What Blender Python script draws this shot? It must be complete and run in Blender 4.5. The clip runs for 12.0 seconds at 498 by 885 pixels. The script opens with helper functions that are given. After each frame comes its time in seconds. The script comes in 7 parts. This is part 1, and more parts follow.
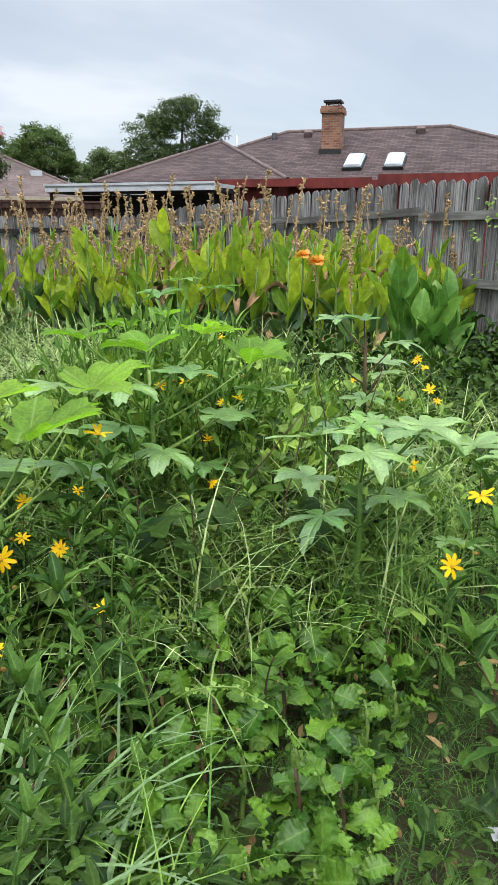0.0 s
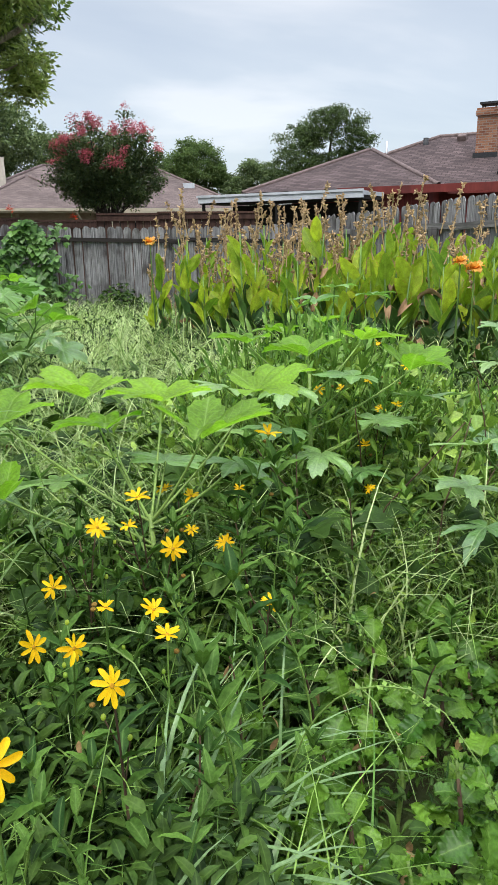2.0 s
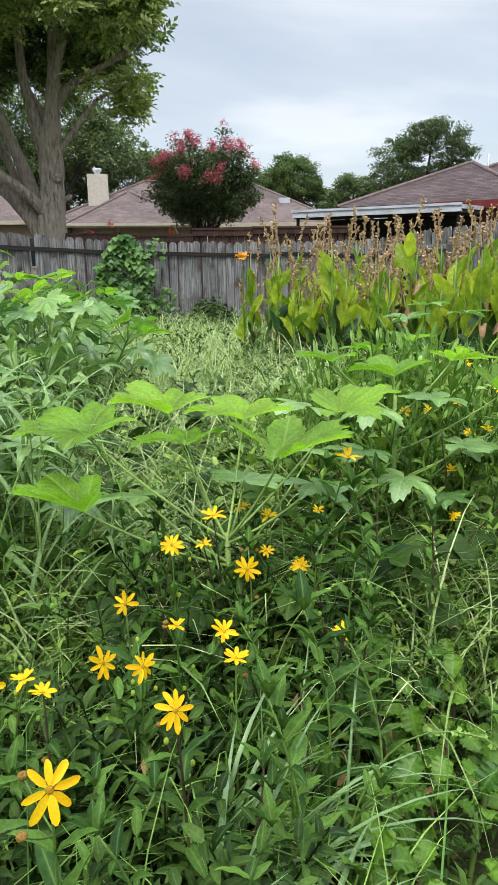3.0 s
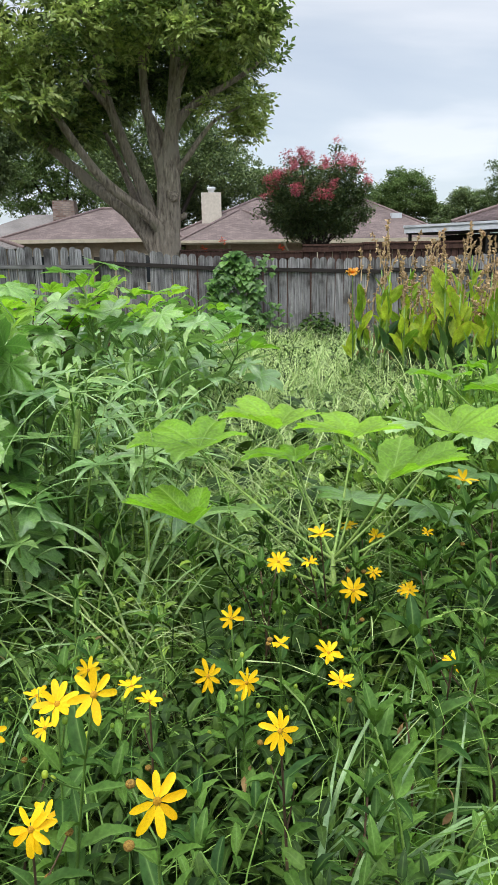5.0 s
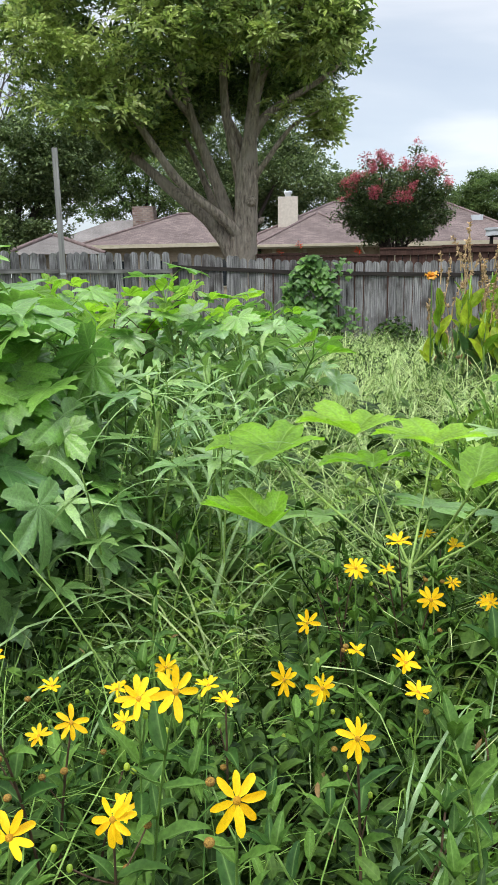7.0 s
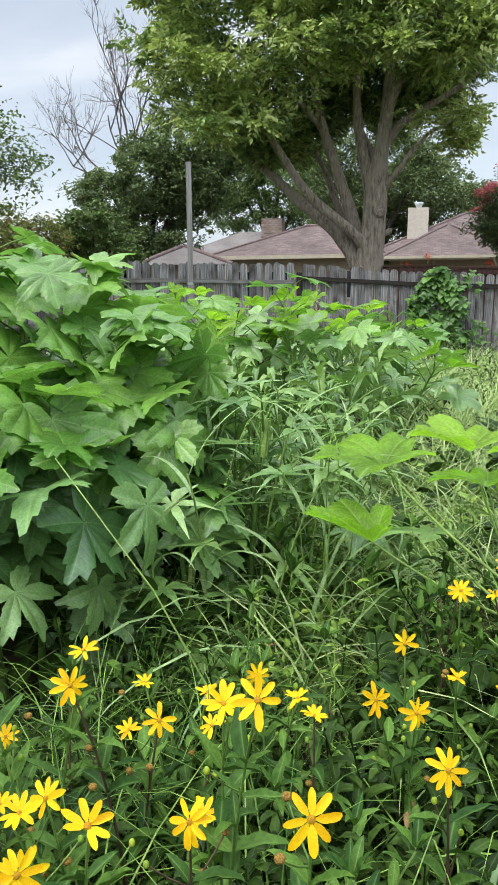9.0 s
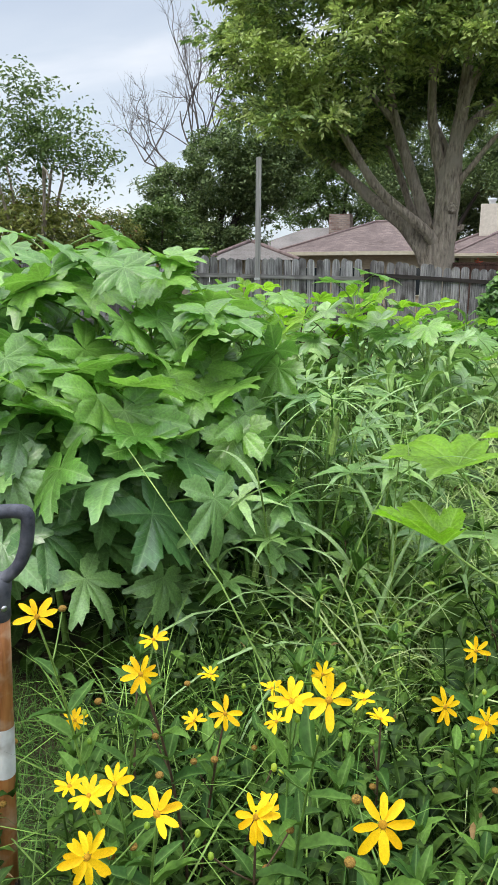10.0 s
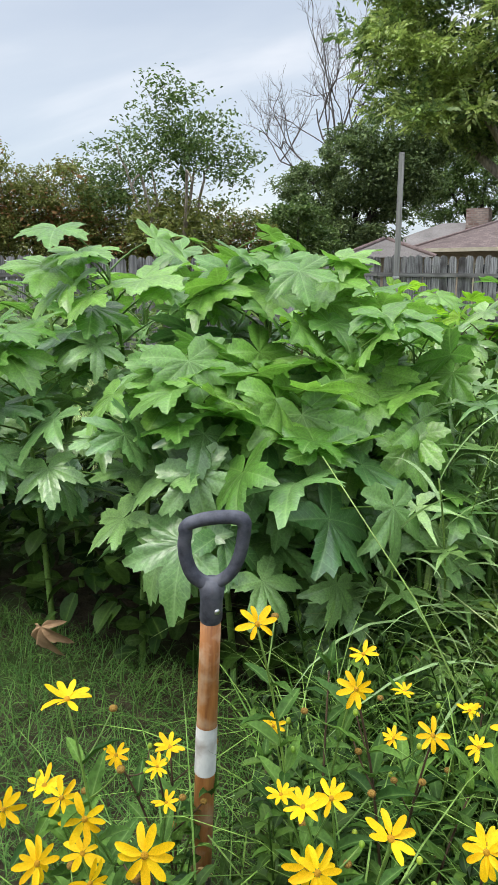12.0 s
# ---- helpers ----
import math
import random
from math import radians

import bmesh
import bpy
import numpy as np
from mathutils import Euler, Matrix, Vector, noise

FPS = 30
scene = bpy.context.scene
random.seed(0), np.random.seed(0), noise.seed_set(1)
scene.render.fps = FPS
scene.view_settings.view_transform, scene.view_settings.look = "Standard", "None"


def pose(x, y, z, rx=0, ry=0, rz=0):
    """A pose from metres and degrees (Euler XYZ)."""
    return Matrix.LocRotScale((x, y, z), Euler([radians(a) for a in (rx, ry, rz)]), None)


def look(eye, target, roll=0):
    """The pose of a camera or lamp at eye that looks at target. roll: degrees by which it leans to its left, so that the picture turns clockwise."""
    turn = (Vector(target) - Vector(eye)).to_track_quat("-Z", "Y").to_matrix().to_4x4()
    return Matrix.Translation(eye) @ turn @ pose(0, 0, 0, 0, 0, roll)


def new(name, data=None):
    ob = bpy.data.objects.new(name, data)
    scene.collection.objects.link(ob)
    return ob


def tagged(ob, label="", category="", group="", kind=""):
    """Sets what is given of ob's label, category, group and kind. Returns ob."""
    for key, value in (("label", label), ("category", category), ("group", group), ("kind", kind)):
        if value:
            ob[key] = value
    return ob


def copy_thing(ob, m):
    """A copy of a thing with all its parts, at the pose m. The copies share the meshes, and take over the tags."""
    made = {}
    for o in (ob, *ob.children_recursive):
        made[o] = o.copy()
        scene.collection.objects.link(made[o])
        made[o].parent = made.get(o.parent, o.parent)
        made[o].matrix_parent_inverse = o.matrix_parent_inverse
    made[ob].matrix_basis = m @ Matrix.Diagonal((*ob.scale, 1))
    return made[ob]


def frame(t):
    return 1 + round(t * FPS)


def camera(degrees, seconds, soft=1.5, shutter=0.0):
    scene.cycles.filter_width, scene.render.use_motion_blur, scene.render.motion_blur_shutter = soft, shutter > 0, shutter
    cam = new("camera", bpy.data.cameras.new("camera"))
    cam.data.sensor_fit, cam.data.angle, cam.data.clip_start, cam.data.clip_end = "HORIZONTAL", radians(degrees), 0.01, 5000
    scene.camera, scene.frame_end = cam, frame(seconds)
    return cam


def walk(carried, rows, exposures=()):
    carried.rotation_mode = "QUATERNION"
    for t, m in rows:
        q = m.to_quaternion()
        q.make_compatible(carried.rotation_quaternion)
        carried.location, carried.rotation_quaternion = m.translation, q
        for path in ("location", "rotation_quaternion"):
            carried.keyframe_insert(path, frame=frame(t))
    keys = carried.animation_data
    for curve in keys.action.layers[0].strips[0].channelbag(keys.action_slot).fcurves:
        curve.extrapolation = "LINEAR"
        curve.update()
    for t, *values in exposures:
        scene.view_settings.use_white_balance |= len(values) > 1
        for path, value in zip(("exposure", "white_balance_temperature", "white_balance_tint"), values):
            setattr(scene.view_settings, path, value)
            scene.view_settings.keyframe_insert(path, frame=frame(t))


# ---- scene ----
cam = camera(38.5, 12.0, 1.0)
EXPOSURES = [(0, -0.05), (3, -0.02), (6.5, 0.0), (7, 0.08), (11, 0.08), (12, 0.03)]
PATH = [
    (0, (0.017, 0.13, 1.406), (0.935, 1.807, 0.82), 0.1),
    (0.5, (-0.005, 0.124, 1.403), (0.853, 1.834, 0.821), -0.1),
    (1, (-0.045, 0.122, 1.399), (0.74, 1.869, 0.822), -0.4),
    (1.5, (-0.075, 0.127, 1.397), (0.612, 1.915, 0.822), -0.7),
    (2, (-0.079, 0.131, 1.401), (0.496, 1.961, 0.838), -0.8),
    (2.5, (-0.064, 0.141, 1.41), (0.394, 2.011, 0.865), -0.8),
    (3, (-0.049, 0.156, 1.416), (0.293, 2.055, 0.89), -0.7),
    (3.5, (-0.046, 0.169, 1.417), (0.196, 2.089, 0.91), -0.6),
    (5.5, (-0.077, 0.17, 1.42), (-0.06, 2.111, 0.94), -1.0),
    (6, (-0.084, 0.166, 1.421), (-0.111, 2.107, 0.943), -1.0),
    (6.5, (-0.09, 0.164, 1.42), (-0.168, 2.105, 0.945), -1.0),
    (7, (-0.088, 0.164, 1.422), (-0.228, 2.103, 0.953), -1.1),
    (9, (-0.057, 0.183, 1.412), (-0.523, 2.079, 0.977), -0.5),
    (9.5, (-0.067, 0.185, 1.411), (-0.613, 2.058, 0.973), -0.1),
    (10, (-0.085, 0.182, 1.411), (-0.712, 2.029, 0.965), 0.2),
    (10.5, (-0.12, 0.173, 1.418), (-0.808, 1.996, 0.968), 0.5),
    (11, (-0.178, 0.164, 1.428), (-0.903, 1.972, 0.975), 0.4),
    (11.5, (-0.21, 0.153, 1.431), (-0.987, 1.94, 0.981), -0.2),
    (12, (-0.25, 0.136, 1.429), (-1.188, 1.844, 0.978), -0.3),
]
walk(cam, [(t, look(eye, target, roll)) for t, eye, target, roll in PATH], EXPOSURES)

# ---------------------------------------------------------------- sky and sun
SUN_ELEV, SUN_AZ = 58.0, 215.0
world = bpy.data.worlds.new("overcast_sky")
scene.world = world
world.use_nodes = True
wt = world.node_tree
wt.nodes.clear()


def wnode(kind, **values):
    n = wt.nodes.new(kind)
    for key, value in values.items():
        n.inputs[key].default_value = value
    return n


def wlink(a, b):
    wt.links.new(a, b)


w_co = wnode("ShaderNodeTexCoord")
w_sep = wnode("ShaderNodeSeparateXYZ")
wlink(w_co.outputs["Generated"], w_sep.inputs[0])
# cloud sheet: the direction is laid on a flat layer overhead
w_up = wnode("ShaderNodeMath")
w_up.operation = "MAXIMUM"
wlink(w_sep.outputs[2], w_up.inputs[0])
w_up.inputs[1].default_value = 0.0
w_add = wnode("ShaderNodeMath")
w_add.operation = "ADD"
wlink(w_up.outputs[0], w_add.inputs[0])
w_add.inputs[1].default_value = 0.22
w_div = wnode("ShaderNodeVectorMath")
w_div.operation = "DIVIDE"
wlink(w_co.outputs["Generated"], w_div.inputs[0])
w_comb = wnode("ShaderNodeCombineXYZ")
for k in range(3):
    wlink(w_add.outputs[0], w_comb.inputs[k])
wlink(w_comb.outputs[0], w_div.inputs[1])
w_map = wnode("ShaderNodeMapping")
w_map.inputs["Scale"].default_value = (0.5, 1.0, 0.0)
w_map.inputs["Location"].default_value = (3.1, 1.7, 0.0)
wlink(w_div.outputs[0], w_map.inputs["Vector"])
w_noise = wnode("ShaderNodeTexNoise", Scale=1.6, Detail=5.0, Roughness=0.5, Distortion=0.35)
wlink(w_map.outputs[0], w_noise.inputs["Vector"])
w_ramp = wnode("ShaderNodeValToRGB")
w_ramp.color_ramp.elements[0].position = 0.36
w_ramp.color_ramp.elements[0].color = (0.475, 0.52, 0.585, 1)
w_ramp.color_ramp.elements[1].position = 0.68
w_ramp.color_ramp.elements[1].color = (0.74, 0.745, 0.76, 1)
w_mid = w_ramp.color_ramp.elements.new(0.52)
w_mid.color = (0.55, 0.588, 0.635, 1)
# a brighter break in the clouds, low over the roofs
w_gap = wnode("ShaderNodeVectorMath")
w_gap.operation = "SUBTRACT"
w_gap.inputs[1].default_value = (0.219, 0.962, 0.163)
wlink(w_co.outputs["Generated"], w_gap.inputs[0])
w_flat = wnode("ShaderNodeVectorMath")
w_flat.operation = "MULTIPLY"
w_flat.inputs[1].default_value = (9.0, 9.0, 30.0)
wlink(w_gap.outputs[0], w_flat.inputs[0])
w_len = wnode("ShaderNodeVectorMath")
w_len.operation = "LENGTH"
wlink(w_flat.outputs[0], w_len.inputs[0])
w_soft = wnode("ShaderNodeMapRange")
w_soft.interpolation_type = "SMOOTHSTEP"
w_soft.inputs["From Min"].default_value, w_soft.inputs["From Max"].default_value = 0.0, 1.1
w_soft.inputs["To Min"].default_value, w_soft.inputs["To Max"].default_value = 0.16, 0.0
wlink(w_len.outputs["Value"], w_soft.inputs["Value"])
w_fac = wnode("ShaderNodeMath")
w_fac.operation = "ADD"
wlink(w_noise.outputs[0], w_fac.inputs[0])
wlink(w_soft.outputs[0], w_fac.inputs[1])
wlink(w_fac.outputs[0], w_ramp.inputs[0])
# an overcast sky is about three times as bright overhead as at the horizon
w_grad = wnode("ShaderNodeMapRange")
w_grad.inputs["From Min"].default_value = 0.45
w_grad.inputs["From Max"].default_value = 1.0
w_grad.inputs["To Min"].default_value = 1.0
w_grad.inputs["To Max"].default_value = 6.0
wlink(w_up.outputs[0], w_grad.inputs["Value"])
w_mul = wnode("ShaderNodeVectorMath")
w_mul.operation = "SCALE"
wlink(w_ramp.outputs[0], w_mul.inputs[0])
wlink(w_grad.outputs[0], w_mul.inputs["Scale"])
w_sky = wnode("ShaderNodeTexSky")
w_sky.sky_type = "NISHITA"
w_sky.sun_disc = False
w_sky.sun_elevation, w_sky.sun_rotation = radians(SUN_ELEV), radians(SUN_AZ)
w_bgc = wnode("ShaderNodeBackground", Strength=1.0)
w_bgs = wnode("ShaderNodeBackground", Strength=0.05)
wlink(w_mul.outputs[0], w_bgc.inputs[0])
wlink(w_sky.outputs[0], w_bgs.inputs[0])
w_sum = wnode("ShaderNodeAddShader")
w_out = wnode("ShaderNodeOutputWorld")
wlink(w_bgc.outputs[0], w_sum.inputs[0])
wlink(w_bgs.outputs[0], w_sum.inputs[1])
wlink(w_sum.outputs[0], w_out.inputs[0])

sun = new("sun", bpy.data.lights.new("sun", "SUN"))
sun.data.energy, sun.data.angle, sun.data.color = 1.9, radians(14), (1.0, 0.95, 0.87)
sun.rotation_euler = (radians(90 - SUN_ELEV), 0, radians(180 - SUN_AZ))

# ---------------------------------------------------------------- materials


def base_mat(name):
    m = bpy.data.materials.new(name)
    m.use_nodes = True
    return m, m.node_tree, m.node_tree.nodes["Principled BSDF"]


def nodes_of(nt):
    def node(kind, **values):
        n = nt.nodes.new(kind)
        for key, value in values.items():
            n.inputs[key].default_value = value
        return n

    return node


def mixrgb(nt, a, b, fac, mode="MIX"):
    n = nt.nodes.new("ShaderNodeMix")
    n.data_type, n.blend_type = "RGBA", mode
    for sock, val in ((n.inputs[0], fac), (n.inputs[6], a), (n.inputs[7], b)):
        if isinstance(val, (tuple, float, int)):
            sock.default_value = (*val, 1) if isinstance(val, tuple) else val
        else:
            nt.links.new(val, sock)
    return n.outputs[2]


def leaf_mat(name, dark, light, vein=None, margin=None, rough=0.42, through_part=0.3, island=True, spec=0.45, blotch=0.27):
    """Leaf: colour varies from leaf to leaf and over the blade, veins and margins from attributes."""
    m, nt, bsdf = base_mat(name)
    node = nodes_of(nt)
    info = node("ShaderNodeObjectInfo")
    rnd = info.outputs["Random"]
    if island:
        geo = node("ShaderNodeNewGeometry")
        rnd = geo.outputs["Random Per Island"]
    col = mixrgb(nt, dark, light, rnd)
    co = node("ShaderNodeTexCoord")
    blot = node("ShaderNodeTexNoise", Scale=9.0, Detail=3.0)
    nt.links.new(co.outputs["Object"], blot.inputs["Vector"])
    ramp = node("ShaderNodeMapRange")
    ramp.inputs["From Min"].default_value, ramp.inputs["From Max"].default_value = 0.35, 0.65
    ramp.inputs["To Min"].default_value, ramp.inputs["To Max"].default_value = 1 - blotch, 1 + blotch
    nt.links.new(blot.outputs[0], ramp.inputs[0])
    scale = node("ShaderNodeVectorMath")
    scale.operation = "SCALE"
    nt.links.new(col, scale.inputs[0])
    nt.links.new(ramp.outputs[0], scale.inputs["Scale"])
    col = scale.outputs[0]
    speck = node("ShaderNodeTexNoise", Scale=130.0, Detail=2.0)
    nt.links.new(co.outputs["Object"], speck.inputs["Vector"])
    sr = node("ShaderNodeMapRange")
    sr.inputs["From Min"].default_value, sr.inputs["From Max"].default_value = 0.35, 0.65
    sr.inputs["To Min"].default_value, sr.inputs["To Max"].default_value = 0.82, 1.18
    nt.links.new(speck.outputs[0], sr.inputs[0])
    s2 = node("ShaderNodeVectorMath")
    s2.operation = "SCALE"
    nt.links.new(col, s2.inputs[0])
    nt.links.new(sr.outputs[0], s2.inputs["Scale"])
    col = s2.outputs[0]
    if vein:
        at = node("ShaderNodeAttribute")
        at.attribute_name = "vein"
        pw = node("ShaderNodeMath")
        pw.operation = "POWER"
        nt.links.new(at.outputs["Fac"], pw.inputs[0])
        pw.inputs[1].default_value = 10.0
        half = node("ShaderNodeMath")
        half.operation = "MULTIPLY"
        half.inputs[1].default_value = 0.6
        nt.links.new(pw.outputs[0], half.inputs[0])
        col = mixrgb(nt, col, vein, half.outputs[0])
        # side veins slant outwards from the midribs
        ring_, axis_ = node("ShaderNodeAttribute"), node("ShaderNodeAttribute")
        ring_.attribute_name, axis_.attribute_name = "ring", "axis"
        slant = node("ShaderNodeMath")
        slant.operation = "MULTIPLY_ADD"
        nt.links.new(axis_.outputs["Fac"], slant.inputs[0])
        slant.inputs[1].default_value = 2.4
        slant.inputs[2].default_value = 0.5
        sum_ = node("ShaderNodeMath")
        sum_.operation = "MULTIPLY_ADD"
        nt.links.new(ring_.outputs["Fac"], sum_.inputs[0])
        sum_.inputs[1].default_value = 6.0
        nt.links.new(slant.outputs[0], sum_.inputs[2])
        saw = node("ShaderNodeMath")
        saw.operation = "FRACT"
        nt.links.new(sum_.outputs[0], saw.inputs[0])
        near_ = node("ShaderNodeMath")
        near_.operation = "SUBTRACT"
        nt.links.new(saw.outputs[0], near_.inputs[0])
        near_.inputs[1].default_value = 0.5
        dist_ = node("ShaderNodeMath")
        dist_.operation = "ABSOLUTE"
        nt.links.new(near_.outputs[0], dist_.inputs[0])
        rib_ = node("ShaderNodeMapRange")
        rib_.inputs["From Min"].default_value, rib_.inputs["From Max"].default_value = 0.42, 0.5
        rib_.inputs["To Min"].default_value, rib_.inputs["To Max"].default_value = 0.0, 0.30
        nt.links.new(dist_.outputs[0], rib_.inputs[0])
        col = mixrgb(nt, col, vein, rib_.outputs[0])
        swell = dist_.outputs[0]
    if margin:
        at = node("ShaderNodeAttribute")
        at.attribute_name = "edge"
        fine = node("ShaderNodeTexNoise", Scale=26.0, Detail=2.0)
        nt.links.new(co.outputs["Object"], fine.inputs["Vector"])
        mul = node("ShaderNodeMath")
        mul.operation = "MULTIPLY"
        nt.links.new(at.outputs["Fac"], mul.inputs[0])
        nt.links.new(fine.outputs[0], mul.inputs[1])
        mr = node("ShaderNodeMapRange")
        mr.inputs["From Min"].default_value, mr.inputs["From Max"].default_value = 0.42, 0.68
        nt.links.new(mul.outputs[0], mr.inputs[0])
        col = mixrgb(nt, col, margin, mr.outputs[0])
    bump = node("ShaderNodeBump", Strength=0.3, Distance=0.004)
    cr = node("ShaderNodeTexNoise", Scale=55.0, Detail=3.0)
    nt.links.new(co.outputs["Object"], cr.inputs["Vector"])
    if vein:
        relief = node("ShaderNodeMath")
        relief.operation = "MULTIPLY_ADD"
        nt.links.new(swell, relief.inputs[0])
        relief.inputs[1].default_value = -0.8
        nt.links.new(cr.outputs[0], relief.inputs[2])
        nt.links.new(relief.outputs[0], bump.inputs["Height"])
    else:
        nt.links.new(cr.outputs[0], bump.inputs["Height"])
    nt.links.new(col, bsdf.inputs["Base Color"])
    nt.links.new(bump.outputs[0], bsdf.inputs["Normal"])
    bsdf.inputs["Roughness"].default_value = rough
    bsdf.inputs["Specular IOR Level"].default_value = spec
    tr = node("ShaderNodeBsdfTranslucent")
    warm = mixrgb(nt, col, (0.75, 1.0, 0.12), 0.35, "MULTIPLY")
    gain = node("ShaderNodeVectorMath")
    gain.operation = "SCALE"
    nt.links.new(warm, gain.inputs[0])
    gain.inputs["Scale"].default_value = 1.5
    nt.links.new(gain.outputs[0], tr.inputs[0])
    mix = node("ShaderNodeMixShader")
    mix.inputs[0].default_value = through_part
    nt.links.new(bsdf.outputs[0], mix.inputs[1])
    nt.links.new(tr.outputs[0], mix.inputs[2])
    nt.links.new(mix.outputs[0], nt.nodes["Material Output"].inputs[0])
    return m


def grain_mat(name, dark, light, scale=(6, 6, 6), rough=0.8, spec=0.3, bump=0.4, dist=0.01, stain=None, stain_scale=1.5, per_object=0.0, detail=6.0, metal=0.0, coords="Object"):
    """Surface with grain and stains at two scales; per_object lets alike pieces differ."""
    m, nt, bsdf = base_mat(name)
    node = nodes_of(nt)
    co = node("ShaderNodeTexCoord")
    info = node("ShaderNodeObjectInfo")
    mp = node("ShaderNodeMapping")
    mp.inputs["Scale"].default_value = scale
    off = node("ShaderNodeVectorMath")
    off.operation = "SCALE"
    off.inputs[0].default_value = (17.0, 31.0, 23.0)
    nt.links.new(info.outputs["Random"], off.inputs["Scale"])
    nt.links.new(off.outputs[0], mp.inputs["Location"])
    nt.links.new(co.outputs[coords], mp.inputs["Vector"])
    n1 = node("ShaderNodeTexNoise", Scale=1.0, Detail=detail, Roughness=0.62)
    nt.links.new(mp.outputs[0], n1.inputs["Vector"])
    mr = node("ShaderNodeMapRange")
    mr.inputs["From Min"].default_value, mr.inputs["From Max"].default_value = 0.3, 0.7
    nt.links.new(n1.outputs[0], mr.inputs[0])
    col = mixrgb(nt, dark, light, mr.outputs[0])
    if stain:
        n2 = node("ShaderNodeTexNoise", Scale=stain_scale, Detail=4.0)
        sh = node("ShaderNodeVectorMath")
        sh.operation = "ADD"
        nt.links.new(co.outputs[coords], sh.inputs[0])
        nt.links.new(off.outputs[0], sh.inputs[1])
        nt.links.new(sh.outputs[0], n2.inputs["Vector"])
        ms = node("ShaderNodeMapRange")
        ms.inputs["From Min"].default_value, ms.inputs["From Max"].default_value = 0.48, 0.72
        nt.links.new(n2.outputs[0], ms.inputs[0])
        col = mixrgb(nt, col, stain, ms.outputs[0])
    if per_object:
        vr = node("ShaderNodeMapRange")
        vr.inputs["To Min"].default_value, vr.inputs["To Max"].default_value = 1 - per_object, 1 + per_object
        nt.links.new(info.outputs["Random"], vr.inputs[0])
        sc = node("ShaderNodeVectorMath")
        sc.operation = "SCALE"
        nt.links.new(col, sc.inputs[0])
        nt.links.new(vr.outputs[0], sc.inputs["Scale"])
        col = sc.outputs[0]
    nt.links.new(col, bsdf.inputs["Base Color"])
    bp = node("ShaderNodeBump", Strength=bump, Distance=dist)
    nt.links.new(n1.outputs[0], bp.inputs["Height"])
    nt.links.new(bp.outputs[0], bsdf.inputs["Normal"])
    bsdf.inputs["Roughness"].default_value = rough
    bsdf.inputs["Specular IOR Level"].default_value = spec
    bsdf.inputs["Metallic"].default_value = metal
    return m


def course_mat(name, c1, c2, mortar, width, height, gap, rough=0.9, bump=0.6, dist=0.02, offset=0.5, bias=0.0):
    """Courses of shingles or bricks, laid by the UV map in metres."""
    m, nt, bsdf = base_mat(name)
    node = nodes_of(nt)
    uv = node("ShaderNodeUVMap")
    br = node("ShaderNodeTexBrick", Scale=1.0)
    br.offset = offset
    br.inputs["Brick Width"].default_value, br.inputs["Row Height"].default_value = width, height
    br.inputs["Mortar Size"].default_value, br.inputs["Mortar Smooth"].default_value = gap, 0.2
    br.inputs["Bias"].default_value = bias
    br.inputs["Color1"].default_value, br.inputs["Color2"].default_value = (*c1, 1), (*c2, 1)
    br.inputs["Mortar"].default_value = (*mortar, 1)
    nt.links.new(uv.outputs[0], br.inputs["Vector"])
    big = node("ShaderNodeTexNoise", Scale=0.7, Detail=5.0)
    nt.links.new(uv.outputs[0], big.inputs["Vector"])
    fine = node("ShaderNodeTexNoise", Scale=60.0, Detail=2.0)
    nt.links.new(uv.outputs[0], fine.inputs["Vector"])
    col = br.outputs[0]
    for tex, lo, hi in ((big, 0.75, 1.25), (fine, 0.7, 1.3)):
        mr = node("ShaderNodeMapRange")
        mr.inputs["From Min"].default_value, mr.inputs["From Max"].default_value = 0.3, 0.7
        mr.inputs["To Min"].default_value, mr.inputs["To Max"].default_value = lo, hi
        nt.links.new(tex.outputs[0], mr.inputs[0])
        sc = node("ShaderNodeVectorMath")
        sc.operation = "SCALE"
        nt.links.new(col, sc.inputs[0])
        nt.links.new(mr.outputs[0], sc.inputs["Scale"])
        col = sc.outputs[0]
    nt.links.new(col, bsdf.inputs["Base Color"])
    inv = node("ShaderNodeMath")
    inv.operation = "SUBTRACT"
    inv.inputs[0].default_value = 1.0
    nt.links.new(br.outputs["Fac"], inv.inputs[1])
    bp = node("ShaderNodeBump", Strength=bump, Distance=dist)
    nt.links.new(inv.outputs[0], bp.inputs["Height"])
    nt.links.new(bp.outputs[0], bsdf.inputs["Normal"])
    bsdf.inputs["Roughness"].default_value = rough
    bsdf.inputs["Specular IOR Level"].default_value = 0.2
    return m


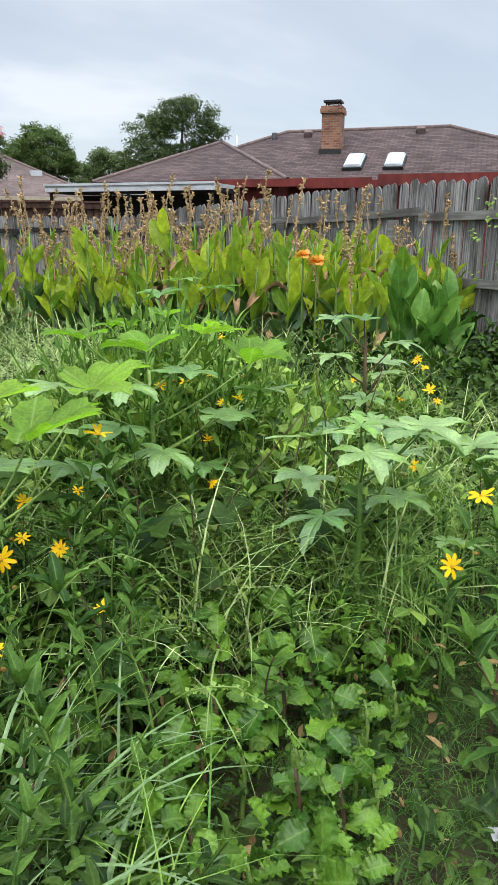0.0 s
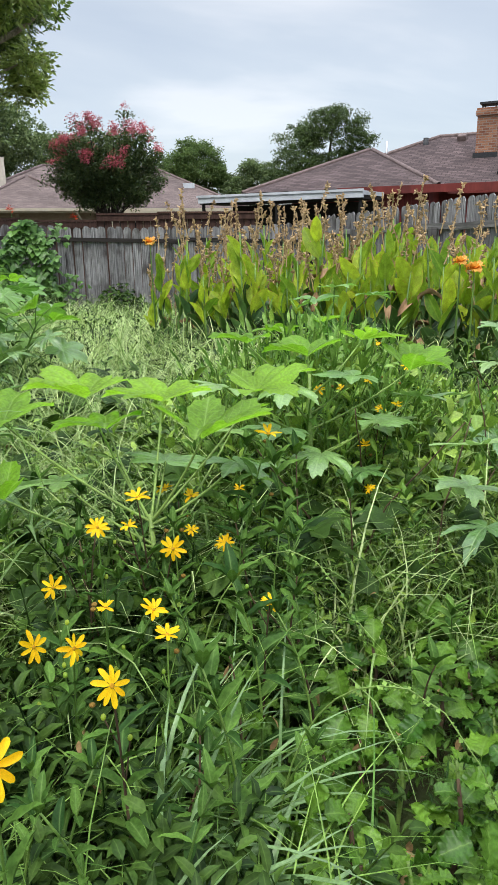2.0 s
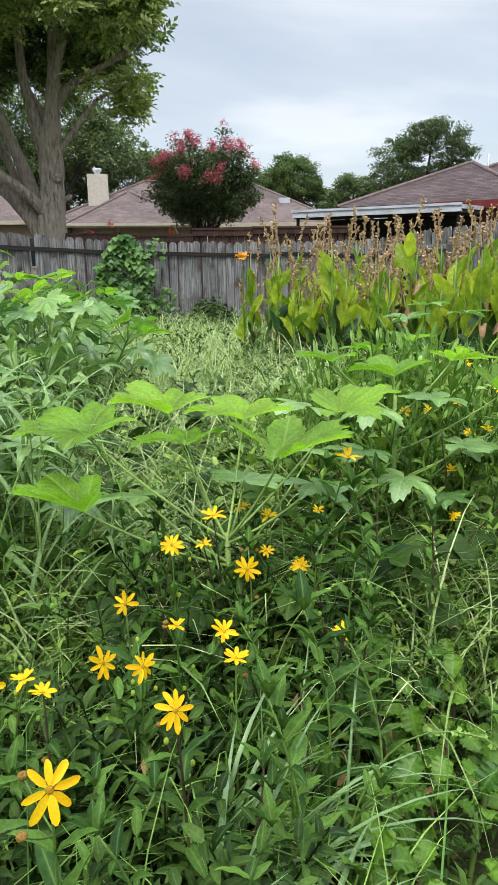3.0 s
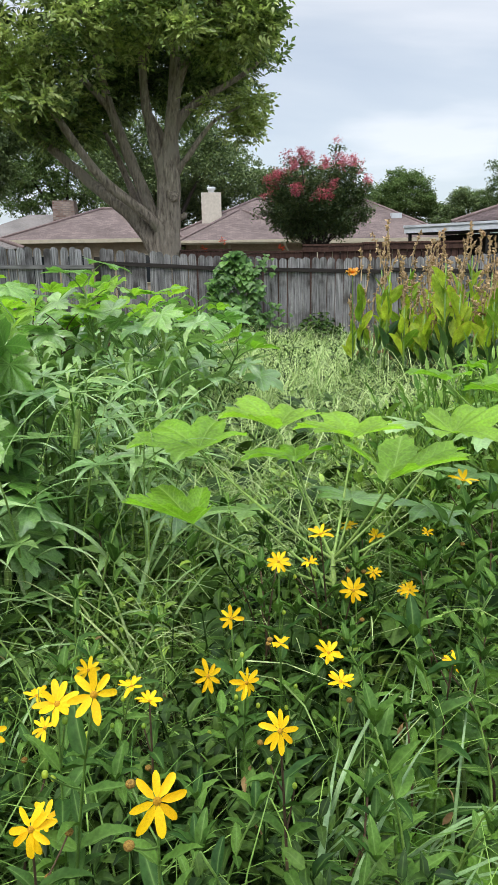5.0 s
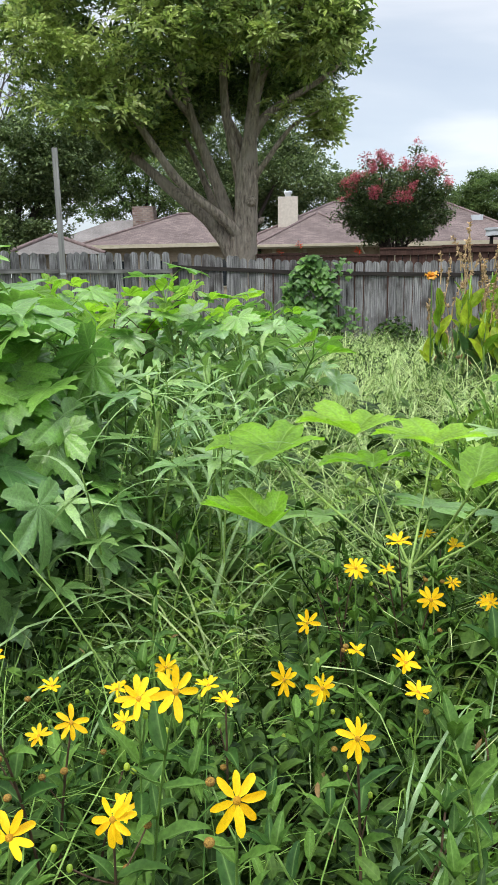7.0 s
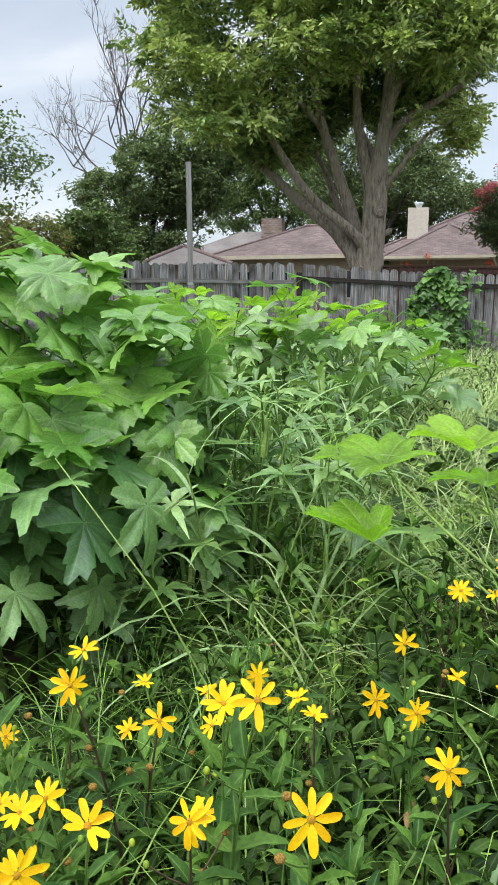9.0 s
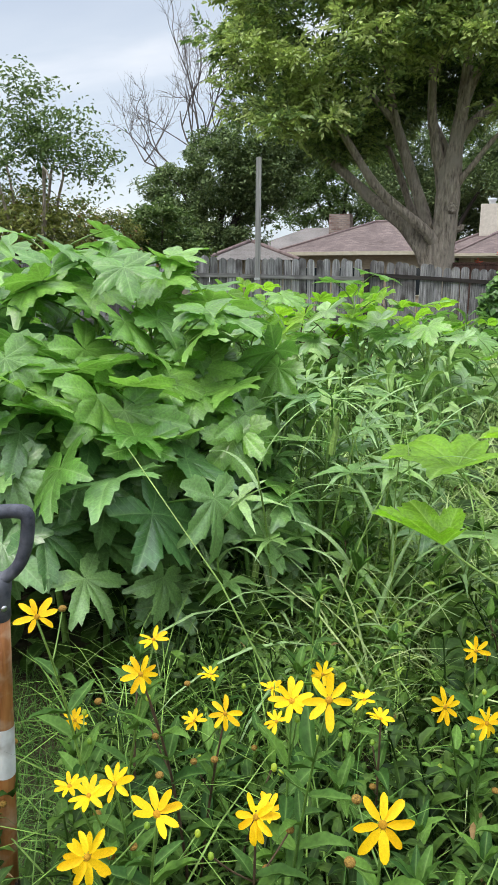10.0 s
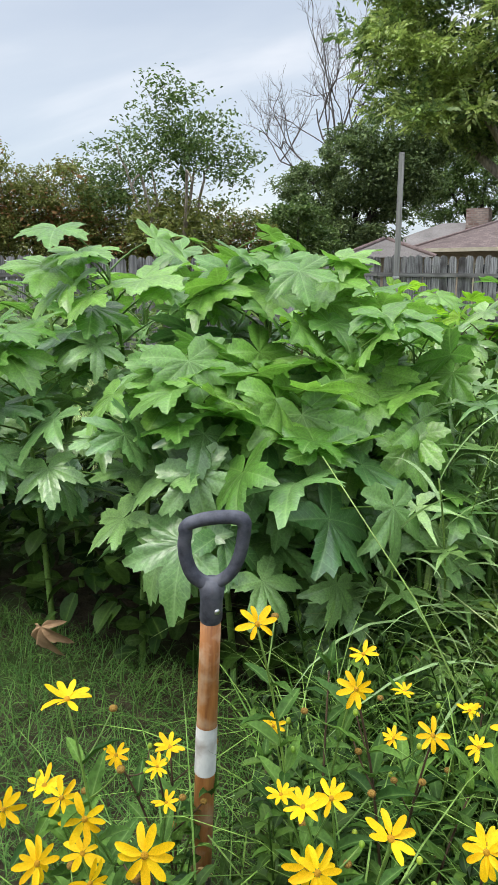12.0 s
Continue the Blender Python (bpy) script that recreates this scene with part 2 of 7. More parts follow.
M = {
    "soil": grain_mat("soil", (0.028, 0.022, 0.014), (0.075, 0.062, 0.038), (14, 14, 14), 0.95, 0.1, 0.8, 0.03, (0.045, 0.075, 0.020), 2.6),
    "fence_grey": grain_mat("weathered_fence_wood", (0.024, 0.022, 0.023), (0.40, 0.39, 0.39), (70, 70, 3.4), 0.9, 0.15, 0.9, 0.008, (0.045, 0.037, 0.034), 4.5, 0.34),
    "fence_rail": grain_mat("weathered_rail_wood", (0.10, 0.095, 0.09), (0.30, 0.29, 0.28), (2.0, 2.0, 26), 0.9, 0.15, 0.6, 0.006, (0.06, 0.055, 0.05), 1.6, 0.15),
    "fence_dark": grain_mat("dark_rail_wood", (0.014, 0.012, 0.011), (0.048, 0.040, 0.036), (2, 2, 26), 0.85, 0.2, 0.5, 0.006),
    "fence_brown": grain_mat("brown_stained_fence", (0.045, 0.024, 0.018), (0.11, 0.06, 0.045), (20, 20, 1.5), 0.8, 0.2, 0.5, 0.006, None, 1.5, 0.2),
    "post_new": grain_mat("tan_post_wood", (0.16, 0.125, 0.10), (0.30, 0.25, 0.20), (24, 24, 1.2), 0.85, 0.2, 0.5, 0.006),
    "pole_grey": grain_mat("grey_pole_wood", (0.14, 0.14, 0.135), (0.33, 0.32, 0.31), (30, 30, 1.0), 0.85, 0.2, 0.5, 0.006),
    "bark": grain_mat("tree_bark", (0.12, 0.098, 0.078), (0.52, 0.44, 0.35), (22, 22, 5), 0.95, 0.1, 1.0, 0.06, (0.36, 0.31, 0.25), 2.2),
    "bark_dark": grain_mat("dark_bark", (0.03, 0.026, 0.022), (0.09, 0.078, 0.066), (10, 10, 3), 0.95, 0.1, 0.8, 0.03),
    "dead_wood": grain_mat("dead_branch_wood", (0.07, 0.06, 0.055), (0.17, 0.15, 0.14), (10, 10, 3), 0.95, 0.1, 0.5, 0.02),
    "shingle_a": course_mat("brown_shingles", (0.062, 0.044, 0.044), (0.122, 0.088, 0.086), (0.045, 0.032, 0.032), 0.30, 0.14, 0.016),
    "shingle_b": course_mat("mauve_shingles", (0.122, 0.092, 0.086), (0.178, 0.137, 0.128), (0.108, 0.081, 0.076), 0.24, 0.12, 0.010),
    "shingle_c": course_mat("grey_shingles", (0.165, 0.15, 0.142), (0.19, 0.172, 0.162), (0.145, 0.13, 0.122), 0.2, 0.10, 0.010),
    "ridge": grain_mat("ridge_caps", (0.11, 0.08, 0.075), (0.22, 0.165, 0.155), (8, 8, 8), 0.9, 0.2),
    "brick": course_mat("chimney_brick", (0.22, 0.085, 0.05), (0.40, 0.19, 0.11), (0.30, 0.24, 0.20), 0.21, 0.075, 0.012, 0.9, 0.5, 0.01),
    "stone": course_mat("rubble_chimney_brick", (0.16, 0.09, 0.075), (0.34, 0.27, 0.23), (0.22, 0.19, 0.17), 0.3, 0.12, 0.02),
    "red_paint": grain_mat("barn_red_paint", (0.13, 0.026, 0.022), (0.22, 0.045, 0.038), (5, 5, 1.2), 0.7, 0.2, 0.3, 0.006, (0.09, 0.026, 0.024), 1.2),
    "tan_wall": grain_mat("tan_brick_wall", (0.30, 0.235, 0.17), (0.43, 0.345, 0.26), (6, 6, 14), 0.9, 0.2),
    "cream": grain_mat("cream_stucco", (0.50, 0.45, 0.38), (0.64, 0.58, 0.50), (9, 9, 9), 0.9, 0.2, 0.3, 0.006),
    "trim": grain_mat("cream_trim_paint", (0.42, 0.37, 0.27), (0.55, 0.49, 0.37), (4, 4, 4), 0.6, 0.3),
    "white_metal": grain_mat("white_metal_fascia", (0.50, 0.53, 0.57), (0.68, 0.71, 0.74), (3, 3, 1), 0.45, 0.4, 0.1, 0.003, (0.40, 0.42, 0.44), 1.0),
    # shade under the patio roof, put in as a near-black colour
    "dark": grain_mat("porch_shade_dark", (0.012, 0.011, 0.010), (0.03, 0.028, 0.026), (3, 3, 3), 0.8, 0.2),
    "black_metal": grain_mat("black_metal", (0.012, 0.012, 0.013), (0.035, 0.035, 0.038), (20, 20, 20), 0.55, 0.4, 0.2, 0.002),
    "skylight": grain_mat("skylight_dome", (0.40, 0.44, 0.48), (0.58, 0.62, 0.65), (3, 3, 3), 0.3, 0.4, 0.05, 0.002),
    "grip": grain_mat("worn_black_plastic", (0.022, 0.024, 0.034), (0.075, 0.078, 0.098), (60, 60, 60), 0.62, 0.35, 0.5, 0.0015, (0.11, 0.112, 0.13), 22.0),
    "shaft": grain_mat("varnished_ash_shaft", (0.17, 0.055, 0.014), (0.50, 0.22, 0.07), (50, 50, 4), 0.5, 0.4, 0.3, 0.0015, (0.52, 0.40, 0.28), 14.0),
    "label": grain_mat("worn_white_label", (0.60, 0.60, 0.60), (0.80, 0.80, 0.79), (40, 40, 18), 0.6, 0.3, 0.2, 0.001, (0.34, 0.30, 0.27), 16.0),
    "steel": grain_mat("rivet_steel", (0.45, 0.45, 0.45), (0.7, 0.7, 0.7), (50, 50, 50), 0.35, 0.5, 0.1, 0.001, None, 1.0, 0.0, 3.0, 1.0),
    "rust": grain_mat("blade_steel", (0.07, 0.055, 0.045), (0.2, 0.17, 0.15), (20, 20, 20), 0.6, 0.4, 0.3, 0.002, None, 1.0, 0.0, 4.0, 0.7),
    "petal": leaf_mat("yellow_petal", (0.84, 0.47, 0.004), (0.92, 0.60, 0.008), None, None, 0.5, 0.25, False, 0.2, 0.06),
    "disc": grain_mat("flower_disc", (0.46, 0.19, 0.012), (0.78, 0.46, 0.04), (500, 500, 500), 0.9, 0.1, 1.0, 0.002),
    "dry_disc": grain_mat("dried_flower_head", (0.10, 0.058, 0.018), (0.36, 0.22, 0.05), (400, 400, 400), 0.95, 0.1, 1.0, 0.002),
    "bud": leaf_mat("flower_bud_green", (0.16, 0.30, 0.03), (0.35, 0.42, 0.03), None, None, 0.5, 0.1, False),
    "orange": leaf_mat("orange_petal", (0.86, 0.33, 0.06), (0.93, 0.52, 0.12), None, None, 0.5, 0.35, True, 0.25),
    "pink": leaf_mat("pink_blossom", (0.46, 0.06, 0.11), (0.74, 0.22, 0.28), None, None, 0.6, 0.25, True, 0.2),
    "red_flower": leaf_mat("red_blossom", (0.75, 0.06, 0.03), (0.85, 0.16, 0.08), None, None, 0.6, 0.25, True, 0.2),
    "stem": leaf_mat("green_stem", (0.085, 0.17, 0.03), (0.17, 0.28, 0.055), None, None, 0.5, 0.05, False),
    "stem_brown": grain_mat("brown_stem", (0.05, 0.032, 0.02), (0.13, 0.085, 0.05), (60, 60, 9), 0.8, 0.2),
    "stem_pale": leaf_mat("pale_stem", (0.16, 0.26, 0.055), (0.25, 0.36, 0.09), None, None, 0.5, 0.05, False),
    "okra": leaf_mat("okra_leaf", (0.070, 0.172, 0.046), (0.200, 0.345, 0.104), (0.30, 0.46, 0.18), None, 0.35, 0.16, False, 0.75),
    "okra_far": leaf_mat("pale_okra_leaf", (0.088, 0.195, 0.048), (0.245, 0.39, 0.112), (0.32, 0.47, 0.18), None, 0.32, 0.22, False, 0.85),
    "okra_lime": leaf_mat("lime_okra_leaf", (0.125, 0.265, 0.016), (0.24, 0.41, 0.030), (0.34, 0.52, 0.12), None, 0.45, 0.48, False, 0.35),
    "okra_young": leaf_mat("young_okra_leaf", (0.086, 0.208, 0.032), (0.20, 0.37, 0.064), (0.31, 0.48, 0.16), None, 0.36, 0.30, False, 0.6),
    "canna": leaf_mat("canna_leaf", (0.118, 0.235, 0.022), (0.47, 0.56, 0.045), (0.34, 0.45, 0.07), (0.50, 0.31, 0.08), 0.42, 0.42, False, 0.3),
    "canna_fresh": leaf_mat("fresh_canna_leaf", (0.06, 0.165, 0.024), (0.15, 0.31, 0.045), (0.22, 0.38, 0.09), None, 0.40, 0.24, False, 0.4),
    # low leaves: older green, darkened further to stand for shade between the stalks
    "canna_low": leaf_mat("old_shaded_canna_leaf", (0.020, 0.060, 0.018), (0.075, 0.155, 0.034), (0.12, 0.22, 0.06), (0.30, 0.17, 0.06), 0.38, 0.10, False, 0.45),
    "grass_wet": leaf_mat("wet_grass_blade", (0.085, 0.175, 0.052), (0.205, 0.315, 0.13), (0.26, 0.37, 0.18), None, 0.36, 0.15, True, 0.45),
    "canna_dry": grain_mat("dry_canna_leaf", (0.17, 0.10, 0.05), (0.42, 0.28, 0.16), (18, 18, 5), 0.9, 0.1),
    "seed": leaf_mat("dry_seed_head", (0.24, 0.155, 0.08), (0.66, 0.48, 0.28), None, None, 0.85, 0.15, True, 0.1),
    "daisy": leaf_mat("daisy_leaf", (0.026, 0.074, 0.014), (0.122, 0.238, 0.038), (0.18, 0.30, 0.08), None, 0.55, 0.14, False, 0.13),
    "mustard": leaf_mat("mustard_leaf", (0.032, 0.098, 0.010), (0.150, 0.29, 0.030), (0.19, 0.32, 0.065), None, 0.42, 0.14, False, 0.3),
    # darker than the leaf's own green, so gaps under the plants read as shadow
    "weed": leaf_mat("weed_leaf_shade_dark", (0.009, 0.028, 0.005), (0.062, 0.118, 0.018), (0.10, 0.17, 0.035), None, 0.5, 0.08, True, 0.14),
    "ivy": leaf_mat("fence_vine_leaf", (0.032, 0.090, 0.020), (0.13, 0.265, 0.05), (0.20, 0.33, 0.09), None, 0.4, 0.12, True, 0.4),
    "vine": leaf_mat("vine_leaf", (0.055, 0.130, 0.020), (0.31, 0.445, 0.075), (0.27, 0.41, 0.10), None, 0.42, 0.18, True, 0.25),
    "weed_tall": leaf_mat("tall_weed_leaf", (0.065, 0.155, 0.032), (0.24, 0.37, 0.10), (0.29, 0.42, 0.15), None, 0.40, 0.18, True, 0.4),
    "grass": leaf_mat("grass_blade", (0.07, 0.165, 0.026), (0.26, 0.41, 0.09), None, None, 0.45, 0.2, True, 0.2),
    "grass_pale": leaf_mat("pale_meadow_grass", (0.18, 0.29, 0.08), (0.52, 0.60, 0.29), None, None, 0.55, 0.25, True, 0.1),
    "grass_broad": leaf_mat("broad_grass_blade", (0.15, 0.27, 0.08), (0.34, 0.47, 0.21), (0.42, 0.52, 0.32), None, 0.42, 0.22, True, 0.4),
    "grass_short": leaf_mat("short_lawn_grass", (0.038, 0.100, 0.022), (0.13, 0.24, 0.055), None, None, 0.55, 0.2, True, 0.1),
    "dry": leaf_mat("dry_leaf", (0.14, 0.085, 0.035), (0.34, 0.24, 0.11), None, None, 0.8, 0.15, True, 0.1),
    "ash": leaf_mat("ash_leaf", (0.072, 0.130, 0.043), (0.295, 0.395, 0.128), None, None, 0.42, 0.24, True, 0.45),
    "ash_light": leaf_mat("lit_ash_leaf", (0.22, 0.30, 0.09), (0.53, 0.60, 0.215), None, None, 0.42, 0.28, True, 0.45),
    "tree_dark": leaf_mat("dark_tree_leaf", (0.058, 0.096, 0.042), (0.22, 0.285, 0.115), None, None, 0.5, 0.2, True, 0.25),
    "tree_mid": leaf_mat("mid_tree_leaf", (0.050, 0.095, 0.030), (0.18, 0.25, 0.08), None, None, 0.5, 0.22, True, 0.2),
    "tree_far": leaf_mat("far_tree_leaf", (0.038, 0.068, 0.026), (0.135, 0.185, 0.065), None, None, 0.5, 0.2, True, 0.2),
    "tree_olive": leaf_mat("olive_shrub_leaf", (0.10, 0.13, 0.038), (0.28, 0.285, 0.085), None, None, 0.5, 0.25, True, 0.2),
    "tree_rust": leaf_mat("rusty_shrub_leaf", (0.16, 0.08, 0.035), (0.30, 0.17, 0.07), None, None, 0.6, 0.25, True, 0.2),
    "crape": leaf_mat("crape_leaf", (0.038, 0.075, 0.028), (0.13, 0.165, 0.06), None, None, 0.5, 0.25, True, 0.3),
    "litter": grain_mat("pale_plastic", (0.28, 0.29, 0.30), (0.45, 0.46, 0.48), (30, 30, 30), 0.5, 0.3),
}

# ---------------------------------------------------------------- mesh tools


def mesh_np(name, co, faces, mats, smooth=True, attrs=None, index=None):
    """Mesh from arrays: co (n, 3); faces: one array (m, k) or a list of such arrays."""
    faces = faces if isinstance(faces, list) else [faces]
    faces = [np.asarray(f, np.int32) for f in faces if len(f)]
    me = bpy.data.meshes.new(name)
    co = np.ascontiguousarray(co, np.float32)
    me.vertices.add(len(co))
    me.vertices.foreach_set("co", co.ravel())
    loops = np.concatenate([f.ravel() for f in faces])
    total = np.concatenate([np.full(len(f), f.shape[1], np.int32) for f in faces])
    me.loops.add(len(loops))
    me.loops.foreach_set("vertex_index", loops)
    me.polygons.add(len(total))
    me.polygons.foreach_set("loop_start", np.r_[0, np.cumsum(total)[:-1]].astype(np.int32))
    me.polygons.foreach_set("loop_total", total)
    me.polygons.foreach_set("use_smooth", np.full(len(total), smooth))
    for m in mats if isinstance(mats, (list, tuple)) else [mats]:
        me.materials.append(m)
    if index is not None:
        me.polygons.foreach_set("material_index", np.asarray(index, np.int32))
    for key, val in (attrs or {}).items():
        me.attributes.new(key, "FLOAT", "POINT").data.foreach_set("value", np.asarray(val, np.float32))
    me.update(calc_edges=True)
    return me


def turn(az, pitch, roll):
    """Rotation matrices (n, 3, 3) for a leaf along +y: roll about y, pitch about x, azimuth about z."""
    az, pitch, roll = np.broadcast_arrays(*(np.atleast_1d(np.asarray(a, float)) for a in (az, pitch, roll)))
    ca, sa, cp, sp, cr, sr = np.cos(az), np.sin(az), np.cos(pitch), np.sin(pitch), np.cos(roll), np.sin(roll)
    o, z = np.ones_like(ca), np.zeros_like(ca)
    rz = np.stack([np.stack([ca, -sa, z], -1), np.stack([sa, ca, z], -1), np.stack([z, z, o], -1)], -2)
    rx = np.stack([np.stack([o, z, z], -1), np.stack([z, cp, -sp], -1), np.stack([z, sp, cp], -1)], -2)
    ry = np.stack([np.stack([cr, z, sr], -1), np.stack([z, o, z], -1), np.stack([-sr, z, cr], -1)], -2)
    return rz @ rx @ ry


def scatter(name, template, place, rot, size, mats, parent=None):
    """One mesh of many copies of a leaf template (co, faces, attrs)."""
    co, faces, attrs = template
    n, v = len(place), len(co)
    size = np.broadcast_to(np.asarray(size, float).reshape(-1, 1) if np.ndim(size) < 2 else size, (n, 3))
    out = np.einsum("nij,nvj->nvi", rot, co[None] * size[:, None]) + place[:, None]
    faces = faces if isinstance(faces, list) else [faces]
    step = (np.arange(n) * v)[:, None, None]
    all_faces = [(np.asarray(f)[None] + step).reshape(-1, np.asarray(f).shape[1]) for f in faces]
    return mesh_np(name, out.reshape(-1, 3), all_faces, mats, True, {k: np.tile(a, n) for k, a in attrs.items()})


def strip(length, width, prof, n=6, fold=0.25, bend=0.6, wave=0.0, cols=1):
    """Leaf blade along +y: prof(s) gives the width, fold lifts the sides, bend curls it down."""
    s = np.linspace(0, 1, n + 1)
    ang = -bend * s**1.3
    y = np.r_[0, np.cumsum(np.cos((ang[1:] + ang[:-1]) / 2))] / n * length
    z = np.r_[0, np.cumsum(np.sin((ang[1:] + ang[:-1]) / 2))] / n * length
    half = width / 2 * prof(s)
    side = np.linspace(-1, 1, 2 * cols + 1)
    co = np.zeros((n + 1, 2 * cols + 1, 3))
    co[..., 0] = half[:, None] * side
    lift = fold * np.abs(side) * half[:, None] + wave * width * np.sin(s * 17)[:, None] * side**2
    co[..., 1] = y[:, None] - np.sin(ang)[:, None] * lift
    co[..., 2] = z[:, None] + np.cos(ang)[:, None] * lift
    k = 2 * cols + 1
    i = np.arange(n * k).reshape(n, k)[:, :-1].ravel()
    quads = np.stack([i, i + 1, i + 1 + k, i + k], -1)
    vein = np.tile(1 - np.abs(side), (n + 1, 1))
    edge = np.maximum(np.abs(np.tile(side, (n + 1, 1))) ** 3, (s**6)[:, None])
    return co.reshape(-1, 3), quads, {"vein": vein.ravel() ** 2, "edge": edge.ravel()}


def lance(s):
    return np.clip(np.sin(np.pi * np.clip(s, 0, 1) ** 0.75), 0, 1) ** 0.85 * 0.98 + 0.02 * (1 - s)


def oval(s):
    return np.clip(np.sin(np.pi * (0.04 + 0.96 * s) ** 0.85), 0, 1) ** 0.6


def blade_shape(s):
    return (1 - s**2.2) * (0.6 + 0.4 * np.minimum(1, s * 6))


def lobed(radius, lobes, depth, teeth, cup=0.12, droop=0.35, wobble=0.05, seed=0, per=5, convex=False):
    """Palmate leaf: lobes is a list of (angle in degrees from +y, relative length)."""
    r0 = np.random.default_rng(seed)
    ang, rad, axis = [], [], []
    first, last = lobes[0][0] - 26, lobes[-1][0] + 26
    marks = [(first, lobes[0][1] * 0.42, 0)]
    for i, (a, length) in enumerate(lobes):
        marks.append((a, length, 1))
        if i < len(lobes) - 1:
            b, l2 = lobes[i + 1]
            marks.append(((a + b) / 2 + r0.normal(0, 2), min(length, l2) * (1 - depth), 0))
    marks.append((last, lobes[-1][1] * 0.42, 0))
    for i_, ((a0, l0, t0), (a1, l1, t1)) in enumerate(zip(marks, marks[1:])):
        for k in range(per):
            f = k / per
            g = f**1.5 if bool(t1) != convex else 1 - (1 - f) ** 1.5
            g = 0.45 * f + 0.55 * g
            ang.append(a0 + (a1 - a0) * f)
            rad.append((l0 + (l1 - l0) * g) * (1 + teeth * ((0.8 * math.sin(k * 2.2 + i_) + (0.55 if k % 2 else -0.55)) if convex else (0.5 if k % 2 else -0.5)) * (0 if k == 0 else 1)))
            axis.append((1 - f) if t0 else f)
    ang.append(last)
    rad.append(marks[-1][1])
    axis.append(0)
    ang, rad, axis = np.radians(ang), np.array(rad) * radius, np.array(axis)
    rings = (0.3, 0.65, 1.0)
    co, vein, edge = [np.zeros((1, 3))], [np.ones(1)], [np.zeros(1)]
    bumps = r0.normal(0, wobble * radius, len(ang))
    bumps = (bumps + np.roll(bumps, 1) + np.roll(bumps, 2)) / 2
    for q in rings:
        rr = rad * q
        z = cup * rr * (1 - axis) * 1.2 - droop * rr**2 / radius + bumps * q**2
        co.append(np.stack([np.sin(ang) * rr, np.cos(ang) * rr, z], -1))
        vein.append(axis**3)
        edge.append(np.full(len(ang), q**4))
    n = len(ang)
    i = np.arange(n - 1)
    tris = np.stack([np.zeros(n - 1, int), 1 + i + 1, 1 + i], -1)
    quads = np.concatenate([np.stack([1 + k * n + i, 1 + k * n + i + 1, 1 + (k + 1) * n + i + 1, 1 + (k + 1) * n + i], -1) for k in range(2)])
    return np.concatenate(co), [tris, quads], {"vein": np.concatenate(vein), "edge": np.concatenate(edge)}


def palmate(radius, lobes, depth, teeth, funnel=0.0, droop=0.25, pleat=0.10, curl=0.06, seed=0, per=7, power=0.0):
    """Broad palmate leaf with blunt toothed lobes: ribs run in valleys, the blade swells between them and the lobe tips bend down."""
    r0 = np.random.default_rng(seed)
    lobes = [(a + r0.normal(0, 3), ln_ * r0.uniform(0.93, 1.07)) for a, ln_ in lobes]
    ang, rad, axis, own = [], [], [], []
    for i, (a, ln_) in enumerate(lobes):
        for side in (-1, 1):
            j = i + side
            if 0 <= j < len(lobes):
                w = abs(lobes[j][0] - a) / 2
                sinus = min(ln_, lobes[j][1]) * (1 - depth)
            else:
                w, sinus = 52.0, ln_ * 0.34
            f = np.linspace(0, 1, per + 1)
            f = f[::-1][:-1] if side < 0 else f[:-1] if i < len(lobes) - 1 else f
            if side > 0:
                f = f[1:] if len(f) > 1 else f
            fall = f**power if power else 0.35 * f + 0.65 * f**1.75
            tooth = teeth * np.where(np.arange(len(f)) % 2 == 0, 1, -1) * (f > 0.01) * (f < 0.93) * r0.uniform(0.5, 1.4, len(f))
            if side < 0:
                ang += list(a - w * f)
                rad += list((ln_ - (ln_ - sinus) * fall) * (1 + tooth))
                axis += list(1 - f)
                own += [i] * len(f)
                ang.append(a), rad.append(ln_ * 1.03), axis.append(1.0), own.append(i)
            else:
                ang += list(a + w * f)
                rad += list((ln_ - (ln_ - sinus) * fall) * (1 + tooth))
                axis += list(1 - f)
                own += [i] * len(f)
    ang, rad, axis, own = np.radians(ang), np.array(rad) * radius, np.array(axis), np.array(own)
    bend = (droop * r0.uniform(0.3, 1.7, len(lobes)))[own]
    twist = (curl * r0.normal(0, 1, len(lobes)))[own]
    phase = r0.uniform(0, 6)
    co, vein, edge, ring, axes = [np.zeros((1, 3))], [np.ones(1)], [np.zeros(1)], [np.zeros(1)], [np.ones(1)]
    for q in (0.28, 0.56, 0.8, 1.0):
        rr = rad * q
        x = rr / radius
        z = radius * (funnel * x - bend * x**2.4 + pleat * np.sin(np.pi * np.clip(axis, 0, 1)) * np.minimum(x, 0.75) + twist * x**2 * np.sin(ang * 3 + phase) + 0.6 * curl * x**3 * np.sin(ang * 9 + phase))
        co.append(np.stack([np.sin(ang) * rr, np.cos(ang) * rr, z], -1))
        vein.append(axis**3)
        edge.append(np.full(len(ang), q**4))
        ring.append(rr / radius)
        axes.append(axis)
    n = len(ang)
    i = np.arange(n - 1)
    tris = np.stack([np.zeros(n - 1, int), 1 + i + 1, 1 + i], -1)
    quads = np.concatenate([np.stack([1 + k * n + i, 1 + k * n + i + 1, 1 + (k + 1) * n + i + 1, 1 + (k + 1) * n + i], -1) for k in range(3)])
    attrs = {"vein": vein, "edge": edge, "ring": ring, "axis": axes}
    return np.concatenate(co), [tris, quads], {k: np.concatenate(v) for k, v in attrs.items()}


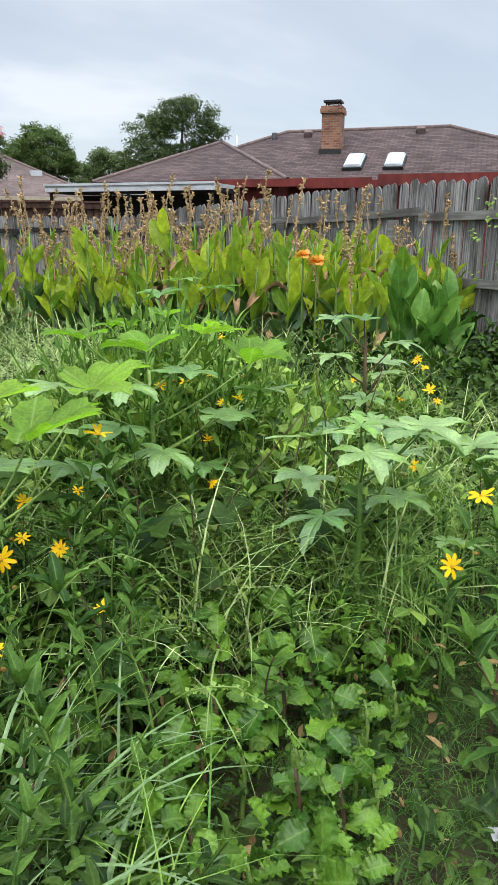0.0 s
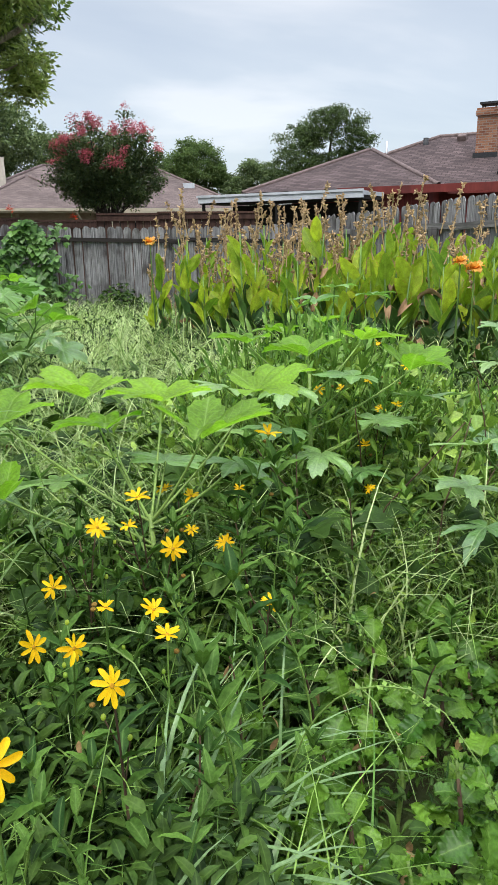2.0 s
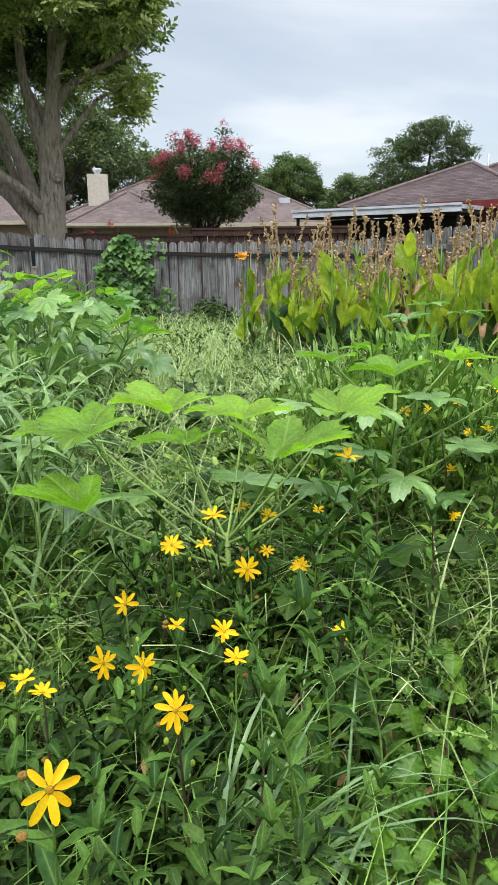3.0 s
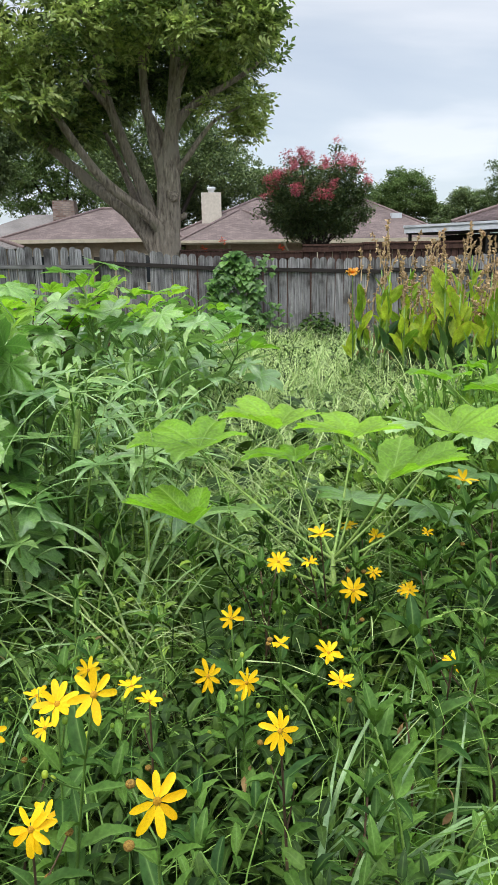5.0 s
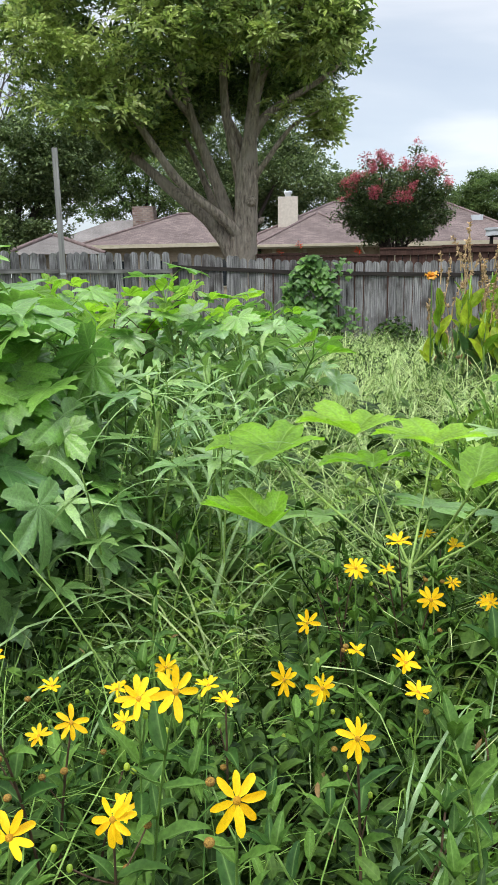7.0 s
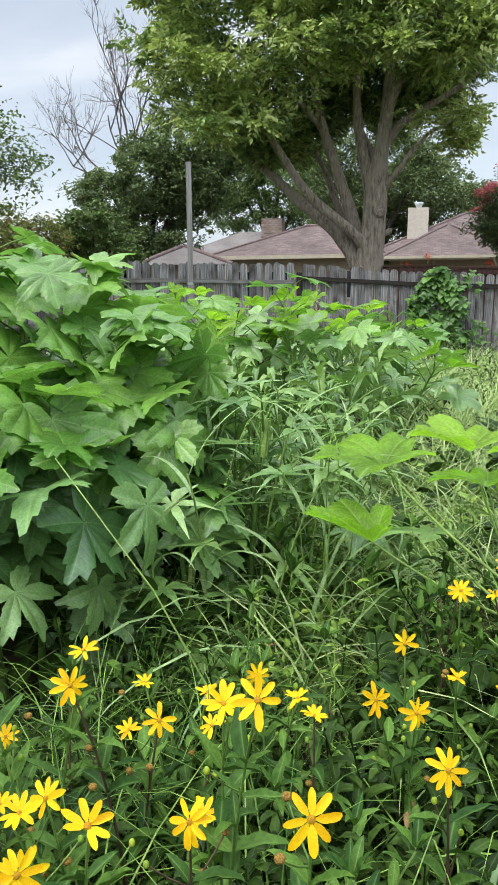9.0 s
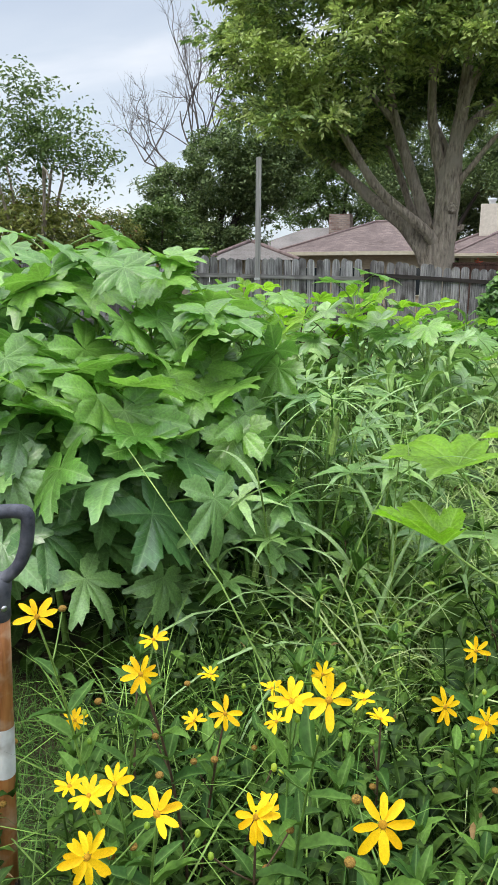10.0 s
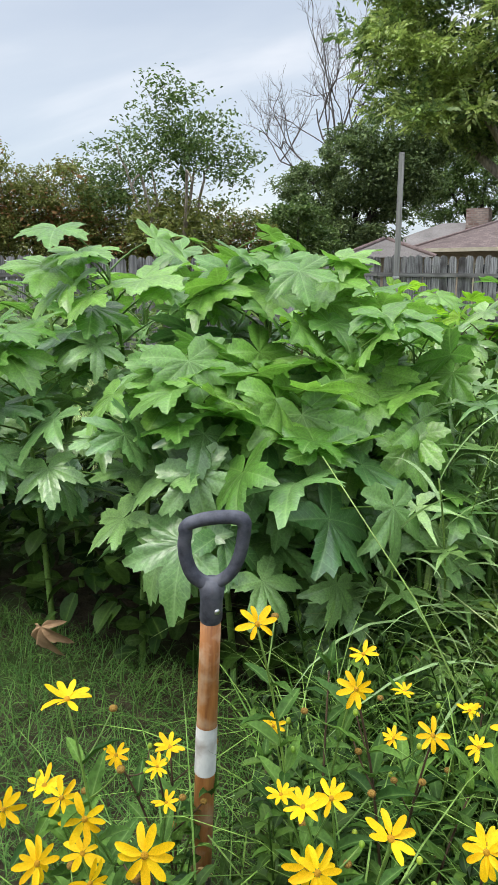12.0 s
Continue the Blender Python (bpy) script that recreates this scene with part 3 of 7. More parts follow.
def tube(points, radii, sides=6, cap=True):
    """Round tube through points."""
    p = np.asarray(points, float)
    r = np.broadcast_to(np.asarray(radii, float), (len(p),))
    d = np.gradient(p, axis=0)
    d /= np.linalg.norm(d, axis=1)[:, None] + 1e-9
    ref = np.array([1.0, 0.0, 0.0]) if abs(d[0][0]) < 0.8 else np.array([0.0, 1.0, 0.0])
    a = np.cross(d, ref)
    a /= np.linalg.norm(a, axis=1)[:, None] + 1e-9
    b = np.cross(d, a)
    t = np.linspace(0, 2 * np.pi, sides, endpoint=False)
    co = p[:, None] + r[:, None, None] * (np.cos(t)[None, :, None] * a[:, None] + np.sin(t)[None, :, None] * b[:, None])
    i = np.arange((len(p) - 1) * sides).reshape(-1, sides)
    j = np.roll(i, -1, axis=1)
    quads = np.stack([i, j, j + sides, i + sides], -1).reshape(-1, 4)
    co = co.reshape(-1, 3)
    if cap:
        co = np.concatenate([co, p[-1:]])
        e = (len(p) - 1) * sides + np.arange(sides)
        tri = np.stack([e, np.roll(e, -1), np.full(sides, len(co) - 1)], -1)
        return co, [quads, tri]
    return co, [quads]


def bez(a, b, c, n=6):
    t = np.linspace(0, 1, n + 1)[:, None]
    return (1 - t) ** 2 * np.asarray(a, float) + 2 * t * (1 - t) * np.asarray(b, float) + t**2 * np.asarray(c, float)


def merged(pieces):
    """Joins (co, faces list) pieces into one."""
    co, groups, base = [], {}, 0
    for c, fs in pieces:
        for f in fs if isinstance(fs, list) else [fs]:
            f = np.asarray(f)
            groups.setdefault(f.shape[1], []).append(f + base)
        co.append(c)
        base += len(c)
    return np.concatenate(co), [np.concatenate(g) for g in groups.values()]


def root(name, x, y, z, label, category, group="", rz=0.0):
    ob = new(name)
    ob.empty_display_size = 0.05
    ob.matrix_basis = pose(x, y, z, 0, 0, rz)
    return tagged(ob, label, category, group)


def put(name, me, parent, m=None, label=""):
    """A mesh as one part under its thing."""
    ob = new(name, me)
    ob.parent = parent
    if m is not None:
        ob.matrix_basis = m
    if label:
        ob["label"] = label
    return ob


def box_bm(sx, sy, sz, bevel=0.0, at=(0, 0, 0)):
    bm = bmesh.new()
    bmesh.ops.create_cube(bm, size=1, matrix=Matrix.Translation(at) @ Matrix.Diagonal((sx, sy, sz, 1)))
    if bevel:
        bmesh.ops.bevel(bm, geom=bm.edges[:], offset=bevel, segments=2, affect="EDGES")
    return bm


def bm_mesh(name, bm, mat, uv=False):
    me = bpy.data.meshes.new(name)
    if uv:
        lay = bm.loops.layers.uv.new("UVMap")
        for f in bm.faces:
            n = f.normal
            if f.normal.length == 0:
                f.normal_update()
                n = f.normal
            ax = Vector((-n.y, n.x, 0))
            ax = ax.normalized() if ax.length > 1e-4 else Vector((1, 0, 0))
            up = n.cross(ax)
            for loop in f.loops:
                loop[lay].uv = (loop.vert.co.dot(ax), loop.vert.co.dot(up))
    bm.to_mesh(me)
    bm.free()
    me.materials.append(mat)
    return me


def ground_z(x, y):
    """The yard falls a little towards the back fence."""
    return -0.2 * np.clip((np.asarray(y, float) - 5.0) / 7.0, 0, 1)


# ---------------------------------------------------------------- ground
gx = np.r_[-400, -200, -100, -60, -35, np.linspace(-20, 20, 101), 35, 60, 100, 200, 400]
gy = np.r_[-400, -200, -100, -50, -20, np.linspace(-8, 32, 101), 45, 70, 110, 200, 400]
GX, GY = np.meshgrid(gx, gy)
near = np.exp(-((GX / 16) ** 2 + ((GY - 6) / 16) ** 2))
GZ = ground_z(GX, GY) + near * 0.02 * np.sin(GX * 3.1 + np.cos(GY * 2.3)) * np.cos(GY * 2.7) - 0.02
idx = np.arange(GX.size).reshape(GX.shape)
gq = np.stack([idx[:-1, :-1], idx[:-1, 1:], idx[1:, 1:], idx[1:, :-1]], -1).reshape(-1, 4)
tagged(new("ground", mesh_np("ground", np.stack([GX, GY, GZ], -1).reshape(-1, 3), gq, M["soil"])), "dark bare soil under the weeds of the yard", "ground", "", "structure")

# ---------------------------------------------------------------- fences


def picket_mesh(width, height, top, seed):
    """Dog-eared board with a rounded or clipped top and worn edges."""
    r0 = random.Random(seed)
    bm = bmesh.new()
    w, t = width / 2, 0.008
    e = top * (0.8 + 0.4 * r0.random())
    outline = [(-w, 0), (w, 0), (w, height - e), (w * 0.72, height - e * 0.35), (w * 0.3, height - 0.004), (-w * 0.3, height), (-w * 0.74, height - e * 0.4), (-w, height - e * 1.05)]
    lean = r0.uniform(-0.006, 0.006)
    vs = [bm.verts.new((x + lean * z, -t, z)) for x, z in outline]
    back = [bm.verts.new((x + lean * z, t, z)) for x, z in outline]
    bm.faces.new(vs)
    bm.faces.new(back[::-1])
    for i in range(len(vs)):
        j = (i + 1) % len(vs)
        bm.faces.new((vs[j], vs[i], back[i], back[j]))
    bmesh.ops.recalc_face_normals(bm, faces=bm.faces)
    return bm_mesh("picket", bm, M["fence_grey"])


PICKETS = [picket_mesh(0.135, 1.0, 0.03, s) for s in range(8)]


def fence_run(name, start, end, tops, bottom, label, pitch=0.145, seed=1):
    """Pickets, one by one, from start to end; tops: heights along the run, in even steps."""
    a, b = Vector((*start, 0)), Vector((*end, 0))
    length = (b - a).length
    rz = math.degrees(math.atan2(b.y - a.y, b.x - a.x))
    fence = root(name, a.x, a.y, 0, label, "fence", "", rz)
    r0 = random.Random(seed)
    n = int(length / pitch)
    for i in range(n):
        s = (i + 0.5) * pitch
        top = float(np.interp(s / length, np.linspace(0, 1, len(tops)), tops)) + r0.gauss(0, 0.014)
        m = pose(s, r0.gauss(0, 0.003), bottom, r0.gauss(0, 0.5), r0.gauss(0, 0.45), r0.gauss(0, 1.2)) @ Matrix.Diagonal((1, 1, top - bottom, 1))
        put("picket", r0.choice(PICKETS), fence, m)
    return fence, length, tops


def fence_rails(fence, length, heights, side, mat, posts=(), post_mat=None, sag=0.0, post_h=1.7, thick=0.085):
    r0 = random.Random(len(posts) + 5)
    for h0, h1 in heights:
        steps = max(1, round(length / 2.4))
        for k in range(steps):
            s0, s1 = length * k / steps, length * (k + 1) / steps
            z0, z1 = h0 + (h1 - h0) * k / steps, h0 + (h1 - h0) * (k + 1) / steps
            mid = (z0 + z1) / 2 - sag + r0.gauss(0, 0.018)
            tilt = math.degrees(math.atan2(z1 - z0, s1 - s0)) + r0.gauss(0, 0.9)
            bm = box_bm(s1 - s0 - 0.006, 0.036, thick, 0.004)
            put("rail", bm_mesh("rail", bm, mat), fence, pose((s0 + s1) / 2, side * 0.032, mid, 0, -tilt, 0))
    for s in posts:
        bm = box_bm(0.09, 0.09, post_h + 0.3, 0.006)
        put("post", bm_mesh("post", bm, post_mat or mat), fence, pose(s, side * 0.098, (post_h - 0.3) / 2, r0.gauss(0, 0.6), r0.gauss(0, 0.6), 0))


# right side: its rails and posts face the yard
fr, ln, _ = fence_run("picket_fence", (5.4, 1.5), (5.4, 13.2), [1.83, 1.83, 1.83, 1.80, 1.74, 1.66], -0.05, "tall weathered grey wooden picket fence behind the cannas", seed=2)
fence_rails(fr, ln, [(1.55, 1.40), (0.88, 0.78), (0.25, 0.15)], 1, M["fence_rail"], (0.15, 2.6, 5.0, 7.4, 9.8), M["fence_rail"], 0.0, 1.45)
# back: boards over a rail that runs along the outside of a lower course
fb, ln, _ = fence_run("picket_fence", (-2.28, 13.25), (5.33, 13.25), [1.76, 1.66, 1.57, 1.53, 1.52, 1.54, 1.60], -0.25, "weathered grey picket fence with a dark top rail", seed=3)
fence_rails(fb, ln, [(1.46, 1.20), (0.14, 0.10)], -1, M["fence_dark"], (0.0,), M["fence_dark"], 0.0, 1.6, 0.07)
bm = box_bm(0.5, 0.03, 0.09, 0.004)
tagged(put("loose_board", bm_mesh("loose_board", bm, M["post_new"]), None, pose(2.05, 13.1, 0.08, 8, 14, 4)), "short pale broken board leaning on the grey fence", "board")
# left: turns towards the camera
LD = Vector((-0.82, -0.57, 0)).normalized()
le = Vector((-2.36, 13.2, 0)) + LD * 11.5
fl, ln, _ = fence_run("picket_fence", (le.x, le.y), (-2.36, 13.2), [1.78, 1.78, 1.77, 1.77], -0.25, "old grey picket fence with a leaning post", seed=4)
fence_rails(fl, ln, [(1.50, 1.48), (0.80, 0.78), (0.15, 0.15)], -1, M["fence_rail"], (1.2, 3.6, 6.0), M["fence_rail"], 0.02, 1.7, 0.07)
fence_rails(fl, ln, [], -1, M["fence_rail"], (8.25,), M["post_new"])
# lone grey pole beside the left fence
pole = root("wooden_pole", -3.93, 11.9, -0.2, "tall square grey wooden pole standing at the fence", "pole")
bm = box_bm(0.09, 0.075, 3.55, 0.006, (0, 0, 1.775))
put("shaft", bm_mesh("shaft", bm, M["pole_grey"]), pole, pose(0, 0, 0, 0, 0.3, 20))
put("bracket", bm_mesh("bracket", box_bm(0.10, 0.085, 0.04, 0.004), M["steel"]), pole, pose(0, 0, 1.62, 0, 0, 20), "rusty steel strap")

# neighbour's brown fence with flat caps, stepping along behind
bf = root("capped_fence", -0.95, 15.3, 0, "dark brown stained board fence with a flat cap", "fence")
for s0, s1, top in ((0.0, 1.05, 1.73), (1.05, 2.5, 1.68), (2.5, 3.75, 1.80), (3.75, 5.9, 1.83)):
    put("cap", bm_mesh("cap", box_bm(s1 - s0, 0.15, 0.04, 0.004), M["fence_brown"]), bf, pose((s0 + s1) / 2, 0, top, 0, 0, 0))
    put("fascia", bm_mesh("fascia", box_bm(s1 - s0 - 0.004, 0.03, 0.11, 0.004), M["fence_brown"]), bf, pose((s0 + s1) / 2, -0.04, top - 0.08, 0, 0, 0))
    n = int((s1 - s0) / 0.145)
    board = bm_mesh("board", box_bm(0.135, 0.018, 1.95, 0.003), M["fence_brown"])
    for k in range(n):
        put("board", board, bf, pose(s0 + (k + 0.5) * (s1 - s0) / n, 0.0, top - 1.0, 0, 0, 0))

# ---------------------------------------------------------------- houses


def poly_bm(verts, faces):
    bm = bmesh.new()
    vs = [bm.verts.new(v) for v in verts]
    for f in faces:
        bm.faces.new([vs[i] for i in f])
    bmesh.ops.recalc_face_normals(bm, faces=bm.faces)
    bm.normal_update()
    return bm


def hip_roof(name, parent, u0, u1, v0, v1, eave, rise, mat, caps=True, ridge_u=None):
    """Closed hip roof over a rectangle of the house's plan, with ridge and hip caps."""
    half = (v1 - v0) / 2
    ra, rb = ridge_u or (u0 + half, u1 - half)
    vm, top = (v0 + v1) / 2, eave + rise
    verts = [(u0, v0, eave), (u1, v0, eave), (u1, v1, eave), (u0, v1, eave), (ra, vm, top), (rb, vm, top)]
    bm = poly_bm(verts, [(0, 1, 5, 4), (1, 2, 5), (2, 3, 4, 5), (3, 0, 4), (3, 2, 1, 0)])
    roof = put(name, bm_mesh(name, bm, mat, True), parent)
    if caps:
        for a, b in ((4, 5), (0, 4), (1, 5)):
            pa, pb = Vector(verts[a]), Vector(verts[b])
            if (pb - pa).length > 0.2:
                co, fs = tube([pa + Vector((0, 0, 0.01)), pb + Vector((0, 0, 0.01))], 0.07, 6)
                put("ridge_cap", mesh_np("ridge_cap", co, fs, M["ridge"]), roof)
    return roof


def house_box(name, parent, u0, u1, v0, v1, z0, z1, mat, m=None, bevel=0.0, label=""):
    bm = box_bm(u1 - u0, v1 - v0, z1 - z0, bevel, ((u0 + u1) / 2, (v0 + v1) / 2, (z0 + z1) / 2))
    bm.normal_update()
    return put(name, bm_mesh(name, bm, mat, True), parent, m, label)


def window(parent, u, v, z, w, h, frame_mat):
    fr = house_box("window", parent, u - w / 2, u + w / 2, v - 0.04, v + 0.02, z, z + h, frame_mat)
    house_box("pane", fr, u - w / 2 + 0.06, u + w / 2 - 0.06, v - 0.05, v - 0.042, z + 0.06, z + h - 0.06, M["glass"])


def glass_mat():
    m, nt, bsdf = base_mat("window_glass")
    bsdf.inputs["Base Color"].default_value = (0.02, 0.024, 0.028, 1)
    bsdf.inputs["Roughness"].default_value = 0.06
    bsdf.inputs["Specular IOR Level"].default_value = 0.6
    return m


M["glass"] = glass_mat()

# house with barn-red walls, brick chimney and skylights
ha = root("house", 10.56, 21.8, -0.3, "brown shingled house with red walls and brick chimney", "house", "", -45.6)
E_A = 2.95
house_box("wall", ha, -2.6, 13.0, 0.45, 8.6, 0, E_A - 0.02, M["red_paint"], None, 0.0, "barn red painted wall")
ra = hip_roof("roof", ha, -3.3, 12.6, 0.0, 9.2, E_A, 1.94, M["shingle_a"], True, (1.25, 7.0))
hip_roof("roof", ha, -3.6, 2.75, -1.25, 5.9, E_A, 1.42, M["shingle_a"], True, (-0.55, -0.45))
house_box("wall", ha, 0.1, 2.4, -0.9, 1.0, 0, E_A - 0.03, M["red_paint"])
for k in range(12):
    house_box("batten", ha, 0.15 + 0.19 * k, 0.18 + 0.19 * k, -0.915, -0.902, 0, E_A - 0.2, M["red_paint"])
for a, b, v, z0, z1 in ((-0.3, 5.2, -1.29, E_A - 0.2, E_A + 0.02), (2.75, 5.2, -0.03, E_A - 0.2, E_A + 0.02), (5.2, 13.0, -0.07, E_A - 0.16, E_A + 0.17)):
    house_box("fascia", ha, a, b, v - 0.02, v + 0.02, z0, z1, M["red_paint"])
ch = house_box("chimney", ha, 2.97, 3.60, 2.35, 3.05, E_A + 0.6, E_A + 2.4, M["brick"], None, 0.0, "reddish brown brick chimney")
house_box("crown", ch, 2.92, 3.65, 2.29, 3.11, E_A + 2.22, E_A + 2.36, M["brick"])
house_box("crown", ch, 2.945, 3.625, 2.32, 3.08, E_A + 2.36, E_A + 2.44, M["brick"])
for cu, cv in ((3.08, 2.5), (3.49, 2.5), (3.08, 2.9), (3.49, 2.9)):
    house_box("cap_leg", ch, cu - 0.02, cu + 0.02, cv - 0.02, cv + 0.02, E_A + 2.44, E_A + 2.56, M["black_metal"])
house_box("chimney_cap", ch, 3.0, 3.57, 2.4, 3.0, E_A + 2.56, E_A + 2.62, M["black_metal"])
house_box("flashing", ch, 2.91, 3.66, 2.27, 2.33, E_A + 0.92, E_A + 1.12, M["black_metal"])
slope = math.atan2(1.94, 4.6)
for su in (4.27, 5.53):
    sk = put("skylight", bm_mesh("skylight", box_bm(0.62, 1.2, 0.1, 0.01), M["black_metal"]), ha, Matrix.Translation((su, 1.33, E_A + 1.33 * 0.4217 + 0.05)) @ Matrix.Rotation(slope, 4, "X"))
    bm = box_bm(0.54, 1.1, 0.12, 0.04)
    put("dome", bm_mesh("dome", bm, M["skylight"]), sk, pose(0, 0, 0.06), "milky white dome")
for vu, vv in ((2.15, 4.1), (6.05, 4.1)):
    put("roof_vent", bm_mesh("roof_vent", box_bm(0.3, 0.3, 0.2, 0.02), M["ridge"]), ha, Matrix.Translation((vu, vv, E_A + vv * 0.4217 + 0.08)) @ Matrix.Rotation(slope, 4, "X"))
co, fs = tube([(-0.2, 3.1, E_A + 1.2), (-0.2, 3.1, E_A + 1.75)], 0.04, 8)
put("vent_pipe", mesh_np("vent_pipe", co, fs, M["steel"]), ha)
co, fs = tube([(0.95, 3.9, E_A + 1.5), (0.95, 3.9, E_A + 1.86)], 0.09, 10)
put("vent_pipe", mesh_np("vent_pipe", co, fs, M["black_metal"]), ha)

# flat patio roof with a white fascia, in front of that house
pa = root("patio_cover", 5.05, 21.0, -0.3, "flat patio roof with white metal fascia and dark underside", "patio cover", "", -48.0)
house_box("fascia", pa, 0, 5.0, 0, 0.06, 2.53, 2.72, M["white_metal"])
house_box("fascia_lip", pa, -0.02, 5.02, -0.03, -0.002, 2.68, 2.74, M["white_metal"])
house_box("roof_sheet", pa, 0.01, 5.0, 0.064, 1.5, 2.6, 2.7, M["white_metal"])
# near-black ceiling, backing and posts stand in for shade under the roof
house_box("ceiling_panel", pa, 0.02, 4.98, 0.07, 1.48, 2.50, 2.596, M["dark"])
house_box("back_wall", pa, 0.25, 4.9, 1.5, 1.6, 0, 2.49, M["dark"])
for pu in (0.12, 2.5, 4.9):
    house_box("post", pa, pu - 0.035, pu + 0.035, 0.08, 0.15, 0, 2.5, M["dark"])

# low tan houses behind the back fence
hb = root("house", 0, 33, -0.4, "tan house with mauve shingle roof and cream chimney", "house")
E_B = 2.9
house_box("wall", hb, -1.8, 10.0, 1.2, 9.0, 0, E_B - 0.02, M["tan_wall"], None, 0.0, "tan brick wall")
house_box("wall", hb, -1.6, 3.4, 0.7, 3.0, 0, E_B - 0.03, M["tan_wall"])
hip_roof("roof", hb, -3.2, 10.6, 0.45, 9.6, E_B, 2.15, M["shingle_b"], True, (1.6, 6.9))
hip_roof("roof", hb, -2.05, 3.75, -0.1, 6.2, E_B, 1.5, M["shingle_b"], True, (0.7, 0.9))
house_box("fascia", hb, -2.1, 3.8, -0.18, -0.12, E_B - 0.16, E_B + 0.02, M["trim"])
house_box("fascia", hb, 3.8, 10.6, 0.38, 0.43, E_B - 0.16, E_B + 0.02, M["trim"])
house_box("gutter", hb, -2.1, 10.6, -0.28, -0.19, E_B - 0.09, E_B + 0.01, M["trim"])
for du in (2.6, 4.6):
    co, fs = tube([(du, -0.24, E_B - 0.1), (du + 0.1, -0.1, E_B - 0.3), (du + 0.3, 0.5, E_B - 0.55), (du + 0.32, 0.62, E_B - 0.8), (du + 0.32, 0.62, 0.2)], 0.05, 8)
    put("downspout", mesh_np("downspout", co, fs, M["trim"]), hb)
for du in (-1.2, 0.2, 4.2, 5.8, 7.4, 9.2):
    house_box("porch_post", hb, du - 0.07, du + 0.07, 0.55, 0.69, 0, E_B - 0.17, M["trim"])
for du in (-0.6, 1.4):
    window(hb, du, 0.69, 1.0, 1.3, 1.4, M["trim"])
for du in (5.0, 7.2, 8.6):
    window(hb, du, 1.19, 0.9, 1.2, 1.5, M["trim"])
chb = house_box("chimney", hb, -1.05, -0.12, 2.3, 3.1, E_B + 0.3, E_B + 2.25, M["cream"], None, 0.0, "cream stucco chimney")
co, fs = tube([(-0.58, 2.7, E_B + 2.2), (-0.58, 2.7, E_B + 2.38), (-0.58, 2.7, E_B + 2.4), (-0.58, 2.7, E_B + 2.52)], [0.14, 0.14, 0.2, 0.2], 12)
put("flue_cap", mesh_np("flue_cap", co, fs, M["white_metal"]), chb)
house_box("roof_vent", hb, 8.0, 8.5, 2.6, 2.9, E_B + 0.9, E_B + 1.25, M["white_metal"])

hc = root("house", -7.0, 33.2, -0.4, "low tan house with hipped mauve shingle roof", "house")
house_box("wall", hc, -2.6, 4.6, 0.5, 7.0, 0, 3.05, M["tan_wall"])
hip_roof("roof", hc, -3.2, 5.2, 0.0, 6.2, 3.05, 1.5, M["shingle_b"], True, (1.1, 2.7))
house_box("fascia", hc, -3.2, 5.2, -0.06, -0.01, 2.9, 3.06, M["trim"])
for du in (-1.6, 0.4, 3.2):
    window(hc, du, 0.49, 1.1, 1.2, 1.3, M["trim"])
hd = root("house", -9.4, 42.0, -0.4, "far grey roofed house with rough brick chimney", "house")
house_box("wall", hd, -5.0, 4.5, 0.5, 6.0, 0, 3.5, M["tan_wall"])
hip_roof("roof", hd, -5.4, 5.0, 0.0, 6.4, 3.5, 1.45, M["shingle_c"], False)
house_box("chimney", hd, -0.45, 0.8, 1.6, 2.6, 3.6, 5.6, M["stone"], None, 0.0, "rough mixed brick chimney")
sh = root("shed", -6.75, 20.0, -0.4, "small shed with pale grey shingle roof", "shed", "", 20)
house_box("wall", sh, -1.1, 1.1, 0.1, 2.0, 0, 2.35, M["tan_wall"])
hip_roof("roof", sh, -1.35, 1.35, -0.15, 2.3, 2.35, 0.55, M["shingle_c"], True, (-0.05, 0.05))

# ---------------------------------------------------------------- trees
LEAF2 = (np.array([(0, 0, 0), (0.5, 0.45, 0.12), (0, 1, -0.1), (-0.5, 0.45, 0.12)], float), np.array([(0, 1, 2), (0, 2, 3)]), {})


def spray_of(n):
    """Compound leaf: pairs of leaflets along a drooping rachis, one long in all."""
    co, fs = [], []
    for k in range(n):
        s = 0.2 + 0.75 * (k // 2) / max(1, (n - 1) // 2)
        last = k == n - 1
        a = 0.0 if last else (0.95 if k % 2 else -0.95)
        rot = turn(-a, -0.25, 0.3 * (1 if k % 2 else -1))[0]
        leaf_ = LEAF2[0] * (0.19, 0.40, 0.4)
        co.append(leaf_ @ rot.T + (0, s * 0.8, -0.28 * s * s))
        fs.append(LEAF2[1] + 4 * k)
    return np.concatenate(co), np.concatenate(fs), {}


SPRAY = spray_of(7)


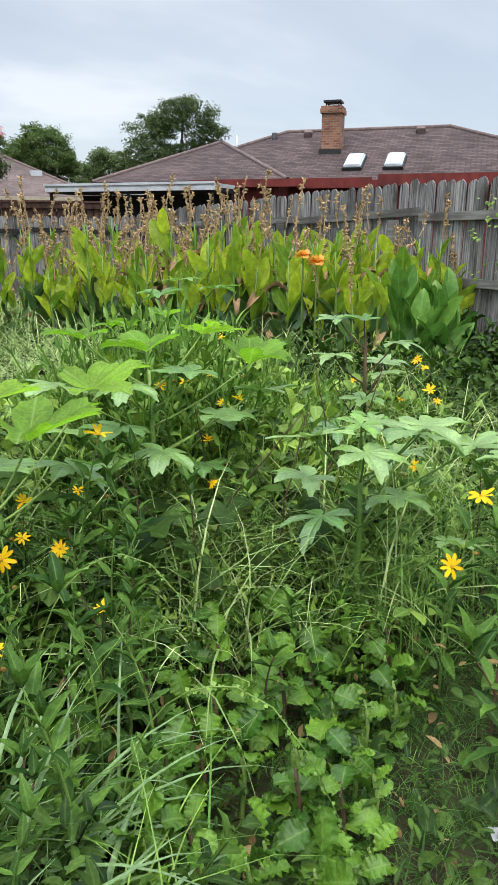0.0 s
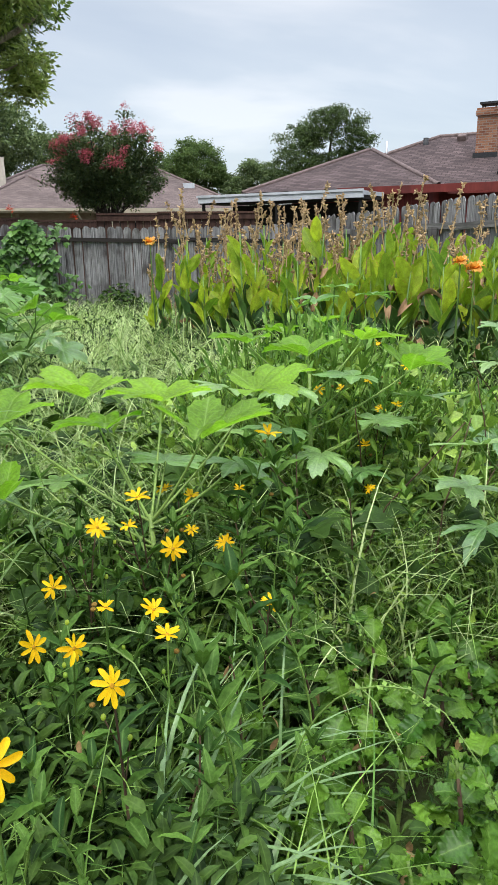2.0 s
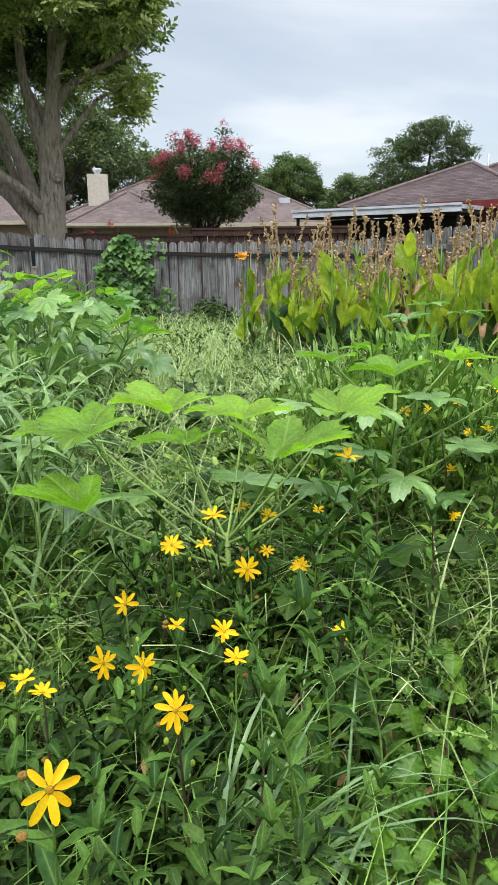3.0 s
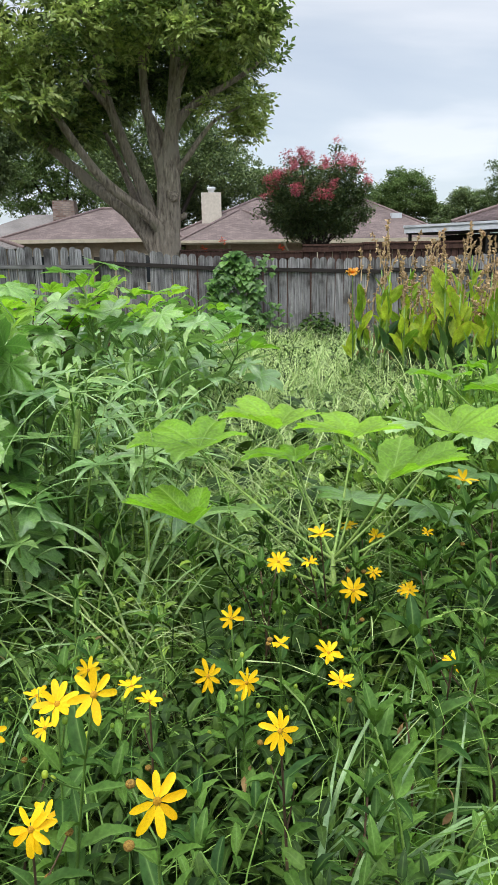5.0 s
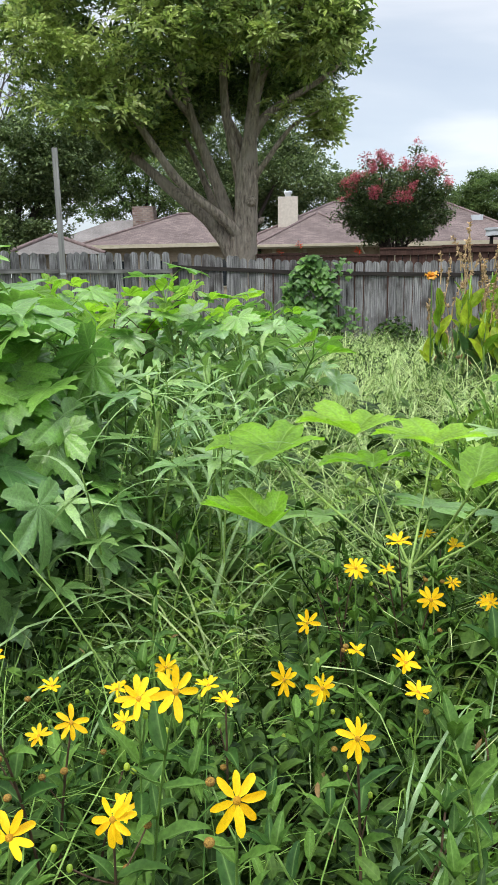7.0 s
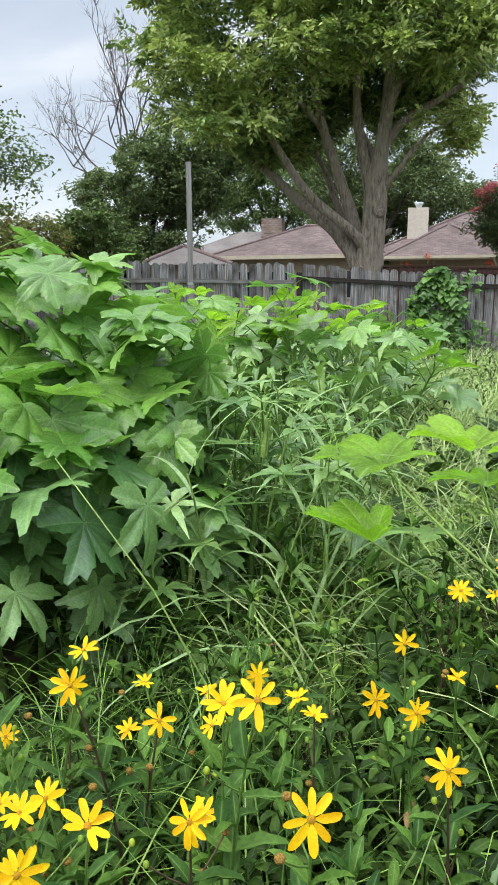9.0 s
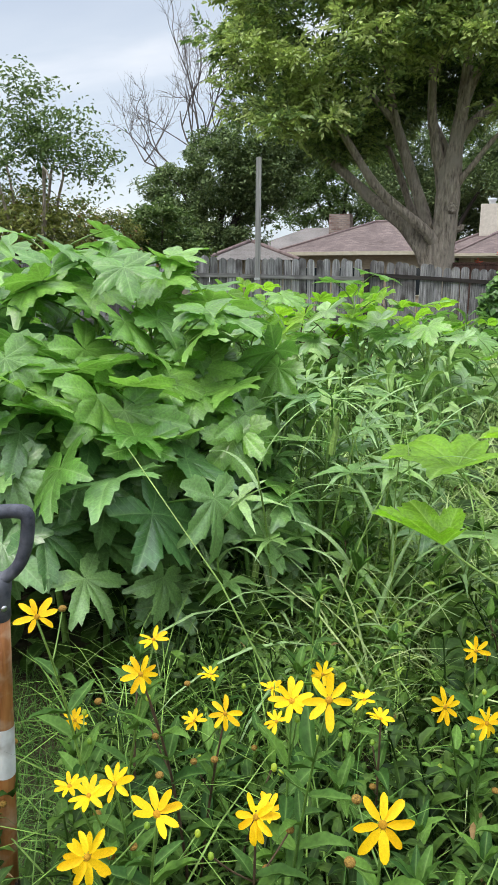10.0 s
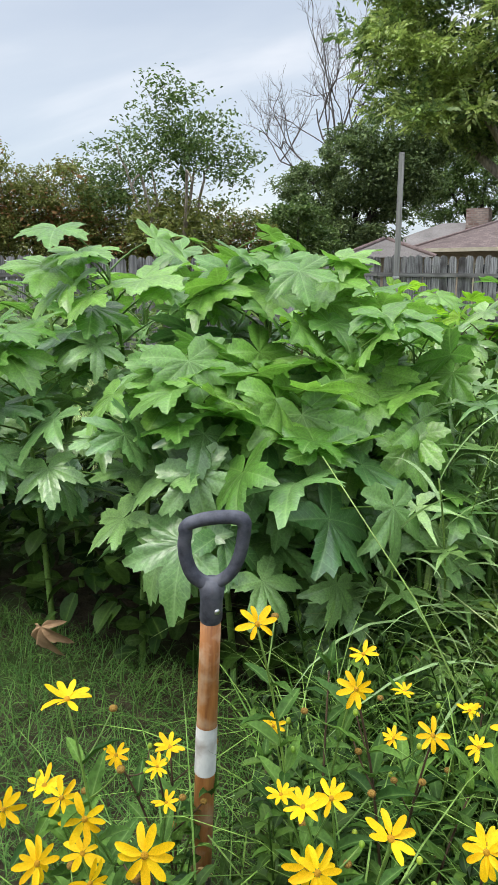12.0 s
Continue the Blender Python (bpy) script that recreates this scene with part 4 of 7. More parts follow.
def foliage(name, blobs, count, leaf, mat, parent, clump=0.2, per=36, thin=0.0, seed=0, label="", flat=0.0, shell=0.45, spray=False):
    """Crown part: leaves in many small clumps spread through ellipsoids (x, y, z, rx, ry, rz), uneven with gaps."""
    r0 = np.random.default_rng(seed)
    b = np.array(blobs, float)
    vol = b[:, 3] * b[:, 4] * b[:, 5]
    n_clump = max(4, count // per)
    pick = r0.choice(len(b), n_clump, p=vol / vol.sum())
    d = r0.normal(size=(n_clump, 3))
    d /= np.linalg.norm(d, axis=1)[:, None]
    rad = (shell + (1 - shell) * r0.random(n_clump) ** 0.7) * r0.uniform(0.82, 1.05, n_clump)
    centre = b[pick, :3] + d * rad[:, None] * b[pick, 3:]
    size = clump * r0.uniform(0.55, 1.7, n_clump)
    keep = r0.random(n_clump) >= thin
    centre, size, d = centre[keep], size[keep], d[keep]
    n = len(centre) * per
    own = np.repeat(np.arange(len(centre)), per)
    off = np.clip(r0.normal(size=(n, 3)), -1.5, 1.5) * size[own][:, None] * (1, 1, 0.62)
    place = centre[own] + off
    if spray:
        az = np.arctan2(off[:, 1], off[:, 0]) - np.pi / 2 + r0.normal(0, 0.5, n)
        pitch = r0.normal(0.1, 0.65, n)
    else:
        az = r0.uniform(0, 2 * np.pi, n)
        pitch = r0.normal(-0.22, 0.45, n)
    roll = r0.normal(0, 0.6 * (1 - flat), n)
    length = leaf * r0.uniform(0.65, 1.35, n)
    if spray:
        me = scatter(name, SPRAY, place, turn(az, pitch, roll), length, mat)
    else:
        me = scatter(name, LEAF2, place, turn(az, pitch, roll), np.stack([length * 0.46, length, length], -1), mat)
    return put(name, me, parent, None, label)


def limb(name, points, r_a, r_b, mat, parent, sides=10, wob=0.03, seed=0):
    p = np.array(points, float)
    t = np.linspace(0, len(p) - 1, (len(p) - 1) * 4 + 1)
    q = np.stack([np.interp(t, np.arange(len(p)), p[:, k]) for k in range(3)], -1)
    k = np.array([0.25, 0.5, 0.25])
    q[1:-1] = np.stack([np.convolve(q[:, c], k, "valid") for c in range(3)], -1)
    q[1:-1] += np.random.default_rng(seed).normal(0, wob * r_a, q[1:-1].shape)
    r = np.linspace(r_a, r_b, len(q)) * (1 + 0.06 * np.sin(np.arange(len(q)) * 1.9 + seed))
    co, fs = tube(q, r, sides)
    return put(name, mesh_np(name, co, fs, mat), parent)


ash = root("ash_tree", -1.3, 15.5, -0.3, "large green shade tree with forked grey-brown trunk", "tree")


def bole(name, points, radii, mat, parent, sides=16, seed=0):
    """Trunk or limb of uneven thickness: radii at each point, with ribs and swellings."""
    p, rr = np.array(points, float), np.array(radii, float)
    t = np.linspace(0, len(p) - 1, (len(p) - 1) * 6 + 1)
    q = np.stack([np.interp(t, np.arange(len(p)), p[:, c]) for c in range(3)], -1)
    r = np.interp(t, np.arange(len(p)), rr)
    k = np.array([0.1, 0.2, 0.4, 0.2, 0.1])
    for _ in range(2):
        q[2:-2] = np.stack([np.convolve(q[:, c], k, "valid") for c in range(3)], -1)
        r[2:-2] = np.convolve(r, k, "valid")
    co, fs = tube(q, r, sides)
    axis = np.repeat(q, sides, axis=0)
    ang = np.tile(np.linspace(0, 2 * np.pi, sides, endpoint=False), len(q))
    along = np.repeat(np.arange(len(q)), sides)
    f = 1 + 0.07 * np.sin(3 * ang + seed + along * 0.05) + 0.045 * np.sin(7 * ang + 2 * seed + along * 0.11) + 0.04 * np.sin(along * 0.9 + seed + 2 * ang)
    co[: len(axis)] = axis + (co[: len(axis)] - axis) * f[:, None]
    return put(name, mesh_np(name, co, fs, mat), parent)


bole("trunk", [(0.05, 0, 0), (0.05, 0, 1.3), (0.06, 0, 2.1), (0.12, 0, 2.65), (0.16, 0, 3.2), (0.17, 0, 3.7), (0.25, 0, 4.25), (0.32, 0, 4.9), (0.38, 0.05, 5.6), (0.42, 0.1, 7.2)], (0.48, 0.34, 0.29, 0.255, 0.235, 0.225, 0.145, 0.12, 0.10, 0.05), M["bark"], ash, 22, 1)
for k, (pts, radii) in enumerate([
    ([(0.08, 0.02, 3.45), (-0.03, 0.05, 3.9), (-0.18, 0.1, 4.48), (-0.27, 0.15, 5.0), (-0.29, 0.2, 6.2), (-0.35, 0.2, 7.8)], (0.15, 0.125, 0.10, 0.09, 0.07, 0.03)),
    ([(0.30, 0, 4.6), (0.38, -0.1, 5.1), (0.57, -0.2, 5.54), (1.12, -0.4, 6.22), (1.4, -0.5, 6.8), (1.5, -0.5, 7.6)], (0.12, 0.10, 0.085, 0.06, 0.045, 0.02)),
    ([(0.28, 0.02, 4.35), (0.48, 0.1, 4.68), (0.78, 0.2, 4.92), (1.56, 0.35, 5.35), (2.05, 0.4, 5.68), (2.3, 0.4, 6.2)], (0.11, 0.085, 0.07, 0.05, 0.035, 0.015)),
    ([(0.26, -0.05, 3.42), (0.42, -0.12, 3.68), (0.60, -0.2, 3.87), (0.83, -0.25, 4.18), (1.12, -0.3, 4.49), (1.62, -0.3, 4.72)], (0.08, 0.06, 0.055, 0.045, 0.032, 0.014)),
    ([(-0.02, 0.05, 1.75), (-0.24, 0.1, 2.26), (-0.55, 0.15, 2.69), (-0.98, 0.25, 3.04), (-1.44, 0.4, 3.38), (-1.86, 0.5, 3.77), (-2.6, 0.7, 4.4), (-3.6, 0.8, 5.3)], (0.20, 0.185, 0.165, 0.14, 0.115, 0.10, 0.07, 0.03)),
    ([(-0.02, -0.12, 2.45), (-0.2, -0.22, 2.66), (-0.52, -0.3, 2.92), (-0.97, -0.4, 3.26), (-1.31, -0.5, 3.65), (-1.63, -0.55, 4.15), (-2.1, -0.6, 4.85), (-2.7, -0.6, 6.0)], (0.13, 0.105, 0.10, 0.095, 0.085, 0.075, 0.06, 0.03)),
    ([(-0.12, 0.1, 2.5), (-0.26, 0.14, 2.9), (-0.44, 0.18, 3.41), (-0.66, 0.2, 3.96), (-0.87, 0.2, 4.55), (-1.0, 0.2, 4.9), (-1.15, 0.2, 5.7), (-1.5, 0.1, 7.0)], (0.16, 0.135, 0.12, 0.11, 0.10, 0.09, 0.07, 0.03)),
    ([(-0.55, 0.5, 3.0), (-0.75, 0.7, 3.5), (-1.0, 0.8, 4.1), (-1.6, 0.9, 5.2)], (0.09, 0.075, 0.06, 0.03)),
    ([(-0.24, 0.1, 4.8), (0.05, 0.2, 4.3), (0.02, 0.15, 4.1)], (0.05, 0.06, 0.05)),
    ([(-0.95, 0.2, 4.75), (-1.7, 0.0, 5.6), (-2.9, -0.2, 6.5)], (0.07, 0.05, 0.02)),
    ([(-0.28, 0.2, 5.6), (0.1, 0.0, 6.6), (0.3, -0.2, 7.8)], (0.06, 0.045, 0.02)),
]):
    bole("limb", pts, radii, M["bark"], ash, 14, k + 3)
bm = bmesh.new()
bmesh.ops.create_cone(bm, cap_ends=True, segments=16, radius1=0.13, radius2=0.085, depth=0.12)
bmesh.ops.bevel(bm, geom=bm.edges[:], offset=0.015, segments=2, affect="EDGES")
put("knot", bm_mesh("knot", bm, M["bark"]), ash, pose(0.25, -0.235, 3.08, 90, 0, 8), "pale sawn knot")
co, fs = tube([(0.36, -0.05, 2.68), (0.46, -0.08, 2.72), (0.47, -0.08, 2.78)], [0.06, 0.06, 0.045], 10)
put("knot", mesh_np("knot", co, fs, M["bark"]), ash)


def ash_crown(seed, clusters, per, mats, under, depth_of, clump=0.27, leaf=0.30, x_range=(-4.35, 2.1), top=9.2, spread=1.0):
    """Sprays of leaflets in tufts at branch ends: dense, with lumps, hollows and a ragged lower edge."""
    r0 = np.random.default_rng(seed)
    cx = r0.uniform(*x_range, clusters * 6)
    low = np.interp(cx, under[:, 0], under[:, 1])
    cz = low + (top - low) * r0.random(len(cx)) ** 1.25
    deep = depth_of(cx) * np.sqrt(np.clip(1 - ((cz - 5.8) / 4.2) ** 2, 0.15, 1))
    cy = deep * np.sign(r0.normal(-0.25, 1, len(cx))) * r0.random(len(cx)) ** 0.55
    lump = np.array([noise.noise(Vector((x * 1.15, y * 1.15, z * 1.3))) for x, y, z in zip(cx, cy, cz)])
    keep = np.nonzero(lump > 0.03)[0][:clusters]
    c, outer = np.c_[cx, cy, cz][keep], lump[keep]
    size = clump * r0.uniform(0.6, 1.5, len(c))
    n = len(c) * per
    own = np.repeat(np.arange(len(c)), per)
    off = r0.normal(size=(n, 3))
    off /= np.linalg.norm(off, axis=1)[:, None]
    off *= (r0.random(n) ** 0.5 * size[own])[:, None] * (1.15, 1.15, 0.8) * spread
    az = np.arctan2(off[:, 1], off[:, 0]) - np.pi / 2 + r0.normal(0, 0.5, n)
    rot = turn(az, r0.normal(0.15, 0.5, n), r0.normal(0, 0.5, n))
    length = leaf * r0.uniform(0.65, 1.3, n)
    # lit look is painted in: front outer tufts get the lighter leaf more often
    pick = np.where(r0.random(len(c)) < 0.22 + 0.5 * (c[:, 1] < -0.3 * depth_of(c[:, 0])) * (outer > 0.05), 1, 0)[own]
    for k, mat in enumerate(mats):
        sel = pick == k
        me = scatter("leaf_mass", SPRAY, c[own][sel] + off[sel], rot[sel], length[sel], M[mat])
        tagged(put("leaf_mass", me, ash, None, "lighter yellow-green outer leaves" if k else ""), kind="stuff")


ASH_UNDER = np.array([(-5.0, 5.3), (-3.8, 4.85), (-2.7, 4.4), (-1.6, 4.6), (-0.9, 5.35), (0.0, 5.6), (0.9, 5.55), (1.5, 5.4), (2.2, 5.9)])
ash_depth = lambda x: 0.5 + 1.9 * np.sqrt(np.clip(1 - ((x + 1.2) / 4.1) ** 2, 0, 1))
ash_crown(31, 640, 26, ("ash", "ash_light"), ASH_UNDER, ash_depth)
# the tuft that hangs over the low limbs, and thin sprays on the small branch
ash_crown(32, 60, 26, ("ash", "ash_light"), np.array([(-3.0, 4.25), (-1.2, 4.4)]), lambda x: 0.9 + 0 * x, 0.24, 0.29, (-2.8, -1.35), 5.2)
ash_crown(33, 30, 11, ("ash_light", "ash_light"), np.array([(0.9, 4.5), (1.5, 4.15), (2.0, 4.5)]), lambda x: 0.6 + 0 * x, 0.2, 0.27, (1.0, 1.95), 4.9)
tagged(foliage("leaf_mass", [(-0.3, 1.6, 5.6, 1.7, 0.4, 0.8), (1.1, 1.5, 5.7, 0.9, 0.4, 0.6), (-1.9, 1.5, 5.0, 1.0, 0.5, 0.7)], 2600, 0.26, M["ash"], ash, 0.24, 26, 0.0, 35, "", 0.0, 0.2, True), kind="stuff")


def lumps(blob, seed, count=20):
    """Uneven boughs that stand out of one rounded part of a crown."""
    r0 = np.random.default_rng(seed)
    bx, by, bz, rx, ry, rz = blob
    out = [(bx, by, bz, rx * 0.84, ry * 0.84, rz * 0.84)]
    for _ in range(count):
        d = r0.normal(size=3)
        d /= np.linalg.norm(d)
        k = r0.uniform(0.26, 0.46)
        far = r0.uniform(0.78, 1.04) - 0.62 * k
        out.append((bx + d[0] * far * rx, by + d[1] * far * ry, bz + d[2] * far * rz, rx * k, ry * k, rz * k * 0.8))
    return out


def tree(name, x, y, z, trunk_h, trunk_r, blobs, count, leaf, mat, label, seed, clump=0.3, thin=0.0, bark="bark_dark", per=36, fan=5, shell=0.45, category="tree"):
    """Tree with tapered trunk, limbs that reach into the crown's blobs, and a crown of leaf clumps."""
    t = root(name, x, y, z, label, category)
    r0 = random.Random(seed)
    limb("trunk", [(0, 0, 0), (0.05, 0, trunk_h * 0.5), (0, 0.05, trunk_h)], trunk_r, trunk_r * 0.6, M[bark], t, 8, 0.05, seed)
    for k, b in enumerate(blobs):
        limb("limb", [(0, 0, trunk_h * 0.7), (b[0] * 0.4, b[1] * 0.4, (trunk_h + b[2]) / 2), (b[0], b[1], b[2] + b[5] * 0.5)], trunk_r * 0.5, trunk_r * 0.12, M[bark], t, 6, 0.1, seed + k)
    for k, b in enumerate(blobs):
        n = int(count * b[3] * b[4] * b[5] / sum(q[3] * q[4] * q[5] for q in blobs))
        foliage("leaf_mass", lumps(b, seed * 11 + k), n, leaf, mat, t, clump * 0.5, per, thin, seed * 7 + k, "", 0.0, shell)
    return t


# trees behind the houses
tree("shade_tree", 17.5, 41.0, -0.3, 3.5, 0.3, [(0.6, 0, 6.7, 2.9, 2.5, 2.0), (-1.6, 0, 5.0, 2.0, 2.0, 1.7), (1.9, 0, 4.7, 2.0, 2.0, 1.8), (0.2, 0, 4.3, 2.6, 2.2, 1.6)], 72000, 0.125, M["tree_far"], "rounded green tree rising behind the roofs", 41, 0.34, 0.0, "bark_dark", 110, 5, 0.6)
tree("shade_tree", 14.0, 42.5, -0.3, 2.5, 0.2, [(0, 0, 4.6, 1.9, 1.6, 1.5), (-1.0, 0, 3.8, 1.3, 1.3, 1.1)], 30000, 0.12, M["tree_dark"], "small dark green tree behind the patio", 42, 0.28, 0.0, "bark_dark", 90, 5, 0.6)
tree("shade_tree", 10.6, 43.5, -0.3, 3.0, 0.2, [(0, 0, 5.6, 1.9, 1.8, 1.7), (-1.2, 0, 5.0, 1.6, 1.5, 1.4), (1.1, 0, 4.6, 1.1, 1.2, 1.3)], 42000, 0.12, M["tree_mid"], "light green tree behind the tan house", 43, 0.3, 0.0, "bark_dark", 100, 5, 0.6)
tree("shade_tree", 31.5, 22.0, -0.3, 3.0, 0.2, [(0, 0, 5.2, 1.3, 1.5, 1.7)], 3500, 0.26, M["tree_mid"], "green tree beyond the red house", 44, 0.34)
for k, (tx, ty, top, wd) in enumerate(((3.6, 46, 8.4, 3.4), (-0.8, 47, 9.6, 3.6), (-5.0, 46, 8.6, 3.4))):
    tree("shade_tree", tx, ty, -0.4, 4, 0.3, [(0, 0, top - 2.5, wd, 2.2, 2.4), (0.8, -0.6, top - 4.6, wd * 0.9, 2.0, 2.0), (-1.2, 0, top - 6.0, wd * 0.8, 2, 2.0)], 24000, 0.2, M["tree_dark"], "dark tall tree behind the tan house", 50 + k, 0.5, 0.0, "bark_dark", 80, 5, 0.5)
tree("shade_tree", -9.2, 23.5, -0.4, 3.0, 0.28, [(0.5, 0, 5.2, 2.0, 1.6, 1.7), (-1.5, 0, 4.4, 1.4, 1.4, 1.4), (1.9, 0.2, 5.0, 1.5, 1.4, 1.2), (-0.7, -0.4, 3.0, 1.9, 1.2, 1.4), (2.6, 0, 6.1, 1.2, 1.2, 1.1), (0.9, 0, 3.2, 1.0, 1.0, 1.1)], 64000, 0.125, M["tree_dark"], "dense dark green tree behind the fence", 61, 0.27, 0.0, "bark_dark", 90, 5, 0.55)
tree("shade_tree", -10.6, 51.0, -0.4, 5.2, 0.4, [(0.4, 0, 8.4, 3.4, 2.2, 2.8), (-2.6, 0.3, 9.4, 3.0, 2.2, 2.6), (2.2, 0, 6.8, 2.8, 2.0, 2.2), (-2.4, 0, 6.8, 2.8, 2.0, 2.2)], 30000, 0.21, M["tree_mid"], "leafy green tree behind the tan houses", 62, 0.55, 0.0, "bark_dark", 80, 5, 0.5)
tree("shade_tree", -3.2, 43.0, -0.4, 4.0, 0.35, [(0.4, 0, 8.2, 3.6, 2.2, 2.6), (3.0, 0, 7.2, 2.6, 2.0, 2.4), (-2.6, 0, 7.6, 2.8, 2.0, 2.4)], 24000, 0.2, M["tree_dark"], "dark green tree behind the tan houses", 63, 0.55, 0.0, "bark_dark", 80, 5, 0.5)
tree("round_bush", -7.7, 16.0, -0.4, 0.9, 0.1, [(0.1, 0, 3.05, 0.9, 0.8, 0.75), (-0.8, 0.2, 2.7, 0.7, 0.7, 0.8), (0.75, 0, 2.3, 0.7, 0.7, 0.75), (-0.1, 0, 1.7, 1.2, 0.8, 0.9)], 14000, 0.11, M["tree_mid"], "rounded green bush behind the fence", 64, 0.16, 0.0, "bark_dark", 34, 5, 0.5, "bush")
for k, (tx, ty, top, mat) in enumerate(((-12.4, 12.3, 4.1, "tree_olive"), (-11.1, 13.2, 4.0, "tree_olive"), (-9.9, 13.6, 3.6, "tree_olive"), (-13.8, 11.2, 4.9, "tree_olive"), (-9.0, 14.3, 3.5, "tree_olive"), (-12.9, 11.6, 4.7, "tree_olive"), (-11.8, 12.8, 4.4, "tree_olive"), (-8.2, 14.6, 3.2, "tree_olive"))):
    b = tree("tall_shrub", tx, ty, -0.4, 0.8, 0.06, [(0, 0, top - 0.8, 0.95, 0.8, 1.0), (0.5, 0.2, top - 1.8, 0.9, 0.8, 0.9), (-0.5, 0, top - 1.7, 0.8, 0.8, 0.9)], 12500, 0.08, M[mat], "overgrown olive green shrub with rusty leaves", 70 + k, 0.17, 0.05, "bark_dark", 30, 5, 0.4, "shrub")
    foliage("rusty_foliage", [(0, -0.2, top - 1.3, 0.95, 0.7, 1.2)], 500, 0.12, M["tree_rust"], b, 0.2, 14, 0.0, 80 + k, "rust coloured dying leaves")
at = root("airy_tree", -9.0, 12.9, -0.4, "slender open tree with drooping green leaves", "tree")
for k in range(7):
    a = k * 0.9
    tip = (1.5 * math.cos(a) * (0.4 + 0.1 * k), 1.0 * math.sin(a), min(4.5, 4.0 + 0.2 * k) if k < 5 else 3.6)
    limb("limb", [(0.08 * k - 0.25, 0, 0), (tip[0] * 0.35, tip[1] * 0.3, 2.2), (tip[0] * 0.8, tip[1] * 0.8, 3.9), tip], 0.05, 0.012, M["bark"], at, 6, 0.3, k)
foliage("leaf_mass", [(0.1, 0, 4.5, 1.4, 1.0, 1.1), (1.3, 0, 4.0, 0.8, 0.7, 0.9), (-1.5, 0, 3.9, 1.1, 0.8, 1.1), (-0.1, 0, 5.4, 0.8, 0.5, 0.6)], 6800, 0.10, M["tree_mid"], at, 0.12, 16, 0.0, 91, "", 0.0, 0.1)
foliage("leaf_mass", [(0, 0, 2.7, 1.3, 0.8, 0.9)], 3000, 0.12, M["tree_olive"], at, 0.16, 24, 0.0, 92)


def bare_branches(parent, start, direction, length, radius, depth, r0, out):
    n = 5
    p, d = np.array(start, float), np.array(direction, float)
    pts = [p.copy()]
    for _ in range(n):
        d = d + r0.normal(0, 0.13, 3) + (0, 0, 0.05)
        d /= np.linalg.norm(d)
        p = p + d * length / n
        pts.append(p.copy())
    out.append(tube(pts, np.linspace(radius, radius * 0.45, len(pts)), 5 if depth > 1 else 3, False))
    if depth:
        for k in range(3 if depth > 2 else 4):
            i = r0.integers(2, n + 1)
            nd = d + r0.normal(0, 0.55, 3) + (0, 0, 0.2)
            bare_branches(parent, pts[i], nd / np.linalg.norm(nd), length * r0.uniform(0.5, 0.75), radius * 0.55, depth - 1, r0, out)


dt = root("dead_tree", -11.0, 25.6, -0.4, "bare dead tree with fine grey branches", "tree")
dr = np.random.default_rng(8)
dt.scale = (1.18, 1.18, 1.18)
limb("trunk", [(0.4, 0, 0), (0.5, 0, 2.5), (0.4, 0, 4.2), (0.35, 0, 5.2)], 0.13, 0.07, M["dead_wood"], dt, 8, 0.05, 3)
for k, (st, di, le_) in enumerate((((0.38, 0, 4.4), (-0.75, 0, 0.7), 2.0), ((0.35, 0, 5.1), (0.05, 0, 1.0), 2.2), ((0.36, 0, 4.8), (-0.4, 0.1, 0.9), 2.2), ((0.4, 0, 4.2), (-0.95, 0, 0.2), 2.0), ((0.38, 0, 5.0), (0.35, 0, 0.95), 1.8), ((0.4, 0, 4.6), (-0.6, 0.1, 0.85), 2.3), ((0.36, 0, 5.0), (-0.2, 0, 1.0), 2.4))):
    out = []
    bare_branches(dt, st, di, le_, 0.042, 4, dr, out)
    co, fs = merged(out)
    put("branch", mesh_np("branch", co, fs, M["dead_wood"]), dt)

cm = root("crape_myrtle", 2.05, 17.0, -0.4, "crape myrtle in pink bloom behind the fence", "tree")
for k in range(6):
    a = k * 1.05
    limb("limb", [(0.08 * math.cos(a), 0.08 * math.sin(a), 0), (0.2 * math.cos(a), 0.2 * math.sin(a), 2.0), (0.5 * math.cos(a), 0.45 * math.sin(a), 3.0), (0.8 * math.cos(a), 0.7 * math.sin(a), 3.8)], 0.035, 0.012, M["bark_dark"], cm, 6, 0.2, k)
cr = np.random.default_rng(95)
sprays, pink_tips, faded_tips = [], [], []
for k in range(64):
    a, up_ = k * 2.399, 0.08 + 0.92 * cr.random() ** 0.8
    ring = math.sqrt(max(0.0, 1 - (up_ * 0.93) ** 2)) * cr.uniform(0.85, 1.1)
    end = np.array([1.32 * ring * math.cos(a) + 0.03, 1.0 * ring * math.sin(a), 2.62 + 1.68 * up_ * cr.uniform(0.88, 1.08)])
    start = np.array([0.12 * math.cos(a), 0.12 * math.sin(a), 2.15])
    limb("twig", [start, start + (end - start) * (0.5, 0.5, 0.55), end], 0.012, 0.004, M["bark_dark"], cm, 4, 0.08, k)
    for q in np.linspace(0.38, 0.92, 5):
        c = start + (end - start) * q
        sprays.append((*c, 0.17, 0.17, 0.14))
    if end[2] > 3.1 and cr.random() < 0.85:
        (pink_tips if end[0] < 0.35 + 0.3 * cr.random() else faded_tips).append((end[0], end[1], end[2] + 0.02, 0.075, 0.075, 0.15))
foliage("leaf_mass", sprays, 30000, 0.07, M["crape"], cm, 0.085, 26, 0.0, 95, "", 0.0, 0.2)
